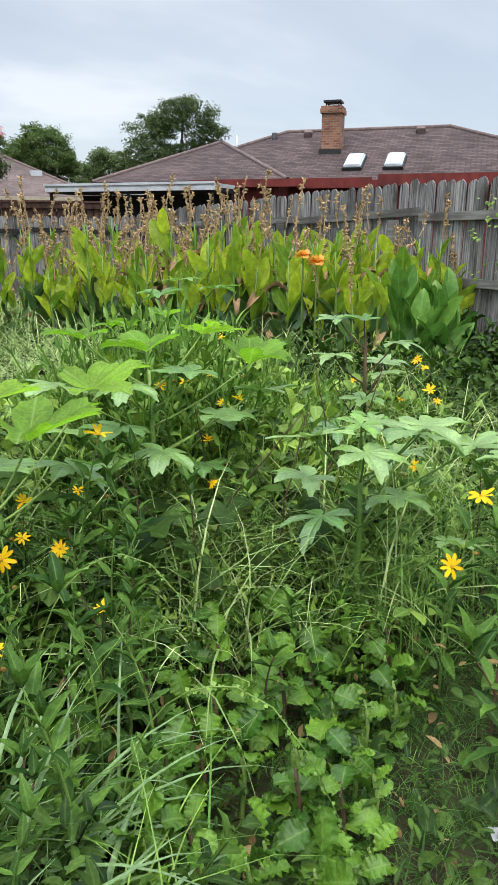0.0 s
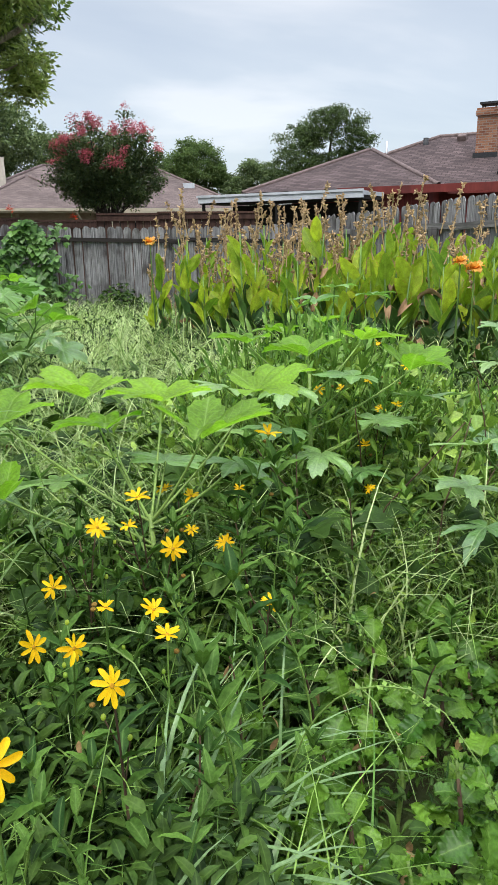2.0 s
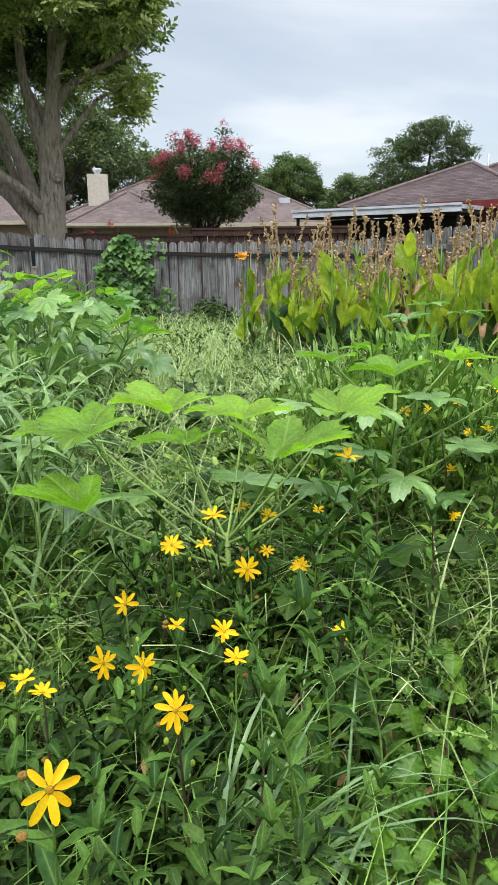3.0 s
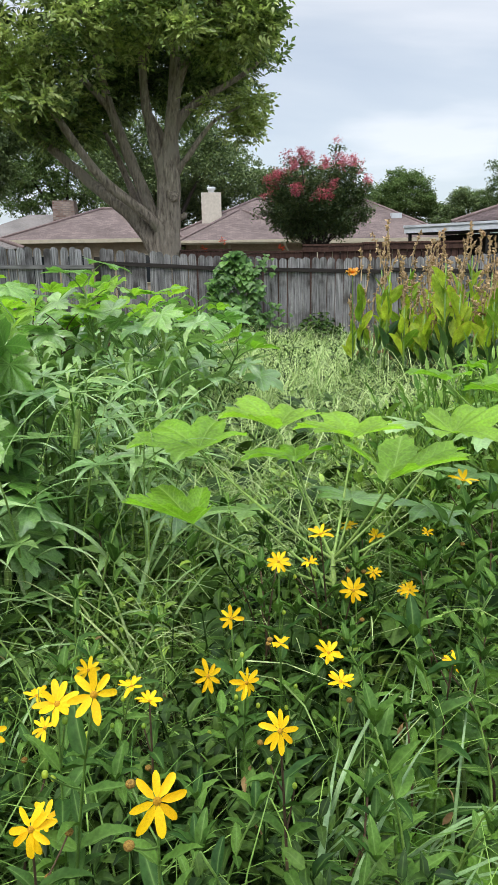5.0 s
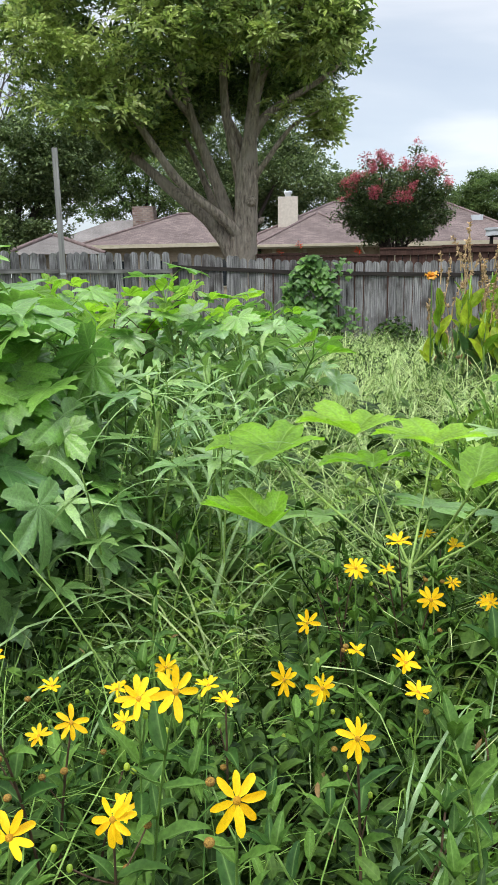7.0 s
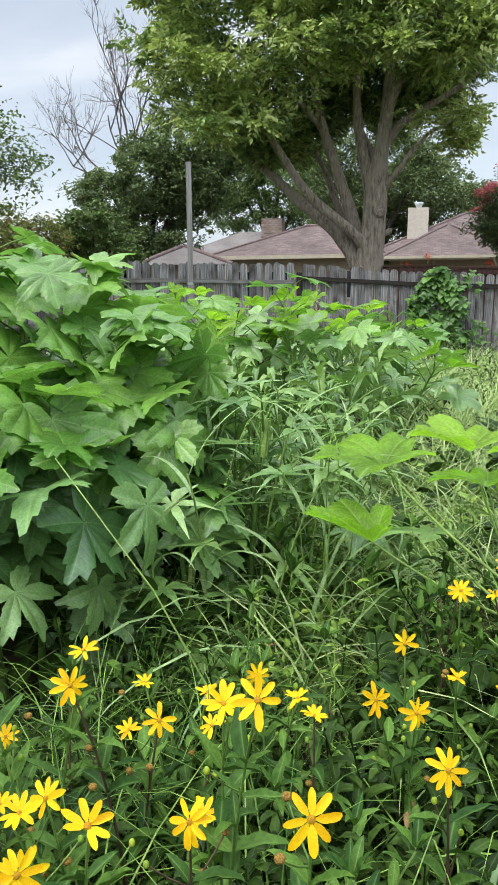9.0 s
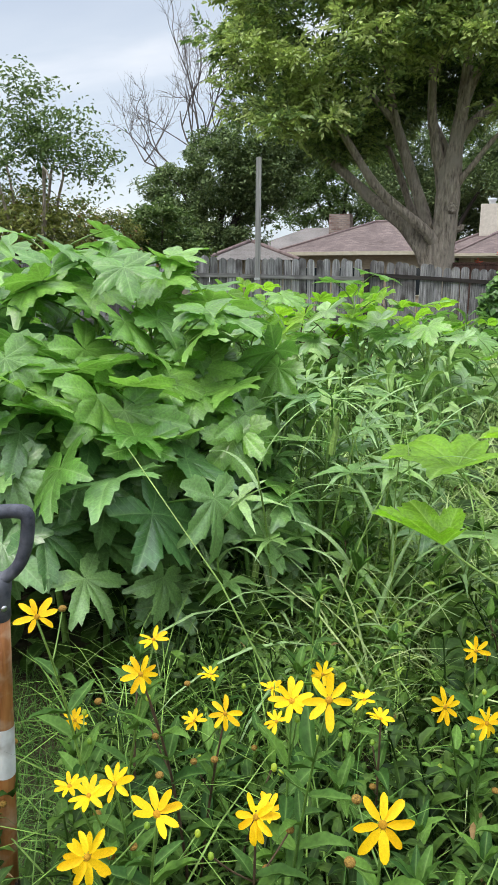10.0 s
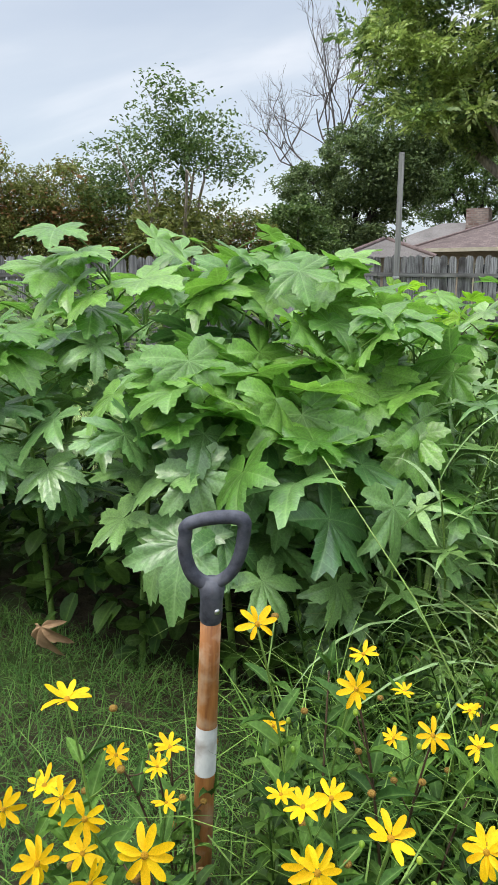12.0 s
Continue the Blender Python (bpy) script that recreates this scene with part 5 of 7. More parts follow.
foliage("blossom", pink_tips, 6200, 0.045, M["pink"], cm, 0.05, 22, 0.0, 96, "upright clusters of pink blossom", 0.0, 0.2)
foliage("blossom", faded_tips, 1500, 0.04, M["pink"], cm, 0.04, 18, 0.0, 97, "sparse faded pink blossom", 0.0, 0.2)
rf = root("red_flower", -0.06, 16.0, -0.3, "single red garden flower on a thin stem", "flower", "red garden flowers")
limb("stem", [(0, 0, 0), (0.02, 0, 1.2), (0, 0, 2.2)], 0.012, 0.008, M["stem"], rf, 5)
foliage("petals", [(0, 0, 2.24, 0.04, 0.04, 0.06)], 40, 0.05, M["red_flower"], rf, 0.02, 8, 0.0, 5)

copy_thing(rf, pose(-0.47, 16.0, -0.47))
copy_thing(rf, pose(1.2, 16.2, -0.45))

# ---------------------------------------------------------------- leaves of the garden plants
LOBES5 = [(-100, 0.72), (-46, 0.95), (0, 1.05), (47, 0.93), (102, 0.7)]


CLASSIC = [(-112, 0.66), (-57, 0.92), (0, 1.0), (57, 0.92), (112, 0.66)]
ROUND = [(-118, 0.74), (-60, 0.92), (0, 0.98), (60, 0.92), (118, 0.74)]


def blade_pool(mat, count, seed, depth, droop, funnel, teeth=0.045, pleat=0.06, curl=0.08, radius=0.2, power=0.0):
    """Leaves that differ in lobes, teeth and curl."""
    out = []
    for k in range(count):
        r0 = random.Random(seed + k)
        co, fs, at_ = palmate(radius, CLASSIC if k % 3 else ROUND, depth * r0.uniform(0.75, 1.2), teeth, funnel * r0.uniform(0.6, 1.3), droop * r0.uniform(0.6, 1.4), pleat, curl, seed + k, 6, power)
        co[:, 0] *= r0.uniform(0.95, 1.12)
        out.append(mesh_np("leaf", co, fs, M[mat], True, at_))
    return out


OKRA = blade_pool("okra", 8, 10, 0.54, 0.18, 0.06, 0.07)
OKRA_TOP = blade_pool("okra_young", 5, 30, 0.42, 0.20, 0.10, 0.06)
OKRA_FAR = blade_pool("okra_far", 6, 40, 0.50, 0.30, 0.10)
OKRA_LIME = blade_pool("okra_lime", 6, 50, 0.30, 0.30, 0.58, 0.05, 0.10, 0.07)
CUT = blade_pool("okra_far", 5, 60, 0.66, 0.24, 0.12, 0.06, 0.08, 0.06, 0.18)
FINGER = blade_pool("okra_far", 5, 80, 0.90, 0.35, 0.20, 0.05, 0.02, 0.12, 0.22, 0.42)
CUT_TOP = blade_pool("okra_young", 3, 70, 0.62, 0.20, 0.2, 0.06, 0.08, 0.06, 0.18)
POD = bm_mesh("pod", box_bm(0.022, 0.022, 0.14, 0.006), M["stem_pale"])


def oriented(p, normal, tip, k):
    """Matrix that lays a blade at p: its upper side along normal, its tip along tip."""
    n = Vector(normal).normalized()
    y = Vector(tip)
    y = (y - n * y.dot(n)).normalized()
    x = y.cross(n)
    m = Matrix((x, y, n)).transposed().to_4x4()
    return Matrix.Translation(p) @ m @ Matrix.Diagonal((k, k, k, 1))


def okra(x, y, h, count, size, seed, label="tall okra plant with broad lobed green leaves", young=0.25, low=0.12, pools=None, lean=(0, 0), stem="stem", facing=None, reach=0.32, flat=0.0, drop=0.3, pods=True, jitter=0.24, swing=0.1, skirt=1.12, rise_most=0.3):
    """Upright stem with long-stalked leaves all round, or mostly to one side (facing, a bearing)."""
    r0 = random.Random(seed)
    z0 = float(ground_z(x, y)) - 0.02
    plant = root("okra_plant", x, y, z0, label, "plant", "okra plants")
    old, fresh = pools or (OKRA, OKRA_TOP)
    path = bez((0, 0, 0), (lean[0] * 0.2, lean[1] * 0.2, h * 0.6), (lean[0], lean[1], h), 8)
    pieces = [tube(path, np.linspace(0.014, 0.006, 9), 8)]
    up = Vector((0, 0, 1))
    for i in range(count):
        s = i / max(1, count - 1)
        t = low + (1 - low) * s**0.85
        at_ = Vector([float(np.interp(t, np.linspace(0, 1, 9), path[:, c])) for c in range(3)])
        az = math.radians(facing + r0.gauss(0, 62)) if facing is not None else i * 2.399 + seed
        out = Vector((math.cos(az), math.sin(az), 0))
        long_ = reach * (skirt - (skirt - 0.67) * s) * (0.62 + 0.38 * min(1.0, s / 0.25)) * r0.uniform(0.6, 1.15)
        rise = min(rise_most, long_ * (0.32 + 0.5 * s) * r0.uniform(0.5, 1.3))
        p = at_ + out * long_ + up * rise
        pieces.append(tube(bez(at_, at_ + out * long_ * 0.5 + up * rise * 0.8, p, 4), [0.0048, 0.0042, 0.0036, 0.0033, 0.003], 5, False))
        jit = Vector((r0.gauss(0, jitter), r0.gauss(0, jitter), r0.gauss(0, 0.18)))
        normal = out * (0.42 - 0.22 * s) * (1 - flat) + up * (0.86 + 0.32 * s + flat * 0.6) + jit * (1 - 0.5 * flat)
        tip = out * 0.6 - up * drop * (1 - 0.4 * s) + jit + Vector((r0.gauss(0, swing), r0.gauss(0, swing), 0))
        k = size * (0.62 + 0.45 * math.sin(math.pi * (0.27 + 0.45 * s))) * r0.uniform(0.78, 1.15)
        new_leaf = s > 1 - young
        put("leaf", r0.choice(fresh if new_leaf else old), plant, oriented(p, normal, tip, k), "young lime green leaf" if new_leaf else "")
    co, fs = merged(pieces)
    put("stem", mesh_np("stem", co, fs, M[stem]), plant)
    for i in range(int(h * 2) if pods else 0):
        s = 0.45 + 0.5 * r0.random()
        at_ = Vector([float(np.interp(s, np.linspace(0, 1, 9), path[:, c])) for c in range(3)])
        put("pod", POD, plant, Matrix.Translation(at_ + Vector((0.02, 0, 0.07))) @ pose(0, 0, 0, r0.uniform(-12, 12), r0.uniform(-12, 12), 0), "ribbed green pod")
    return plant


# tall bush of okra on the left, highest in its middle
spots = [(-1.28, 2.16, 0.86, 11), (-1.42, 2.15, 1.00, 24), (-1.8, 2.1, 1.06, 26), (-2.25, 2.1, 1.10, 28), (-2.7, 2.2, 1.02, 26), (-1.22, 2.72, 1.18, 24), (-1.58, 2.56, 1.36, 28), (-2.05, 2.5, 1.46, 30), (-2.5, 2.55, 1.32, 28),
         (-3.05, 2.5, 1.2, 24), (-1.45, 2.95, 1.42, 24), (-1.95, 3.0, 1.50, 24), (-2.5, 3.1, 1.34, 20), (-3.1, 3.0, 1.15, 18), (-3.6, 2.7, 1.2, 18), (-1.12, 2.95, 1.10, 22), (-1.25, 2.35, 0.94, 16), (-1.05, 2.7, 0.95, 18),
         (-1.3, 2.5, 1.12, 22), (-1.14, 2.5, 0.84, 16), (-1.02, 2.42, 0.68, 10), (-1.5, 2.75, 1.34, 22)]
for k, (ox, oy, oh, n) in enumerate(spots):
    bearing = math.degrees(math.atan2(0.2 - oy, -0.3 - ox))
    right = ox > -1.6
    okra(ox, oy, oh + 0.04, n, 0.94 if right and oy < 2.6 else 0.86, 100 + k, "tall bushy okra plant with broad lobed green leaves", 0.32 if right or oh > 1 else 0.0, 0.44 if oy < 2.25 else 0.2, None,
         (random.Random(k).uniform(-0.12, 0.12), random.Random(k + 50).uniform(-0.15, 0.05)), "stem", bearing if oy < 2.55 or right else None, flat=-0.45 if right else 0.0, drop=0.18, jitter=0.38, swing=0.5, skirt=1.4 if oy < 2.3 else 1.2, rise_most=0.13)
# old okra with finger-like leaves and long pods, in the coarse grass
for k, (ox, oy, oh) in enumerate(((-0.64, 2.5, 0.98), (-0.36, 2.72, 0.84), (-0.9, 2.72, 1.02), (-0.5, 3.1, 0.92), (-0.78, 2.3, 0.72))):
    okra(ox, oy, oh, 14, 0.78, 240 + k, "old okra plant with narrow finger-like leaves", 0.0, 0.25, (FINGER, FINGER), (random.Random(k).uniform(-0.1, 0.1), 0.0), "stem", None, 0.20, 0.5, 0.3, True, 0.3, 0.5)
# farther row of okra
for k in range(24):
    r1 = random.Random(300 + k)
    fx = -2.6 + 2.3 * (k % 6) / 5 + r1.uniform(-0.15, 0.15)
    fy = 5.0 + 0.7 * (k // 6) + r1.uniform(-0.2, 0.2)
    okra(fx, fy, r1.uniform(0.98, 1.38) - 0.16 * (k % 6 == 5), 17, 0.98 * r1.uniform(0.8, 1.15), 140 + k, "okra plant with light green leaves in a farther row", 0.22, 0.22, (OKRA_FAR + CUT[:3], OKRA_TOP + OKRA_LIME[:3]), (r1.uniform(-0.25, 0.25), r1.uniform(-0.2, 0.2)), "stem_brown" if k % 3 == 0 else "stem", None, 0.34, 0.0, 0.35, jitter=0.42, swing=0.4)


def broad_okra(x, y, h, tops, seed, upper=2, label="low okra plant with very broad lime green leaves", pool=None, tilt=0.09, stem="stem_pale"):
    """Plant with broad umbrella leaves (x, y, z, size) on long arching stalks; those low down are older and darker."""
    r0 = random.Random(seed)
    plant = root("okra_plant", x, y, -0.02, label, "plant", "okra plants")
    pieces = [tube([(0, 0, 0), (0.01, 0, h * 0.6), (0, 0, h)], [0.012, 0.010, 0.007], 8)]
    young, old = pool or (OKRA_LIME, OKRA_FAR)
    for i, (lx, ly, lz, size) in enumerate(tops):
        p = Vector((lx - x, ly - y, lz + 0.02))
        a = Vector((0, 0, max(0.12, min(h * 0.96, p.z - 0.10 - 0.35 * math.hypot(p.x, p.y)))))
        out = Vector((p.x, p.y, 0)).normalized()
        pieces.append(tube(bez(a, a + (p - a) * 0.55 - Vector((0, 0, 0.04)), p, 6), np.linspace(0.0048, 0.0032, 7), 6, False))
        normal = Vector((0, 0, 1)) + out * r0.uniform(-0.02, 0.14) + Vector((r0.gauss(0, tilt), 0.04 + r0.gauss(0, tilt), 0))
        put("leaf", (young if i < upper else old)[i % len(young if i < upper else old)], plant, oriented(p, normal, out + Vector((r0.gauss(0, 0.4), r0.gauss(0, 0.4), -0.1)), size), "" if i < upper else "older darker leaf")
    co, fs = merged(pieces)
    put("stem", mesh_np("stem", co, fs, M[stem]), plant)


broad_okra(0.24, 2.16, 0.60, [(-0.16, 2.3, 0.87, 1.08), (0.1, 2.51, 0.88, 1.05), (0.33, 2.37, 0.88, 1.12), (0.38, 2.04, 0.84, 1.0), (0.64, 2.32, 0.90, 1.0), (-0.17, 2.05, 0.72, 0.85), (0.14, 2.28, 0.83, 0.9),
                              (0.5, 2.09, 0.74, 0.7), (-0.01, 2.27, 0.68, 0.8), (0.32, 2.3, 0.70, 0.8), (0.6, 2.5, 0.72, 0.75)], 180, 7)
broad_okra(0.99, 2.72, 0.88, [(0.77, 2.84, 0.98, 0.85), (0.99, 2.74, 0.93, 0.95), (1.26, 2.81, 0.97, 0.9), (1.37, 2.6, 0.87, 0.85), (0.88, 2.67, 0.82, 0.8), (1.14, 2.63, 0.86, 0.85), (1.41, 2.61, 0.76, 0.9), (0.66, 2.78, 0.82, 0.85),
                              (0.8, 2.54, 0.70, 0.85), (1.19, 2.53, 0.70, 0.85), (0.95, 2.5, 0.60, 0.8), (1.3, 2.75, 0.62, 0.85), (0.7, 2.9, 0.66, 0.8), (1.1, 2.5, 0.52, 0.75), (0.85, 2.75, 0.5, 0.75)], 181, 4, "okra plant with lime top leaves and dark lower ones")
broad_okra(1.45, 3.6, 0.7, [(1.22, 3.6, 0.9, 0.85), (1.6, 3.5, 0.85, 0.85), (1.5, 3.8, 0.92, 0.8), (1.3, 3.45, 0.74, 0.8), (1.7, 3.6, 0.68, 0.8), (1.15, 3.4, 0.76, 0.8)], 182, 3)
# young plants with deeply cut leaves, held flat
PALE = (CUT_TOP, CUT)
CUT_LABEL = "young okra plant with deeply cut flat leaves"
broad_okra(1.42, 1.92, 0.66, [(1.40, 1.90, 0.79, 0.55), (1.26, 1.97, 0.75, 0.95), (1.50, 1.96, 0.77, 0.95), (1.56, 1.8, 0.76, 0.95), (1.34, 1.8, 0.73, 0.85), (1.66, 1.9, 0.75, 0.95), (1.72, 1.72, 0.72, 0.9), (1.23, 1.86, 0.52, 0.8), (1.46, 1.78, 0.57, 0.75), (1.6, 1.68, 0.42, 0.7), (1.3, 2.05, 0.58, 0.8), (1.7, 2.05, 0.6, 0.8)], 190, 1, CUT_LABEL, PALE, 0.11, "stem")
broad_okra(2.26, 3.0, 0.86, [(2.26, 3.02, 0.95, 0.75), (2.16, 3.1, 0.95, 0.7), (2.40, 2.94, 0.83, 0.85), (2.10, 3.05, 0.78, 0.8), (2.30, 2.92, 0.68, 0.85), (2.46, 3.1, 0.70, 0.8), (2.2, 2.9, 0.58, 0.8)], 191, 1, CUT_LABEL, PALE, 0.12, "stem_brown")
broad_okra(1.75, 4.2, 1.0, [(1.75, 4.18, 1.08, 0.8), (1.6, 4.1, 1.02, 0.85), (1.95, 4.1, 1.03, 0.9), (1.72, 4.35, 0.98, 0.85), (1.85, 4.0, 0.85, 0.8), (1.62, 4.0, 0.82, 0.8)], 192, 6, "young okra plant with light lobed leaves", (CUT_TOP, CUT_TOP), 0.14, "stem")
broad_okra(2.2, 1.72, 0.58, [(2.2, 1.7, 0.64, 0.6), (2.05, 1.8, 0.60, 0.85), (2.34, 1.66, 0.6, 0.85), (2.15, 1.58, 0.55, 0.85), (2.3, 1.85, 0.55, 0.85), (2.0, 1.65, 0.42, 0.8), (2.3, 1.55, 0.4, 0.8)], 193, 1, CUT_LABEL, PALE, 0.13, "stem")
broad_okra(1.98, 2.62, 0.5, [(1.98, 2.6, 0.58, 0.6), (1.85, 2.65, 0.53, 0.8), (2.1, 2.55, 0.52, 0.85), (1.95, 2.45, 0.46, 0.8), (2.12, 2.72, 0.44, 0.8)], 194, 1, CUT_LABEL, PALE, 0.13, "stem")

# ---------------------------------------------------------------- cannas
def canna_shape(s):
    return np.clip(np.sin(np.pi * (0.05 + 0.95 * s) ** 0.95), 0.0, 1) ** 0.78


CANNA, CANNA_FRESH, CANNA_LOW, CANNA_DRY = [], [], [], []
for k in range(6):
    c_, f_, a_ = strip(0.42, (0.175, 0.15, 0.19, 0.145, 0.18, 0.16)[k], canna_shape, 10, (0.5, 0.35, 0.6, 0.8, 0.45, 0.3)[k], (0.12, 0.35, 0.05, 0.2, 0.55, 0.25)[k], 0.03, 2)
    CANNA.append(mesh_np("leaf", c_, f_, M["canna"], True, a_))
    CANNA_FRESH.append(mesh_np("leaf", c_, f_, M["canna_fresh"], True, a_))
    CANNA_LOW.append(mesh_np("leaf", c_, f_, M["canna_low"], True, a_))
for k in range(2):
    c_, f_, a_ = strip(0.36, 0.09, oval, 8, 1.2, 2.2 + 0.4 * k, 0.12, 2)
    CANNA_DRY.append(mesh_np("dry_leaf", c_, f_, M["canna_dry"], True, a_))
POD_T = (np.array([(0, 0, 0), (0.5, 0.3, 0.4), (-0.5, 0.3, 0.4), (0, 0.5, -0.5), (0.1, 1.0, 0)], float), np.array([(0, 2, 1), (0, 1, 3), (0, 3, 2), (1, 2, 4), (3, 1, 4), (2, 3, 4)]), {})


def seed_heads(count):
    out = []
    for s in range(count):
        r0 = np.random.default_rng(500 + s)
        h = r0.uniform(0.2, 0.42)
        path = bez((0, 0, 0), (r0.normal(0, 0.02), r0.normal(0, 0.02), h * 0.5), (r0.normal(0, 0.04), r0.normal(0, 0.04), h), 6)
        pieces = [tube(path, np.linspace(0.006, 0.003, 7), 5)]
        n = int(h * 120)
        for _ in range(n):
            t = r0.uniform(0.3, 1.0)
            p = np.array([np.interp(t, np.linspace(0, 1, 7), path[:, c]) for c in range(3)])
            rot = turn(r0.uniform(0, 6.28), r0.normal(0.5, 0.7), r0.uniform(0, 6))[0]
            ln_ = r0.uniform(0.014, 0.042)
            pieces.append(((POD_T[0] * (0.5 * ln_, ln_, 0.5 * ln_)) @ rot.T + p, [POD_T[1]]))
        co, fs = merged(pieces)
        out.append(mesh_np("seed_head", co, fs, M["seed"], False))
    return out


HEADS = seed_heads(7)
BED = np.array([(4.55, 4.75), (4.05, 5.45), (3.4, 6.25), (2.75, 7.05), (2.2, 7.85), (1.75, 8.5)])
CSTEM = mesh_np("stem", *tube([(0, 0, 0), (0.01, 0, 0.5), (0, 0.01, 1.0)], [0.014, 0.012, 0.007], 6), M["stem"])


def canna(x, y, h, seed, fresh=False, head=True, lean=0.0, lean_az=0.0, small=1.0):
    r0 = random.Random(seed)
    z0 = float(ground_z(x, y)) - 0.02
    label = "young canna plant with fresh green paddle leaves" if fresh else ("canna plant with yellowing leaves and dry seed head" if head else "canna plant with upright yellow-green paddle leaves")
    plant = root("canna_plant", x, y, z0, label, "plant", "cannas along the fence")
    plant.matrix_basis = pose(x, y, z0, 0, 0, lean_az) @ pose(0, 0, 0, lean, 0, 0)
    put("stem", CSTEM, plant, Matrix.Diagonal((1, 1, h, 1)))
    n = r0.choice((11, 11, 12))
    for i in range(n):
        s = i / (n - 1)
        z = h * (0.08 + 0.76 * s)
        az = 180 * (i % 2) + seed * 53 + r0.uniform(-70, 70)
        elev = 74 + 12 * s + r0.uniform(-16, 7)
        k = small * (0.8 if fresh else 0.65) * (0.92 + 0.34 * math.sin(math.pi * (0.2 + 0.7 * s))) * r0.uniform(0.85, 1.15)
        dry = (not fresh) and r0.random() < 0.10
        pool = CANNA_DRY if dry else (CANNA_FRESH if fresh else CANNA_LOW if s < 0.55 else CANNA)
        m = Matrix.Translation((0, 0, z)) @ pose(0, 0, 0, 0, 0, az) @ pose(0, 0, 0, elev - (40 if dry else 0), r0.uniform(-35, 35), 0) @ Matrix.Diagonal((k, k, k, 1))
        put("dry_leaf" if dry else "leaf", r0.choice(pool), plant, m, "withered brown leaf" if dry else "")
    if head:
        for q in range(r0.choice((1, 2, 2) if small > 0.95 else (2, 3, 3))):
            put("seed_head", r0.choice(HEADS), plant, pose(0.05 * q, 0.03 * q, h * (1.02 - 0.12 * q), r0.uniform(-12, 12), r0.uniform(-12, 12), r0.uniform(0, 360)) @ Matrix.Diagonal((1.1, 1.1, 1.15, 1)), "brown dried seed head")
    return plant


r1 = random.Random(77)
seg = np.r_[0, np.cumsum(np.linalg.norm(np.diff(BED, axis=0), axis=1))]
for i in range(132):
    d = seg[-1] * (i + 0.5) / 132 + r1.uniform(-0.1, 0.1)
    cx, cy = (float(np.interp(d, seg, BED[:, c])) for c in range(2))
    i0 = min(len(BED) - 2, max(0, int(np.searchsorted(seg, d)) - 1))
    tx_, ty_ = BED[i0 + 1] - BED[i0]
    ln_ = math.hypot(tx_, ty_)
    off = (-0.5, -0.1, 0.35, 0.8)[i % 4] + r1.uniform(-0.14, 0.14)
    cx, cy = cx + off * ty_ / ln_, cy - off * tx_ / ln_
    end = d / seg[-1]
    h = (1.04 + 0.33 * min(1, end * 2.5) + 0.10 * (off > 0.3)) * r1.uniform(0.72, 1.10) * (0.8 if end > 0.95 else 1)
    fresh = end < 0.09 and off < 0
    canna(cx, cy, h * (0.85 if fresh else 1), 1000 + i, fresh, (not fresh) and r1.random() < (0.35 + 0.5 * min(1, end * 2)), r1.uniform(0, 7), r1.uniform(0, 360), 1.0 - 0.26 * max(0.0, (end - 0.45) / 0.55))
# the tallest one and two young shoots
canna(2.62, 6.45, 1.62, 1301, False, True)
canna(4.15, 4.35, 0.62, 1302, True, False, 6, 200)
canna(2.3, 5.6, 0.60, 1303, True, False, 4, 90)
canna(4.35, 4.55, 0.75, 1304, True, False)
for k, (fx, fy, fz, sc) in enumerate(((1.27, 7.75, 1.32, 0.85), (3.1, 4.9, 1.17, 0.7), (3.2, 4.86, 1.12, 0.85))):
    fl_ = root("canna_flower", fx, fy, float(ground_z(fx, fy)), "bright orange canna flower on a tall stem", "flower", "orange canna flowers")
    limb("stem", [(0.05, 0.1, 0), (0.02, 0.03, 0.6), (0, 0, fz - float(ground_z(fx, fy)))], 0.011, 0.006, M["stem"], fl_, 6)
    c_, f_, a_ = strip(0.10 * sc, 0.085 * sc, oval, 8, 0.2, 1.1, 0.16, 2)
    pet = mesh_np("petal", c_, f_, M["orange"], True, a_)
    for q in range(8):
        put("petal", pet, fl_, pose(0, 0, fz - float(ground_z(fx, fy)), 0, 0, q * 52 + 20) @ pose(0, 0, 0, 10 + 30 * (q % 3), 20 * (q % 2), 0))

# ---------------------------------------------------------------- yellow daisies
DLEAF = [mesh_np("leaf", *strip(0.1, 0.030, lance, 8, fo, be, 0.07, 1)[:2], M["daisy"], True, strip(0.1, 0.030, lance, 8, fo, be, 0.07, 1)[2]) for fo, be in ((0.55, 0.5), (0.7, 0.9), (0.45, 0.2), (0.8, 0.3))]


def petal_shape(s):
    return np.clip(np.minimum(s * 3.2, 1) * (1 - np.clip(s - 0.72, 0, 1) ** 2 * 9.5), 0.06, 1)


PETAL = [mesh_np("petal", *strip(1.0, 0.30, petal_shape, 7, fo, be, 0.02, 1)[:2], M["petal"], True, strip(1.0, 0.30, petal_shape, 7, fo, be, 0.02, 1)[2]) for fo, be in ((0.25, 0.25), (0.45, 0.5), (0.2, -0.1))]


def dome(name, radius, height, mat, seg_=10):
    bm = bmesh.new()
    bmesh.ops.create_icosphere(bm, subdivisions=2, radius=1)
    for v in bm.verts:
        v.co = Vector((v.co.x * radius, v.co.y * radius, v.co.z * height))
    return bm_mesh(name, bm, mat)


DISC = dome("disc", 0.13, 0.09, M["disc"])
CALYX = mesh_np("flower_head", *tube([(0, 0, -0.26), (0, 0, -0.14), (0, 0, -0.05), (0, 0, 0.0)], [0.04, 0.12, 0.16, 0.12], 8), M["bud"])
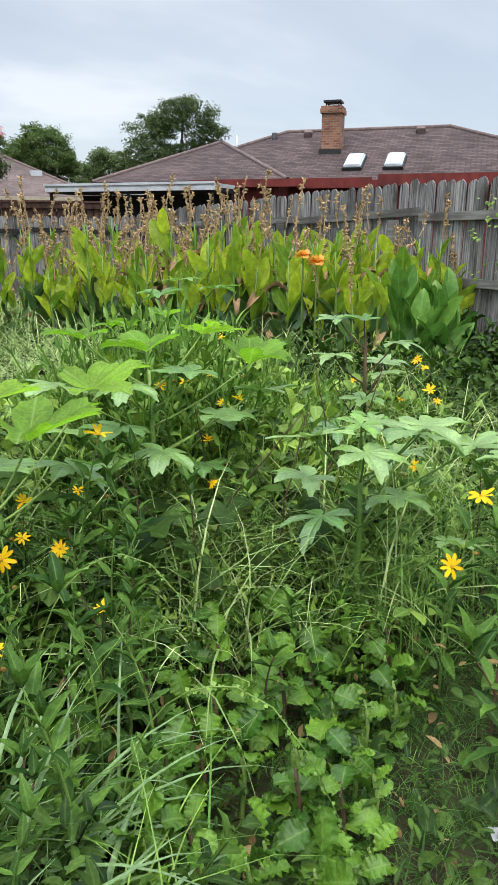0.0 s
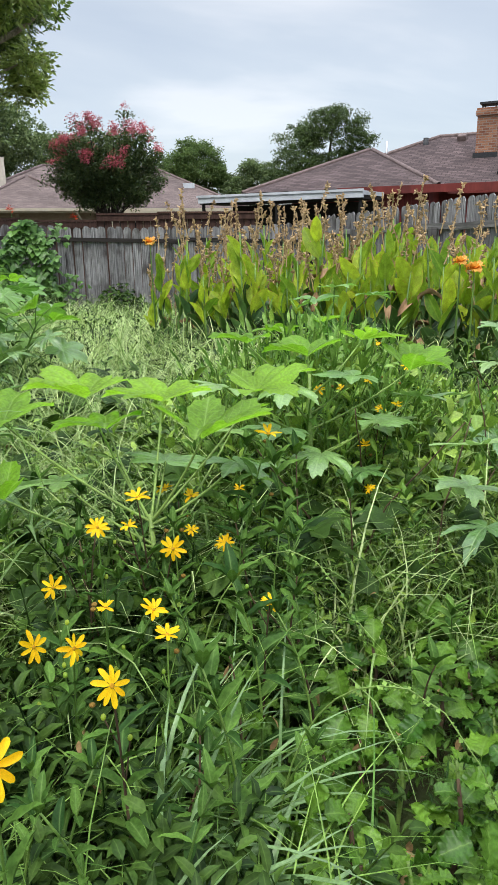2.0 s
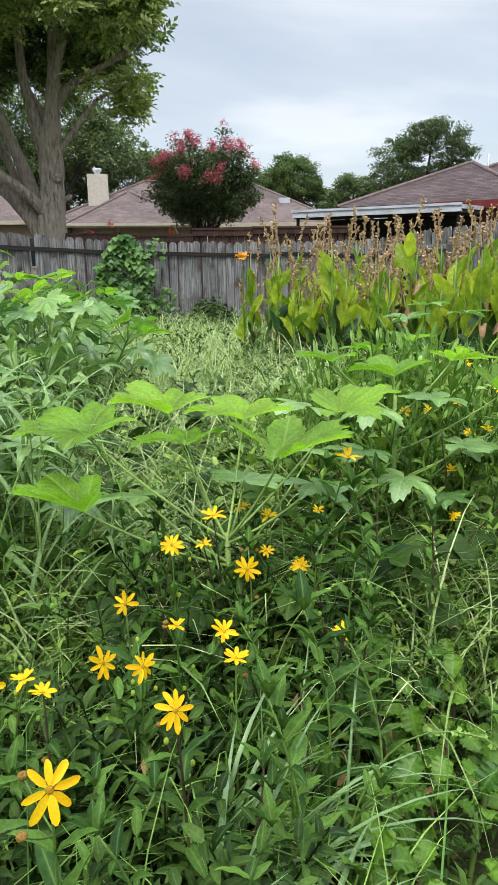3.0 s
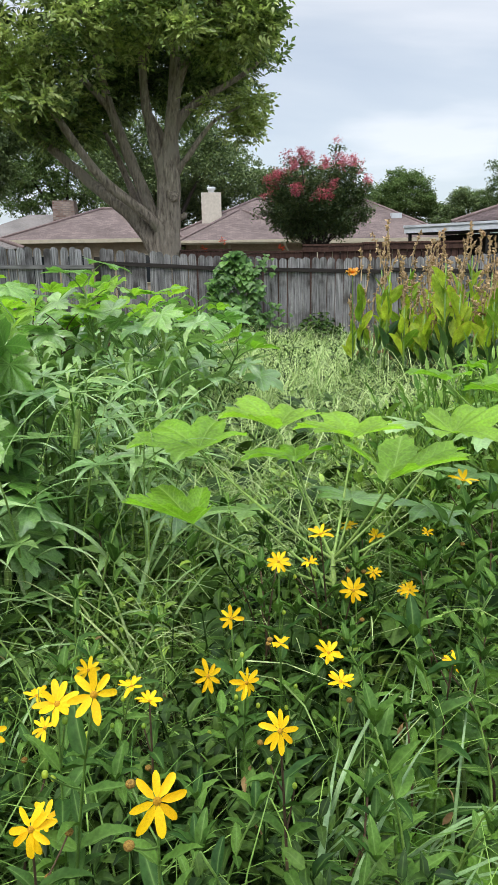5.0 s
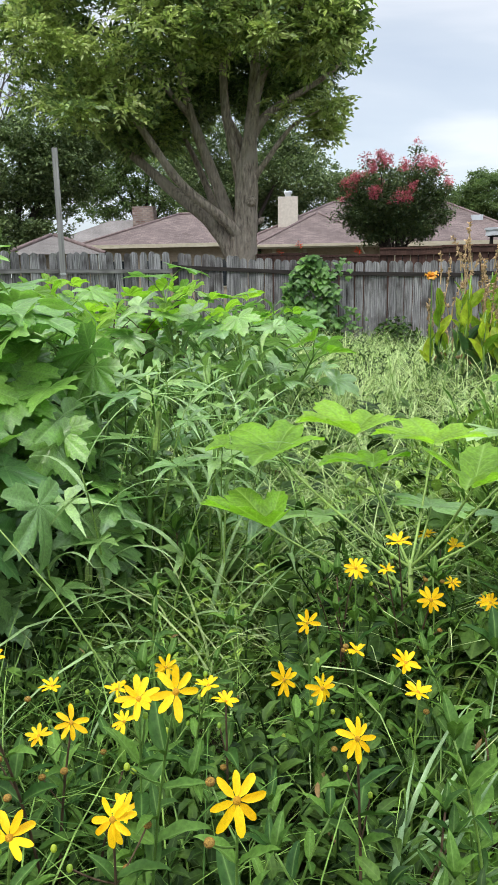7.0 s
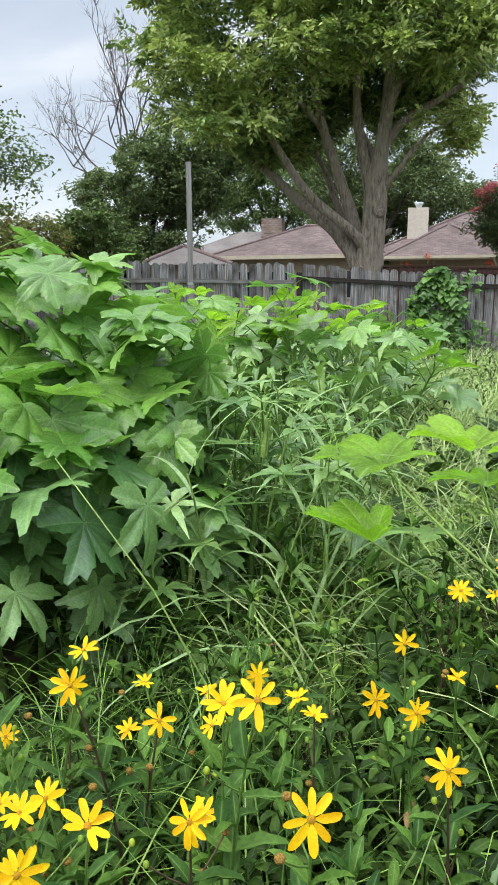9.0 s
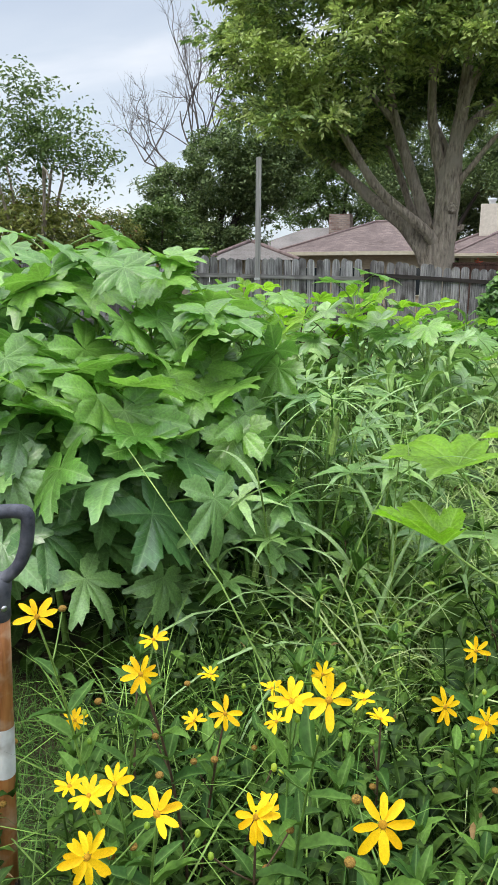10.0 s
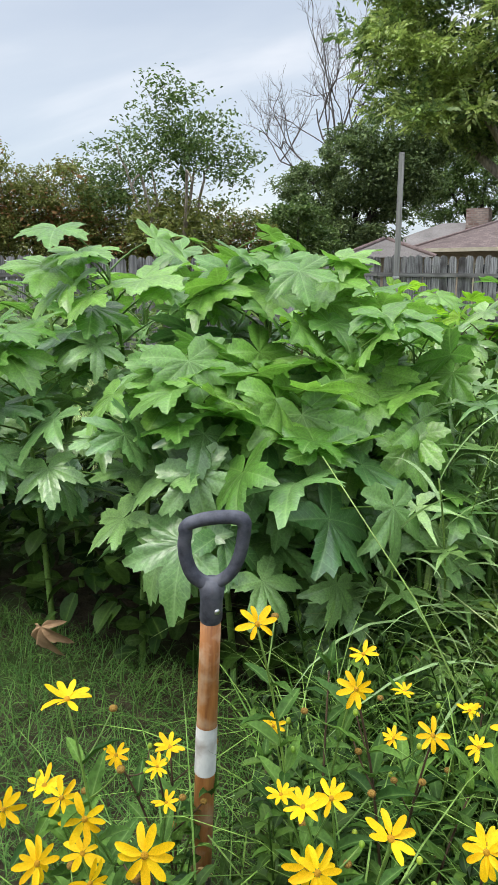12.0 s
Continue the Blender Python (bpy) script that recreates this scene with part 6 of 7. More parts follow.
DRY = dome("dry_head", 0.0075, 0.006, M["dry_disc"])
BUD = dome("bud", 0.0052, 0.007, M["bud"])


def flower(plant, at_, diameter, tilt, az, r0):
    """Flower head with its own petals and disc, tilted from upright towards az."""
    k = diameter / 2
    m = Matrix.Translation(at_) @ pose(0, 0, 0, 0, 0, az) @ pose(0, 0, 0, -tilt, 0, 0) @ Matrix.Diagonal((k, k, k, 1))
    head = put("flower_head", CALYX, plant, m)
    n = r0.choice((8, 8, 9, 9, 10))
    cup_ = 34 if tilt < 30 else 8
    for i in range(n):
        if r0.random() < 0.05:
            continue
        g = r0.uniform(0.80, 1.08)
        put("petal", r0.choice(PETAL), head, pose(0, 0, 0, 0, 0, i * 360 / n + r0.uniform(-8, 8)) @ pose(0, 0.06, 0, cup_ * r0.uniform(0.2, 1.0) + r0.uniform(-16, 10), r0.uniform(-14, 14), 0) @ Matrix.Diagonal((g, g * 0.96, g, 1)), "")
    put("disc", DISC, head, pose(0, 0, 0.02), "golden brown disc")


def daisy_leaves(plant, path, r0, start=0.16, gap=0.075, size=1.0, top_leaves=True):
    seg_ = np.r_[0, np.cumsum(np.linalg.norm(np.diff(path, axis=0), axis=1))]
    total, d, i = seg_[-1], start, 0
    while d < total - (0.02 if top_leaves else 0.09):
        at_ = Vector([float(np.interp(d, seg_, path[:, c])) for c in range(3)])
        f = d / total
        for side in (0, 180):
            az = side + 90 * (i % 2) + r0.uniform(-30, 30)
            k = size * (1.08 - 0.34 * f) * r0.uniform(0.75, 1.25)
            elev = 18 + 30 * f + r0.uniform(-22, 18)
            put("leaf", r0.choice(DLEAF), plant, Matrix.Translation(at_) @ pose(0, 0, 0, 0, 0, az) @ pose(0, 0, 0, elev, r0.uniform(-20, 20), 0) @ Matrix.Diagonal((k, k, k, 1)))
        d += gap * r0.uniform(0.8, 1.25)
        i += 1


def daisy(base, flowers, seed, buds=2):
    """Branching plant that carries flowers (x, y, z, diameter, tilt) given in the world."""
    r0 = random.Random(seed)
    z0 = float(ground_z(*base)) - 0.01
    plant = root("daisy_plant", base[0], base[1], z0, "leafy green daisy plant with bright yellow flowers", "flower", "yellow daisies")
    stems = []
    tallest = max(flowers, key=lambda q: q[2])
    for q in flowers:
        end = np.array([q[0] - base[0], q[1] - base[1], q[2] - z0])
        path = bez((0, 0, 0), (end[0] * 0.25, end[1] * 0.25 + 0.02, end[2] * 0.6), end - np.array([0, 0, 0.008]), 10)
        stems.append(tube(path, np.linspace(0.0042, 0.0019, 11), 5))
        # heads turn towards the camera's standpoint, about (-0.1, 0.15)
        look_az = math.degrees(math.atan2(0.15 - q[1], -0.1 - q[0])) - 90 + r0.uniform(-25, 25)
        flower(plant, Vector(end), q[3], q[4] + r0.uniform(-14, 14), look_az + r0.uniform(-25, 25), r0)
        daisy_leaves(plant, path, r0, 0.14 if q is tallest else end[2] * 0.55, 0.07, 1.0, False)
        for b in range(buds):
            s = r0.uniform(0.55, 0.9)
            p = np.array([np.interp(s, np.linspace(0, 1, 11), path[:, c]) for c in range(3)])
            tip = p + (r0.uniform(-0.07, 0.07), r0.uniform(-0.07, 0.07), r0.uniform(0.04, 0.1))
            stems.append(tube(bez(p, (p + tip) / 2 + (0, 0, -0.01), tip, 4), 0.0016, 4))
            dry = r0.random() < 0.38
            put("dry_head" if dry else "bud", DRY if dry else BUD, plant, Matrix.Translation(tip), "spent brown flower head" if dry else "")
    co, fs = merged(stems)
    put("stem", mesh_np("stem", co, fs, M["stem_brown"] if seed % 3 == 0 else M["stem"]), plant)
    return plant


FLOWERS = [
    # round the spade
    [(-0.99, 0.88, 0.78, 0.08, 20), (-1.06, 1.07, 0.53, 0.055, 62), (-0.97, 1.08, 0.53, 0.05, 20), (-0.99, 1.15, 0.52, 0.066, 20), (-1.13, 0.95, 0.52, 0.075, 20), (-1.08, 0.94, 0.52, 0.07, 62),
     (-0.95, 0.86, 0.59, 0.082, 62), (-1.15, 0.87, 0.52, 0.075, 62), (-1.01, 0.81, 0.52, 0.08, 62), (-0.76, 0.77, 0.68, 0.084, 62), (-0.96, 0.86, 0.52, 0.074, 20), (-0.90, 1.01, 0.53, 0.052, 20), (-0.91, 0.82, 0.52, 0.08, 62)],
    [(-0.76, 1.09, 0.87, 0.076, 55), (-0.82, 1.27, 0.55, 0.052, 62), (-0.61, 1.16, 0.756, 0.065, 62), (-0.63, 1.25, 0.77, 0.06, 12), (-0.51, 1.30, 0.614, 0.07, 50), (-0.6, 1.36, 0.54, 0.05, 20), (-0.62, 1.5, 0.56, 0.055, 20), (-0.49, 1.54, 0.53, 0.06, 20)],
    [(-0.61, 1.06, 0.616, 0.072, 60), (-0.66, 1.06, 0.58, 0.066, 20), (-0.71, 1.08, 0.57, 0.06, 20), (-0.48, 0.95, 0.683, 0.085, 20), (-0.57, 0.91, 0.62, 0.082, 62), (-0.37, 1.06, 0.62, 0.08, 62), (-0.62, 0.99, 0.54, 0.08, 62)],
    # in front of the tall bush
    [(-0.17, 0.955, 0.75, 0.088, 66), (-0.27, 1.09, 0.82, 0.084, 58), (-0.36, 1.22, 0.72, 0.08, 20), (-0.39, 1.6, 0.55, 0.058, 62), (-0.28, 1.5, 0.57, 0.06, 15), (-0.24, 1.46, 0.56, 0.057, 15), (-0.39, 1.19, 0.52, 0.066, 25), (-0.45, 1.44, 0.52, 0.058, 20)],
    [(-0.12, 1.48, 0.60, 0.07, 62), (-0.04, 1.53, 0.55, 0.074, 62), (0.01, 1.24, 0.64, 0.076, 62), (-0.07, 1.63, 0.65, 0.062, 62), (0.05, 1.8, 0.71, 0.064, 62), (0.16, 1.69, 0.52, 0.075, 22), (0.17, 1.57, 0.52, 0.068, 25), (0.05, 1.74, 0.52, 0.052, 20)],
    [(0.18, 2.0, 0.70, 0.08, 25), (0.33, 2.4, 0.57, 0.064, 20), (0.40, 2.3, 0.57, 0.066, 20), (0.15, 2.0, 0.62, 0.054, 20), (0.27, 1.98, 0.54, 0.08, 62), (0.34, 2.05, 0.56, 0.054, 20), (0.44, 1.63, 0.52, 0.05, 20), (0.42, 1.95, 0.55, 0.052, 62)],
    # among the weeds on the right
    [(0.54, 1.92, 0.87, 0.08, 18), (0.45, 2.1, 0.48, 0.058, 20), (0.47, 1.72, 0.47, 0.055, 25), (0.61, 2.45, 0.52, 0.05, 20)],
    [(1.73, 3.59, 0.82, 0.06, 30), (1.59, 2.99, 0.81, 0.065, 40), (1.09, 2.86, 0.76, 0.07, 25), (1.2, 2.87, 0.76, 0.05, 20), (1.37, 2.95, 0.76, 0.05, 20), (1.3, 2.7, 0.70, 0.05, 25), (1.35, 2.66, 0.72, 0.06, 30), (1.2, 2.63, 0.57, 0.07, 15), (1.1, 2.39, 0.48, 0.05, 40)],
    [(3.05, 3.49, 0.60, 0.075, 60), (3.01, 3.37, 0.57, 0.06, 40), (2.8, 3.09, 0.51, 0.085, 25), (2.58, 3.51, 0.51, 0.05, 20), (2.59, 3.09, 0.48, 0.055, 20), (2.69, 2.91, 0.50, 0.055, 30), (1.92, 2.21, 0.47, 0.05, 60), (1.5, 1.47, 0.67, 0.085, 20), (1.36, 1.42, 0.505, 0.078, 62)],
]
seed_n = 2000
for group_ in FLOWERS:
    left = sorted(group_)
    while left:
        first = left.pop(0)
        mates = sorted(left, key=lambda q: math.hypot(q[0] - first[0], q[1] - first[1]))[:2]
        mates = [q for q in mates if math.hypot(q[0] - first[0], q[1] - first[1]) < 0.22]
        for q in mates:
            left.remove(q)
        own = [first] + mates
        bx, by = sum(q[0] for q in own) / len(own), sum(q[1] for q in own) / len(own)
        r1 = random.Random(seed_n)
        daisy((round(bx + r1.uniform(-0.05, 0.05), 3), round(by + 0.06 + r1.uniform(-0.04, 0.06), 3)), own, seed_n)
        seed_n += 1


def leafy(x, y, h, seed, size=1.0, label="leafy upright weed with paired pointed leaves", group="leafy weeds"):
    """Upright plant of paired leaves with a fresh tip, and no flower."""
    r0 = random.Random(seed)
    z0 = float(ground_z(x, y)) - 0.01
    plant = root("leafy_weed", x, y, z0, label, "weed", group)
    path = bez((0, 0, 0), (r0.uniform(-0.05, 0.05), r0.uniform(-0.05, 0.05), h * 0.6), (r0.uniform(-0.1, 0.1), r0.uniform(-0.1, 0.1), h), 8)
    co, fs = tube(path, np.linspace(0.0045, 0.002, 9), 5)
    put("stem", mesh_np("stem", co, fs, M["stem_brown"] if r0.random() < 0.35 else M["stem"]), plant)
    daisy_leaves(plant, path, r0, 0.1, 0.062, 0.84 * size)
    for q in range(4):
        k = 0.84 * size * r0.uniform(0.7, 1.0)
        put("leaf", r0.choice(DLEAF), plant, Matrix.Translation(path[-1]) @ pose(0, 0, 0, 0, 0, q * 90 + r0.uniform(-20, 20)) @ pose(0, 0, 0, 62 + r0.uniform(-12, 12), 0, 0) @ Matrix.Diagonal((k, k, k, 1)))


r1 = random.Random(5)
done = 0
while done < 52:
    x, y = r1.uniform(-1.0, 0.62), r1.uniform(0.78, 2.4)
    if (x < -0.05 and y > 1.85) or y < 1.0 + 0.25 * (x > 0.3) - 0.12 or (x < -0.72 and y > 1.4) or (x > 0.25 and y < 1.35) or (x < -0.75 and y < 0.95):
        continue
    leafy(x, y, r1.uniform(0.36, 0.58) + 0.08 * (y > 1.7), 2500 + done, 0.88)
    done += 1
# taller ones by the weeds on the right, and big leaves close by
for k, (x, y, h, s) in enumerate(((0.38, 1.55, 0.66, 1.25), (0.62, 1.95, 0.78, 1.2), (0.75, 2.15, 0.70, 1.15), (0.28, 1.3, 0.6, 1.2), (0.9, 2.1, 0.62, 1.1), (0.52, 2.35, 0.72, 1.1), (1.3, 1.12, 0.42, 1.5), (1.62, 1.35, 0.55, 1.35),
                                  (1.75, 1.6, 0.6, 1.3), (1.45, 1.3, 0.4, 1.2), (0.85, 1.55, 0.34, 1.2), (1.8, 1.25, 0.5, 1.2), (1.05, 1.75, 0.36, 1.1), (-0.3, 0.9, 0.48, 1.2), (1.25, 2.2, 0.5, 1.0), (2.0, 1.95, 0.5, 1.1))):
    leafy(x, y, h, 2700 + k, s, "tall leafy daisy plant not yet in flower")

# tall narrow-leaved weeds between the okra bush and the lime leaves
r1 = random.Random(61)
for k in range(7):
    leafy(r1.uniform(-0.75, 0.05), r1.uniform(2.2, 3.0), r1.uniform(0.4, 0.62), 2800 + k, 1.4, "tall weed with long narrow drooping leaves", "tall weeds")

# ---------------------------------------------------------------- mustard greens


def crinkled(seed):
    r0 = np.random.default_rng(seed)
    n, cols = 7, 2
    wid = r0.uniform(0.085, 0.12)

    def spoon(s):
        return np.maximum(0.10 + 0.08 * (np.sin(s * 40) > 0.3) * (s < 0.3), np.clip(np.sin(np.pi * np.clip((s - 0.18) / 0.83, 0, 1) ** 1.15), 0.0, 1) ** 0.62 * (s > 0.18)) * (1 - 0.9 * (s > 0.995)) * (1 + 0.05 * np.sin(s * 44 + seed) + 0.05 * np.sin(s * 17 + 2 * seed))

    c1, f1, a1 = strip(0.135, wid * 0.86, spoon, 22, 0.3, r0.uniform(0.4, 1.3), 0.05, 3)
    rim = a1["edge"]
    c1[:, 2] += 0.009 * rim * np.sin(c1[:, 1] * 330 + seed + 3 * np.sign(c1[:, 0]))
    c1[:, 2] += 0.0045 * np.sin(c1[:, 1] * 230 + seed) * np.cos(c1[:, 0] * 210 + seed * 2)
    return mesh_np("leaf", c1, f1, M["mustard"], True, a1)


MUST = [crinkled(s) for s in range(5)]
r1 = random.Random(15)
spots_m = []
while len(spots_m) < 92:
    x, y = r1.uniform(0.22, 1.42), r1.uniform(0.92, 2.3)
    inside = ((x - 0.62) / 0.38) ** 2 + ((y - 1.42) / 0.66) ** 2 < 1 or (((x - 1.1) / 0.35) ** 2 + ((y - 1.75) / 0.4) ** 2 < 1 and r1.random() < 0.5)
    if inside and all(math.hypot(x - a, y - b) > 0.065 for a, b in spots_m):
        spots_m.append((x, y))
for k, (x, y) in enumerate(spots_m):
    r0 = random.Random(2900 + k)
    pl_ = root("mustard_plant", x, y, -0.02, "low mustard plant with crinkled light green leaves", "plant", "mustard greens")
    hh = r0.uniform(0.06, 0.26)
    co, fs = tube([(0, 0, 0), (0.01, 0, hh * 0.6), (0, 0.01, hh)], [0.007, 0.006, 0.004], 6)
    put("stem", mesh_np("stem", co, fs, M["stem_brown"] if k % 3 == 0 else M["stem_pale"]), pl_)
    for i in range(6):
        kk = r0.uniform(0.42, 0.82) * (1.0 if k % 5 else 1.25)
        put("leaf", r0.choice(MUST), pl_, Matrix.Translation((0, 0, hh * (0.3 + 0.7 * i / 5))) @ pose(0, 0, 0, 0, 0, i * 137.5 + k * 40) @ pose(0, 0, 0, 15 + 48 * i / 5 + r0.uniform(-20, 20), r0.uniform(-35, 35), 0) @ Matrix.Diagonal((kk, kk, kk, 1)))

# ---------------------------------------------------------------- spade
sp = root("garden_spade", -0.972, 1.207, 0, "garden spade with black grip stuck in the ground", "spade")
tilt_m = pose(0, 0, 0, 4.5, 3.2, 28)


def smooth_loop(points, radius, sides=12, closed=True, flat=1.0):
    p = np.array(points, float)
    for _ in range(3):
        q = np.roll(p, -1, axis=0)
        p = np.stack([0.75 * p + 0.25 * q, 0.25 * p + 0.75 * q], 1).reshape(-1, 3)
    n = len(p)
    d = np.roll(p, -1, 0) - np.roll(p, 1, 0)
    d /= np.linalg.norm(d, axis=1)[:, None]
    side = np.array([0.0, 1.0, 0.0])
    a = np.cross(d, side)
    t = np.linspace(0, 2 * np.pi, sides, endpoint=False)
    co = p[:, None] + radius * (np.cos(t)[None, :, None] * a[:, None] + flat * np.sin(t)[None, :, None] * side)
    i = np.arange(n * sides).reshape(n, sides)
    j, u, w = np.roll(i, -1, 1), np.roll(i, -1, 0), np.roll(np.roll(i, -1, 0), -1, 1)
    return co.reshape(-1, 3), [np.stack([i, j, w, u], -1).reshape(-1, 4)]


GZ0 = 0.86
ring = smooth_loop([(-0.050, 0, GZ0 + 0.132), (-0.054, 0, GZ0 + 0.150), (-0.02, 0, GZ0 + 0.158), (0.02, 0, GZ0 + 0.158), (0.054, 0, GZ0 + 0.150), (0.054, 0, GZ0 + 0.122), (0.049, 0, GZ0 + 0.078), (0.034, 0, GZ0 + 0.042), (0, 0, GZ0 + 0.022), (-0.034, 0, GZ0 + 0.042), (-0.049, 0, GZ0 + 0.078), (-0.054, 0, GZ0 + 0.115)], 0.0125, 12, True, 1.15)
ring = (ring[0] + np.stack([0 * ring[0][:, 0], 0 * ring[0][:, 0], 0.17 * ring[0][:, 0]], -1), ring[1])
sock = tube([(0, 0, GZ0 - 0.052), (0, 0, GZ0 - 0.045), (0, 0, GZ0 - 0.01), (0, 0, GZ0 + 0.02), (0, 0, GZ0 + 0.036)], [0.019, 0.0215, 0.021, 0.024, 0.016], 16)
co, fs = merged([ring, sock])
put("grip", mesh_np("grip", co, fs, M["grip"]), sp, tilt_m, "scuffed black plastic D-shaped grip")
co, fs = tube([(0, -0.02, GZ0 - 0.022), (0, -0.0235, GZ0 - 0.022)], [0.006, 0.005], 10)
put("rivet", mesh_np("rivet", co, fs, M["steel"]), sp, tilt_m @ pose(0, 0, 0, 0, 0, 35), "small steel rivet")
co, fs = tube([(0, 0, 0.1), (0, 0, 0.4), (0, 0, 0.7), (0, 0, GZ0 - 0.04)], [0.0215, 0.0205, 0.020, 0.0192], 16)
put("shaft", mesh_np("shaft", co, fs, M["shaft"]), sp, tilt_m, "stained varnished wooden shaft")
co, fs = tube([(0, 0, GZ0 - 0.395), (0, 0, GZ0 - 0.282)], [0.0216, 0.0213], 20, False)
put("label_sleeve", mesh_np("label_sleeve", co, fs, M["label"]), sp, tilt_m, "worn white paper label")
co, fs = tube([(0, 0, -0.05), (0, 0, 0.16), (0, 0, 0.2)], [0.03, 0.024, 0.021], 14)
put("socket", mesh_np("socket", co, fs, M["rust"]), sp, tilt_m, "dark steel socket")
put("blade", bm_mesh("blade", box_bm(0.19, 0.006, 0.24, 0.002), M["rust"]), sp, tilt_m @ pose(0, 0.01, -0.08), "steel blade sunk in soil")

# ---------------------------------------------------------------- grasses and weeds nobody could count
BLADE = strip(1.0, 1.0, blade_shape, 5, 0.0, 1.5, 0, 1)
BLADE_LOW = strip(1.0, 1.0, blade_shape, 2, 0.0, 1.5, 0, 1)
OVAL = strip(1.0, 0.62, oval, 4, 0.3, 0.5, 0.03, 1)
LANCE = strip(1.0, 0.32, lance, 4, 0.35, 0.6, 0.02, 1)
HEART = lobed(1.0, [(-70, 0.75), (0, 1.0), (70, 0.75)], 0.14, 0.02, 0.1, 0.3, 0.03, 4, 3)


def blades(name, n, region, length, width, mat, seed, label, category, bend=BLADE, pitch=(1.25, 0.22), parent=None, z=0.0):
    """Grass blades rooted over a region (a function that draws points)."""
    r0 = np.random.default_rng(seed)
    xy = region(r0, n)
    n = len(xy)
    place = np.c_[xy, ground_z(xy[:, 0], xy[:, 1]) + z]
    ln_ = r0.uniform(*length, n)
    wd = r0.uniform(*width, n)
    me = scatter(name, bend, place, turn(r0.uniform(0, 6.283, n), r0.normal(*pitch, n), r0.normal(0, 0.3, n)), np.stack([wd, ln_, ln_], -1), mat)
    ob = put(name, me, parent)
    return tagged(ob, label, category, "", "stuff") if parent is None else ob


def leaves(name, n, region, height, size, template, mat, seed, label, bias=0.6, category="weeds", droop=0.0):
    """Leaves at all heights under a canopy height(x, y), densest near its top."""
    r0 = np.random.default_rng(seed)
    xy = region(r0, n)
    n = len(xy)
    top = height(xy[:, 0], xy[:, 1])
    f = 1 - r0.random(n) ** (1 / bias) * 0.9
    place = np.c_[xy, ground_z(xy[:, 0], xy[:, 1]) + top * f * r0.uniform(0.8, 1.12, n)]
    sz = r0.uniform(*size, n)
    me = scatter(name, template, place, turn(r0.uniform(0, 6.283, n), r0.normal(0.15 - droop, 0.45, n), r0.normal(0, 0.4, n)), sz, mat)
    return tagged(new(name, me), label, category, "", "stuff")


def rect(x0, x1, y0, y1, hole=None):
    def draw(r0, n):
        p = np.c_[r0.uniform(x0, x1, n), r0.uniform(y0, y1, n)]
        return p if hole is None else p[~hole(p[:, 0], p[:, 1])]

    return draw


def clumped(x0, x1, y0, y1, k, spread, hole=None):
    def draw(r0, n):
        c = np.c_[r0.uniform(x0, x1, k), r0.uniform(y0, y1, k)]
        p = c[r0.integers(0, k, n)] + r0.normal(0, spread, (n, 2))
        return p if hole is None else p[~hole(p[:, 0], p[:, 1])]

    return draw


def in_mustard(x, y):
    return (((x - 0.75) / 0.5) ** 2 + ((y - 1.4) / 0.65) ** 2 < 1) | ((x > 0.9) & (y < 1.5)) | (np.hypot(x + 0.05, y - 0.15) < 0.75)


def mound(x, y):
    return 0.33 + 0.46 * np.exp(-(((x - 1.4) / 0.65) ** 2 + ((y - 3.4) / 0.8) ** 2)) + 0.12 * np.clip((y - 2.0) / 2.5, 0, 1) + 0.10 * np.sin(x * 4 + 1) * np.sin(y * 3.3) + 0.06 * np.sin(x * 11 + 2) * np.sin(y * 9)


def front_h(x, y):
    return 0.32 + 0.12 * np.clip(y - 1.0, 0, 1.3) + 0.08 * np.sin(x * 7) * np.sin(y * 6 + 1)


def right_far(x, y):
    return 0.34 + 0.16 * np.clip((y - 2) / 2, 0, 1) + 0.1 * np.sin(x * 3.1) * np.sin(y * 2.7 + 2)


def sprig(n, length, width, shape, droop, seed):
    """Upright shoot one high: a thin stem with leaves in turn up to its tip."""
    r0 = np.random.default_rng(seed)
    co, fs, vein, base = [], [], [], 0
    stem_ = bez((0, 0, 0), (0.05, 0, 0.5), (0.12, 0.05, 0.97), 4)
    tco, tfs = tube(stem_, np.linspace(0.012, 0.005, 5), 3, False)
    co.append(tco)
    fs.append(tfs[0])
    vein.append(np.zeros(len(tco)))
    base = len(tco)
    for k in range(n):
        s = 0.22 + 0.76 * k / (n - 1)
        p = np.array([np.interp(s, np.linspace(0, 1, 5), stem_[:, c]) for c in range(3)])
        c1, f1, a1 = strip(length * r0.uniform(0.7, 1.15) * (1.1 - 0.4 * s), width, shape, 3, 0.4, droop * r0.uniform(0.5, 1.5), 0.0, 1)
        rot = turn(k * 2.3 + r0.normal(0, 0.3), 0.35 + 0.5 * s + r0.normal(0, 0.2), r0.normal(0, 0.3))[0]
        co.append(c1 @ rot.T + p)
        fs.append(f1 + base)
        vein.append(a1["vein"])
        base += len(c1)
    return np.concatenate(co), np.concatenate(fs), {"vein": np.concatenate(vein)}


SPRIG_NARROW = sprig(17, 0.23, 0.058, lance, 0.8, 1)
SPRIG_LONG = sprig(15, 0.36, 0.062, lance, 1.5, 5)
SPRIG_BROAD = sprig(12, 0.21, 0.11, oval, 0.6, 2)
SPRIG_FINE = sprig(15, 0.16, 0.035, lance, 0.4, 3)


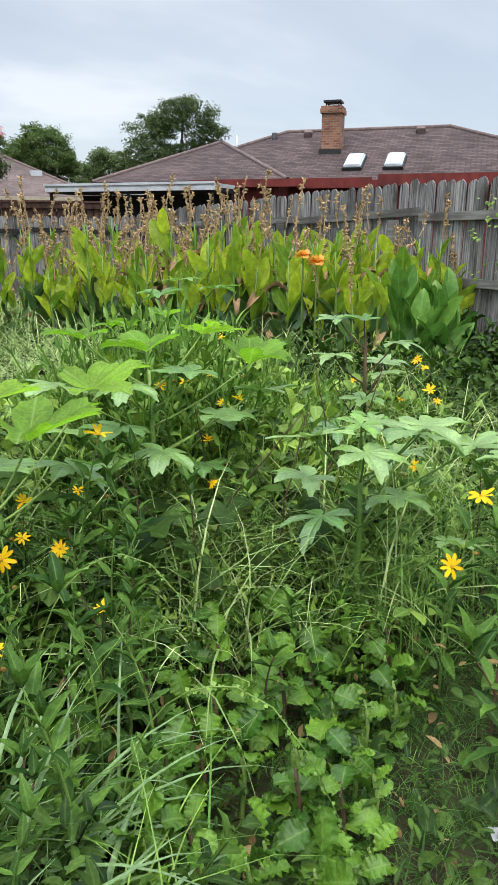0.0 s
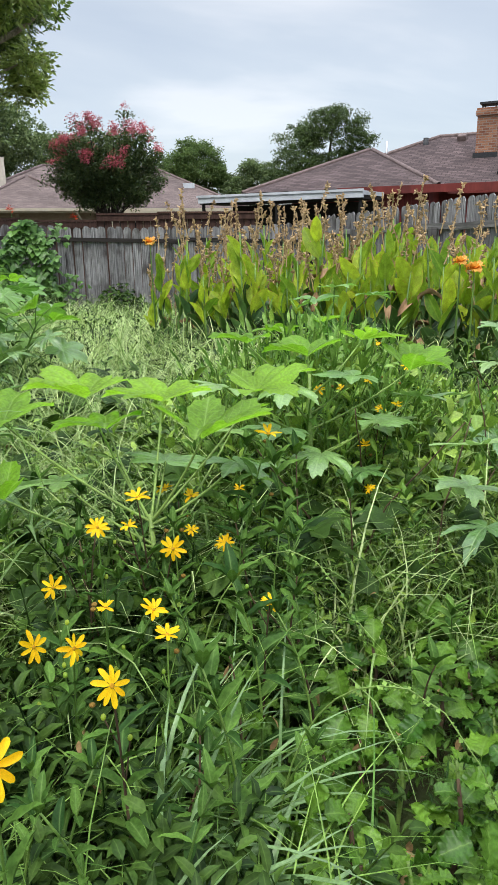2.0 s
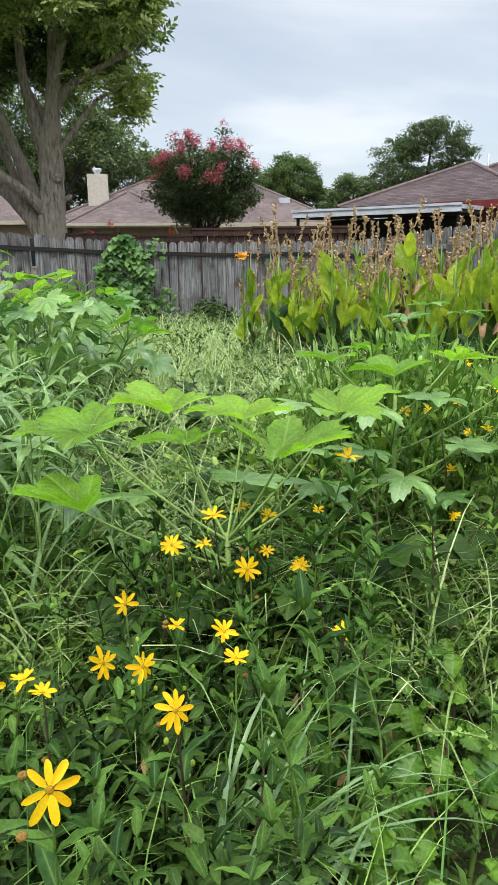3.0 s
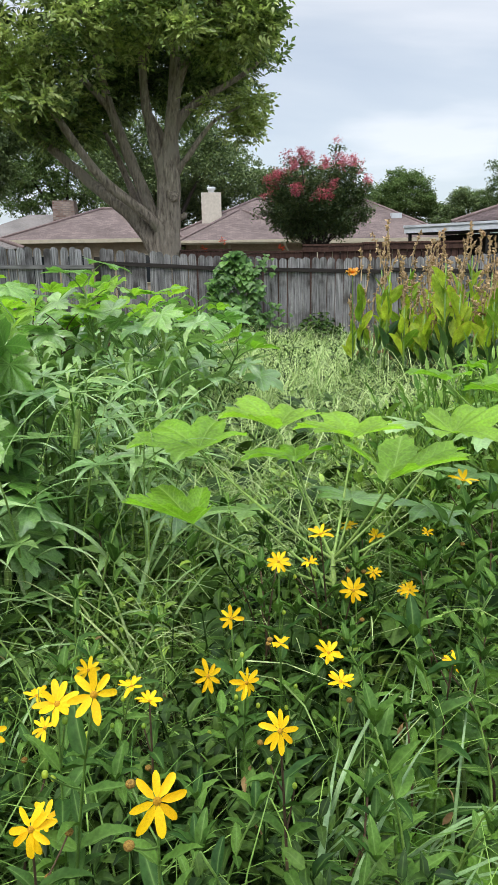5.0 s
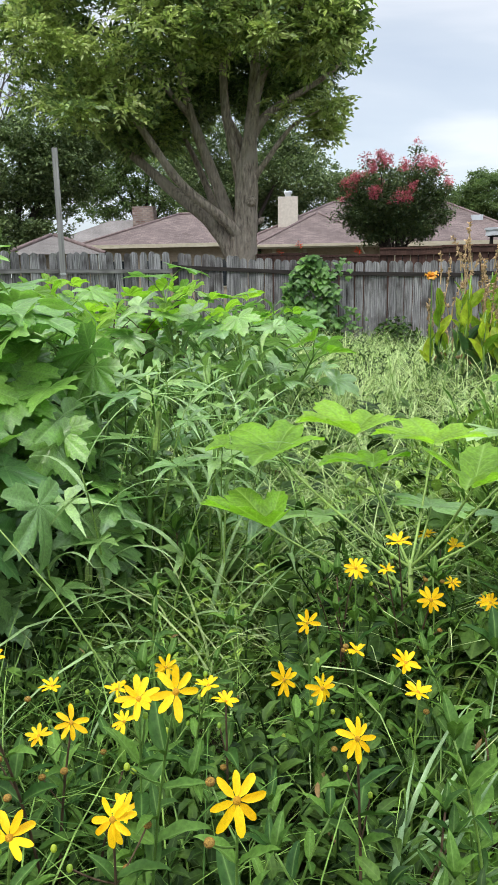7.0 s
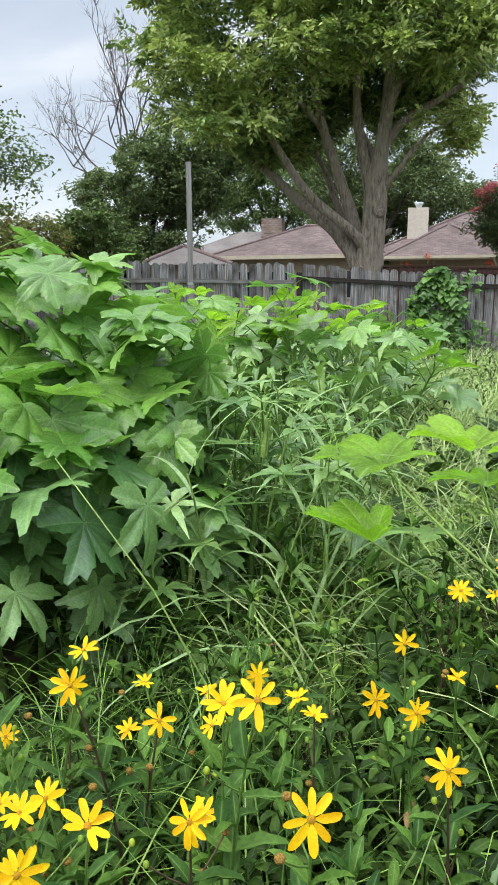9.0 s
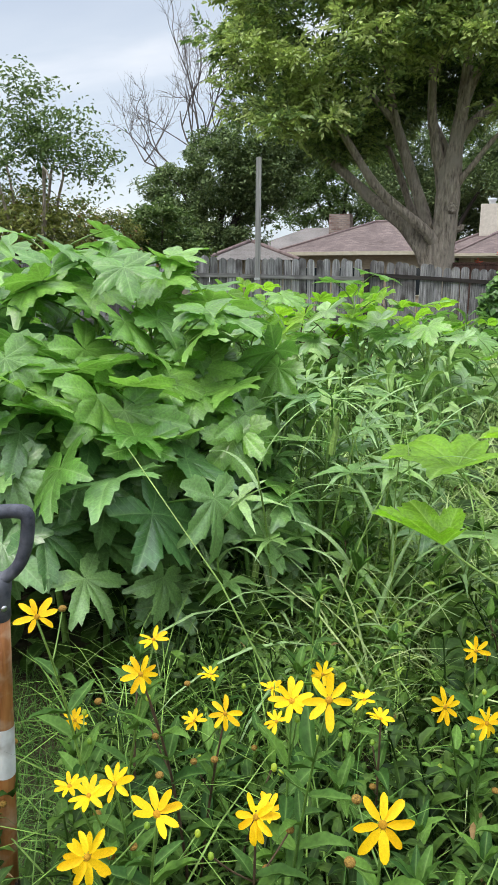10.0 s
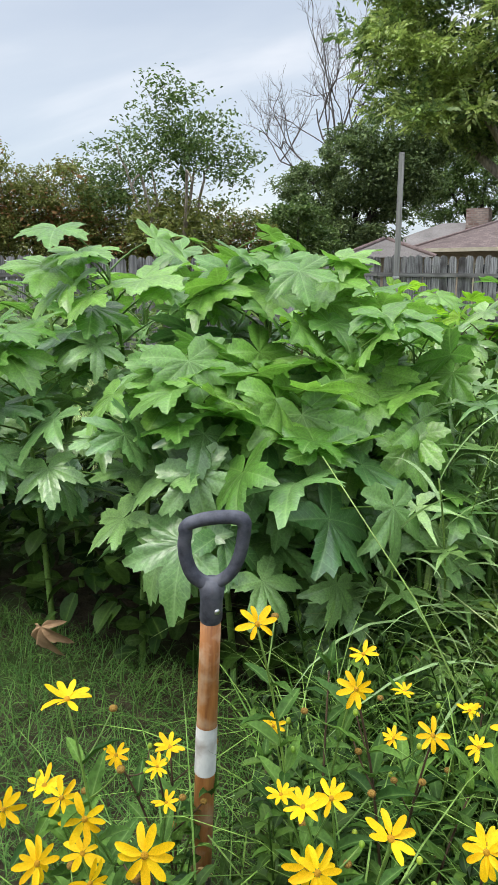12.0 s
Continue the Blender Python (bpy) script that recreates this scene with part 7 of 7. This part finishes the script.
def bean_leaf():
    """Three broad leaflets on a short stalk."""
    co, fs, vein = [], [], []
    one = strip(0.62, 0.42, oval, 4, 0.25, 0.5, 0.02, 1)
    for k, a in enumerate((0, 1.45, -1.45)):
        rot = turn(a, -0.15, 0.25 * np.sign(a))[0]
        co.append(one[0] @ rot.T + (0, 0.12 if a == 0 else 0.02, 0))
        fs.append(one[1] + k * len(one[0]))
        vein.append(one[2]["vein"])
    return np.concatenate(co), np.concatenate(fs), {"vein": np.concatenate(vein)}


BEAN = bean_leaf()


def shoots(name, n, region, height, template, mat, seed, label, spread=(0.55, 1.1), lean=0.3, category="weeds"):
    """Shoots rooted in the soil that reach a canopy height(x, y), some short of it and some above."""
    r0 = np.random.default_rng(seed)
    xy = region(r0, n)
    n = len(xy)
    h = height(xy[:, 0], xy[:, 1]) * r0.uniform(*spread, n)
    place = np.c_[xy, ground_z(xy[:, 0], xy[:, 1])]
    wide = np.minimum(h, 0.2 + 0.45 * h)
    me = scatter(name, template, place, turn(r0.uniform(0, 6.283, n), r0.normal(0, lean, n), r0.normal(0, lean, n)), np.stack([wide, wide, h], -1), mat)
    return tagged(new(name, me), label, category, "", "stuff")


# undergrowth: shoots first, then loose leaves over and under them
no_front = lambda x, y: in_mustard(x, y) | ((x < -0.05) & (y > 1.95))
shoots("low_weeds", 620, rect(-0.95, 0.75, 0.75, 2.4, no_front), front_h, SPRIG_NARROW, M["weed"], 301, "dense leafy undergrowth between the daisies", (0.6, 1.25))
shoots("low_weeds", 1400, rect(0.6, 3.6, 1.95, 4.8), mound, SPRIG_FINE, M["vine"], 302, "tangled pointed leaf weeds", (0.55, 1.25))
shoots("low_weeds", 900, clumped(0.6, 3.0, 2.1, 4.6, 60, 0.14), mound, SPRIG_BROAD, M["vine"], 303, "broad leaf weeds in the mound", (0.5, 1.1))
shoots("seedy_weeds", 700, clumped(0.7, 2.4, 2.8, 4.5, 50, 0.16), mound, SPRIG_FINE, M["grass"], 304, "fine seedy weeds on top of the mound", (0.9, 1.3), 0.22)
shoots("low_weeds", 900, rect(2.4, 5.2, 1.6, 5.4), right_far, SPRIG_BROAD, M["weed"], 305, "weeds in front of the fence", (0.6, 1.3))
shoots("low_weeds", 700, rect(-0.75, 1.5, 2.1, 4.9), lambda x, y: 0.36 + 0.12 * np.sin(x * 5) * np.sin(y * 4), SPRIG_NARROW, M["vine"], 306, "leafy weeds under the broad okra leaves", (0.6, 1.3))
shoots("low_weeds", 1500, rect(-4.0, 4.0, 4.8, 12.8), lambda x, y: 0.50 + 0.16 * np.sin(x * 2) * np.sin(y * 1.7), SPRIG_NARROW, M["weed"], 307, "weeds scattered through the meadow grass", (0.5, 1.2))
shoots("tall_weeds", 90, clumped(-2.9, -0.1, 4.2, 7.4, 70, 0.14), lambda x, y: 0.92 + 0.14 * np.sin(x * 5) * np.sin(y * 3), SPRIG_LONG, M["weed_tall"], 308, "tall narrow-leaved weeds among the okra", (0.7, 1.2), 0.16)
shoots("tall_weeds", 45, clumped(-1.25, -0.45, 2.7, 3.8, 24, 0.1), lambda x, y: 0.95 + 0 * x, SPRIG_LONG, M["weed_tall"], 309, "tall narrow-leaved weeds beside the okra bush", (0.65, 1.15), 0.18)
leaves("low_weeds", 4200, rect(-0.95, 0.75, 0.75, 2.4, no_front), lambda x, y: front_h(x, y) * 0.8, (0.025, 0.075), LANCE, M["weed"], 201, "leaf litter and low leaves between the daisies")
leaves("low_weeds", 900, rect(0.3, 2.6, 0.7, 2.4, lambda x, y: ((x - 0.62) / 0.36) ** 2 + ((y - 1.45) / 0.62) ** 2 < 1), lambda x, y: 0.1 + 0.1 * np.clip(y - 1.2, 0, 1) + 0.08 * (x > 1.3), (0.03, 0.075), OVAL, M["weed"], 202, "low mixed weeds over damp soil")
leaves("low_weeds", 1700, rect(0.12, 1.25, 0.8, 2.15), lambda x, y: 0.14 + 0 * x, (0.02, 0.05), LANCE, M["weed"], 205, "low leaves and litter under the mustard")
leaves("bean_vine", 900, clumped(0.8, 2.7, 2.1, 4.3, 34, 0.2), lambda x, y: mound(x, y) * 1.08, (0.05, 0.11), BEAN, M["vine"], 203, "bean vine leaves over the mound", 2.2)
leaves("bean_vine", 420, clumped(1.2, 3.0, 1.8, 3.0, 16, 0.16), lambda x, y: 0.42 + 0 * x, (0.06, 0.12), BEAN, M["vine"], 208, "bean vine leaves trailing through weeds", 1.8)
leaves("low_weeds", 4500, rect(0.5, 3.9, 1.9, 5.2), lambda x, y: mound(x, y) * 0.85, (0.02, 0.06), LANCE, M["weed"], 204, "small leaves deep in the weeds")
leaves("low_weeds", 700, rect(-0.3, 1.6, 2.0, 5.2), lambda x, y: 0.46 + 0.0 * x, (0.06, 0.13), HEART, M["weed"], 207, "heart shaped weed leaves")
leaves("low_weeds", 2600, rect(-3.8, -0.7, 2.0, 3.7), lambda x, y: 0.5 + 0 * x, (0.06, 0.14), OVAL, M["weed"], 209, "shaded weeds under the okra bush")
leaves("fallen_leaves", 160, rect(0.2, 2.2, 0.8, 2.4), lambda x, y: 0.05 + 0 * x, (0.02, 0.045), OVAL, M["dry"], 211, "yellow and brown dead leaves on the soil", 0.4)
leaves("fallen_leaves", 300, rect(-1.0, 3.0, 1.0, 4.6), lambda x, y: 0.3 + 0 * x, (0.025, 0.05), LANCE, M["dry"], 212, "dry leaves caught among the weeds", 0.5)

# grasses
blades("short_grass", 9000, rect(-2.7, -0.75, 0.75, 2.15), (0.07, 0.2), (0.002, 0.0035), M["grass_short"], 221, "short fine lawn grass", "grass", BLADE, (0.95, 0.4))
blades("short_grass", 5500, rect(0.8, 2.4, 0.7, 1.7), (0.05, 0.13), (0.0016, 0.003), M["grass_short"], 222, "short fine lawn grass", "grass", BLADE, (0.8, 0.4))
blades("wild_grass", 7200, clumped(-1.0, 2.9, 0.95, 4.6, 420, 0.08, in_mustard), (0.38, 0.85), (0.0025, 0.006), M["grass"], 223, "thin arching wild grass through the weeds", "grass", BLADE, (1.2, 0.25))
blades("wild_grass", 3200, clumped(-1.2, 1.2, 2.0, 5.4, 120, 0.1), (0.45, 0.95), (0.005, 0.011), M["grass_pale"], 224, "tall wild grass behind the daisies", "grass", BLADE, (1.25, 0.22))
blades("wild_grass", 2300, clumped(0.7, 3.2, 1.9, 4.5, 190, 0.07), (0.4, 0.95), (0.004, 0.009), M["grass_pale"], 229, "pale thin grass through the mound", "grass", BLADE, (1.2, 0.25))
blades("meadow_grass", 30000, clumped(-4.5, 4.3, 4.8, 13.0, 520, 0.15), (0.45, 0.98), (0.007, 0.015), M["grass_pale"], 225, "pale overgrown meadow grass", "grass", BLADE, (1.22, 0.25))
blades("meadow_grass", 9000, clumped(-9.5, -2.0, 3.8, 12.0, 300, 0.2), (0.4, 0.8), (0.006, 0.012), M["grass_pale"], 226, "pale overgrown grass by the left fence", "grass", BLADE, (1.22, 0.25))
blades("wild_grass", 3000, clumped(2.2, 5.3, 1.6, 6.5, 90, 0.14), (0.35, 0.8), (0.004, 0.008), M["grass"], 227, "wild grass before the cannas", "grass", BLADE, (1.2, 0.25))
blades("ground_grass", 16000, rect(-8, 9, -6, 2.0, lambda x, y: np.hypot(x, y - 0.15) < 0.5), (0.05, 0.16), (0.005, 0.010), M["grass_short"], 228, "short grass round the garden", "grass", BLADE_LOW, (0.9, 0.4))


def grass_clump(x, y, n, length, width, seed, label, spread=0.05, lean=None, mat="grass_broad", pitch=(1.2, 0.28)):
    """One tuft of arching blades with a few stalks."""
    r0 = np.random.default_rng(seed)
    tuft = root("grass_tuft", x, y, float(ground_z(x, y)) - 0.01, label, "grass", "grass tufts")
    az = r0.uniform(0, 6.283, n) if lean is None else np.radians(r0.normal(lean, 32, n))
    for k in range(n):
        ln_ = r0.uniform(*length)
        c1, f1, a1 = strip(ln_, r0.uniform(*width), blade_shape, 9, 0.3, r0.uniform(1.0, 2.3), 0.0, 1)
        m = Matrix.Translation((*r0.normal(0, spread, 2), 0)) @ pose(0, 0, 0, 0, 0, math.degrees(az[k])) @ pose(0, 0, 0, math.degrees(r0.normal(*pitch)), 0, 0)
        put("blade", mesh_np("blade", c1, f1, M[mat], True, a1), tuft, m)
    return tuft


# pose 0 azimuth grows along +y; -90 leans to the right
grass_clump(0.10, 1.34, 17, (0.55, 0.8), (0.010, 0.016), 241, "tuft of broad wet arching grass blades", 0.05, -85, "grass_wet")
grass_clump(0.06, 1.10, 12, (0.45, 0.68), (0.014, 0.022), 251, "tuft of broad wet arching grass blades", 0.05, -70, "grass_wet")
grass_clump(0.28, 1.45, 10, (0.5, 0.7), (0.006, 0.009), 242, "tuft of arching grass with seed stalks", 0.05, -60, "grass_wet")


def reed(x, y, h, seed, lean=0.0):
    """Tall coarse grass: a jointed culm with long arching blades."""
    r0 = random.Random(seed)
    tuft = root("tall_grass", x, y, -0.01, "tall coarse grass with broad arching pale blades", "grass", "tall coarse grass")
    path = bez((0, 0, 0), (r0.gauss(0, 0.03), r0.gauss(0, 0.03), h * 0.6), (lean + r0.gauss(0, 0.08), r0.gauss(0, 0.08) - 0.05, h), 8)
    co, fs = tube(path, np.linspace(0.0055, 0.0025, 9), 6)
    put("culm", mesh_np("culm", co, fs, M["stem_pale"]), tuft)
    for k in range(8):
        s = 0.18 + 0.8 * k / 7
        p = Vector([float(np.interp(s, np.linspace(0, 1, 9), path[:, c])) for c in range(3)])
        c1, f1, a1 = strip(r0.uniform(0.24, 0.44), r0.uniform(0.013, 0.023), blade_shape, 9, 0.35, r0.uniform(0.8, 2.0), 0.0, 1)
        put("blade", mesh_np("blade", c1, f1, M["grass_broad"], True, a1), tuft, Matrix.Translation(p) @ pose(0, 0, 0, 0, 0, 180 * (k % 2) + 60 + r0.uniform(-60, 60)) @ pose(0, 0, 0, r0.uniform(45, 72), r0.uniform(-25, 25), 0))


for k, (x, y, h) in enumerate(((-0.72, 2.3, 0.88), (-0.6, 2.5, 0.98), (-0.52, 2.25, 0.8), (-0.45, 2.6, 0.95), (-0.66, 2.75, 1.0), (-0.35, 2.4, 0.72), (-0.8, 2.55, 0.95), (-0.3, 2.8, 0.8), (-0.55, 3.0, 0.95), (-0.15, 2.5, 0.55), (-0.85, 2.2, 0.7))):
    reed(x, y, h, 700 + k, 0.05)
grass_clump(-0.38, 2.3, 9, (0.8, 1.15), (0.014, 0.022), 243, "tall tuft of broad grass blades", 0.06, None, "grass_broad", (1.35, 0.15))
grass_clump(-0.62, 2.35, 9, (0.8, 1.2), (0.014, 0.022), 244, "tall tuft of broad grass blades", 0.06, None, "grass_broad", (1.35, 0.15))
grass_clump(0.0, 1.5, 9, (0.4, 0.62), (0.005, 0.008), 247, "thin tuft of grass among daisies", 0.06, -100)
grass_clump(-0.6, 1.75, 10, (0.4, 0.7), (0.005, 0.009), 248, "thin tuft of grass before the okra", 0.08)
for k in range(10):
    r1 = random.Random(900 + k)
    grass_clump(r1.uniform(-1.0, 3.0), r1.uniform(9.5, 12.9), 12, (0.6, 0.95), (0.014, 0.026), 260 + k, "tuft of coarse grass at the fence", 0.1)

# fine stalk leaning across the okra
gs = root("grass_stalk", -0.42, 1.62, 0.0, "long pale grass stalk leaning across the okra", "grass")
co, fs = tube([(0, 0, 0), (-0.06, -0.02, 0.45), (-0.22, 0.0, 0.72), (-0.46, 0.02, 1.02)], [0.003, 0.0028, 0.0022, 0.0015], 5)
put("stalk", mesh_np("stalk", co, fs, M["stem_pale"]), gs)
for k, (x, y, tx, ty, h) in enumerate(((-0.42, 2.5, -0.12, -0.2, 1.12), (-0.36, 2.45, 0.05, -0.15, 1.05), (-0.3, 2.55, 0.15, -0.25, 0.95), (-0.5, 2.6, -0.05, -0.1, 1.2), (0.25, 1.75, 0.25, -0.1, 0.7), (0.35, 1.35, 0.2, -0.2, 0.62))):
    st = root("grass_stalk", x, y, 0, "thin grass seed stalk bending over", "grass", "seed stalks")
    path = bez((0, 0, 0), (tx * 0.1, ty * 0.1, h * 0.9), (tx, ty, h * 0.92), 9)
    droop_ = np.array([path[-1] + (tx * 0.25 * q, ty * 0.25 * q, -0.03 * q * q) for q in (1, 2, 3)])
    path = np.concatenate([path, droop_])
    co, fs = tube(path, np.linspace(0.0025, 0.0012, len(path)), 5)
    put("stalk", mesh_np("stalk", co, fs, M["stem_pale"]), st)
    r0 = np.random.default_rng(k)
    n = 70
    i = r0.uniform(7, len(path) - 1, n)
    place = np.stack([np.interp(i, np.arange(len(path)), path[:, c]) for c in range(3)], -1)
    ob_ = put("seed_spray", scatter("seed_spray", LEAF2, place, turn(r0.uniform(0, 6.28, n), r0.normal(-0.4, 0.6, n), r0.normal(0, 0.5, n)), r0.uniform(0.006, 0.012, n), M["grass"]), st)
    tagged(ob_, "", "", "", "stuff")

# climbing vine on the back fence
vn = root("climbing_vine", 0.13, 13.1, -0.2, "leafy green vine climbing the grey fence", "vine")
r0 = np.random.default_rng(33)
for k in range(5):
    limb("stem", [(r0.normal(0, 0.1), 0, 0), (r0.normal(0, 0.2), -0.08, 0.8), (r0.normal(0, 0.2), -0.1, 1.75)], 0.012, 0.005, M["stem_brown"], vn, 5, 0.5, k)
n = 560
hz = r0.uniform(0.05, 1.86, n)
half = 0.14 + 0.42 * (1 - (hz / 1.95) ** 2.5) + 0.06 * np.sin(hz * 6)
vx = r0.uniform(-1, 1, n) * half
bulge = -0.04 - 0.26 * np.sqrt(np.clip(1 - (vx / 0.62) ** 2, 0, 1)) * r0.uniform(0.3, 1, n)
tagged(put("leaves", scatter("leaves", HEART, np.c_[vx, bulge, hz], turn(np.pi + r0.normal(0, 0.5, n), r0.normal(-0.75, 0.3, n), r0.normal(0, 0.3, n)), r0.uniform(0.09, 0.17, n), M["ivy"]), vn), "", "", "", "stuff")
IVY_LEAF = [mesh_np("leaf", HEART[0] * k, HEART[1], M["ivy"], True, HEART[2]) for k in (0.06, 0.08, 0.10)]
rv = random.Random(71)
for cx, cz, rr, nn in ((0.7, 0.75, 0.3, 34), (0.5, 1.66, 0.16, 18), (-0.7, 0.8, 0.25, 20)):
    for _ in range(nn):
        m = pose(cx + rv.gauss(0, 0.5) * rr, -0.06, cz + rv.gauss(0, 0.5) * rr, 0, 0, 180 + rv.gauss(0, 28)) @ pose(0, 0, 0, -46 + rv.gauss(0, 17), rv.gauss(0, 17), 0)
        put("leaf", rv.choice(IVY_LEAF), vn, m)
# sprigs of vine on the right fence
for k, (fy, fz) in enumerate(((5.15, 1.62), (5.1, 1.45), (4.95, 1.1), (5.25, 0.95), (5.3, 1.3))):
    sv = root("vine_sprig", 5.33, fy, fz, "small sprig of green vine on the fence", "vine", "sprigs on the fence")
    a = r0.normal(0, 0.05, (9, 2))
    put("leaves", scatter("leaves", HEART, np.c_[np.full(9, -0.03), a[:, 0], a[:, 1]], turn(np.pi / 2 + r0.normal(0, 0.5, 9), r0.normal(-0.8, 0.3, 9), r0.normal(0, 0.3, 9)), r0.uniform(0.02, 0.04, 9), M["vine"]), sv)
# weeds along the foot of the fences
leaves("fence_weeds", 2600, rect(-2.2, 2.2, 12.2, 13.15), lambda x, y: 0.55 + 0.2 * np.sin(x * 5), (0.06, 0.13), OVAL, M["weed"], 213, "weeds along the foot of the back fence")
leaves("fence_weeds", 2200, rect(4.4, 5.3, 2.0, 5.0), lambda x, y: 0.4 + 0.2 * np.sin(y * 5), (0.06, 0.12), LANCE, M["weed"], 214, "weeds along the foot of the side fence")
leaves("corner_weeds", 2600, rect(-8.5, -5.5, 5.5, 8.5), lambda x, y: 1.25 + 0.2 * np.sin(x * 3) * np.sin(y * 3), (0.08, 0.16), OVAL, M["tree_mid"], 215, "tall weeds in the far corner of the yard")
# withered brown leaf under the okra bush
wl = root("withered_leaf", -1.95, 1.75, 0.27, "withered brown leaf hanging under the okra", "leaf")
c1, f1, a1 = lobed(0.09, LOBES5, 0.3, 0.1, 0.5, 1.1, 0.1, 77, 4)
put("blade", mesh_np("blade", c1, f1, M["canna_dry"], True, a1), wl, pose(0, 0, 0, -60, 20, 190))

# crumpled piece of pale plastic on the soil
pl = root("plastic_scrap", 1.19, 1.02, 0.02, "crumpled scrap of pale plastic on the soil", "litter")
bm = bmesh.new()
bmesh.ops.create_grid(bm, x_segments=10, y_segments=8, size=0.022)
for v in bm.verts:
    v.co.z = 0.01 + 0.007 * math.sin(v.co.x * 130 + 1) * math.cos(v.co.y * 110) + 0.006 * math.sin(v.co.x * 60 + v.co.y * 170)
    v.co.x *= 1.25
put("sheet", bm_mesh("sheet", bm, M["litter"]), pl)
# bare twigs sticking out of the mound
r1 = random.Random(44)
for k in range(12):
    x, y = r1.uniform(0.9, 2.6), r1.uniform(2.2, 3.9)
    tw = root("dry_twig", x, y, 0.1, "thin bare brown twig leaning through weeds", "twig", "dry twigs")
    e = (r1.uniform(-0.35, 0.35), r1.uniform(-0.25, 0.25), r1.uniform(0.45, 0.8))
    limb("stalk", [(0, 0, 0), (e[0] * 0.3, e[1] * 0.3, e[2] * 0.5), e], 0.005, 0.002, M["stem_brown"], tw, 5, 0.6, k)
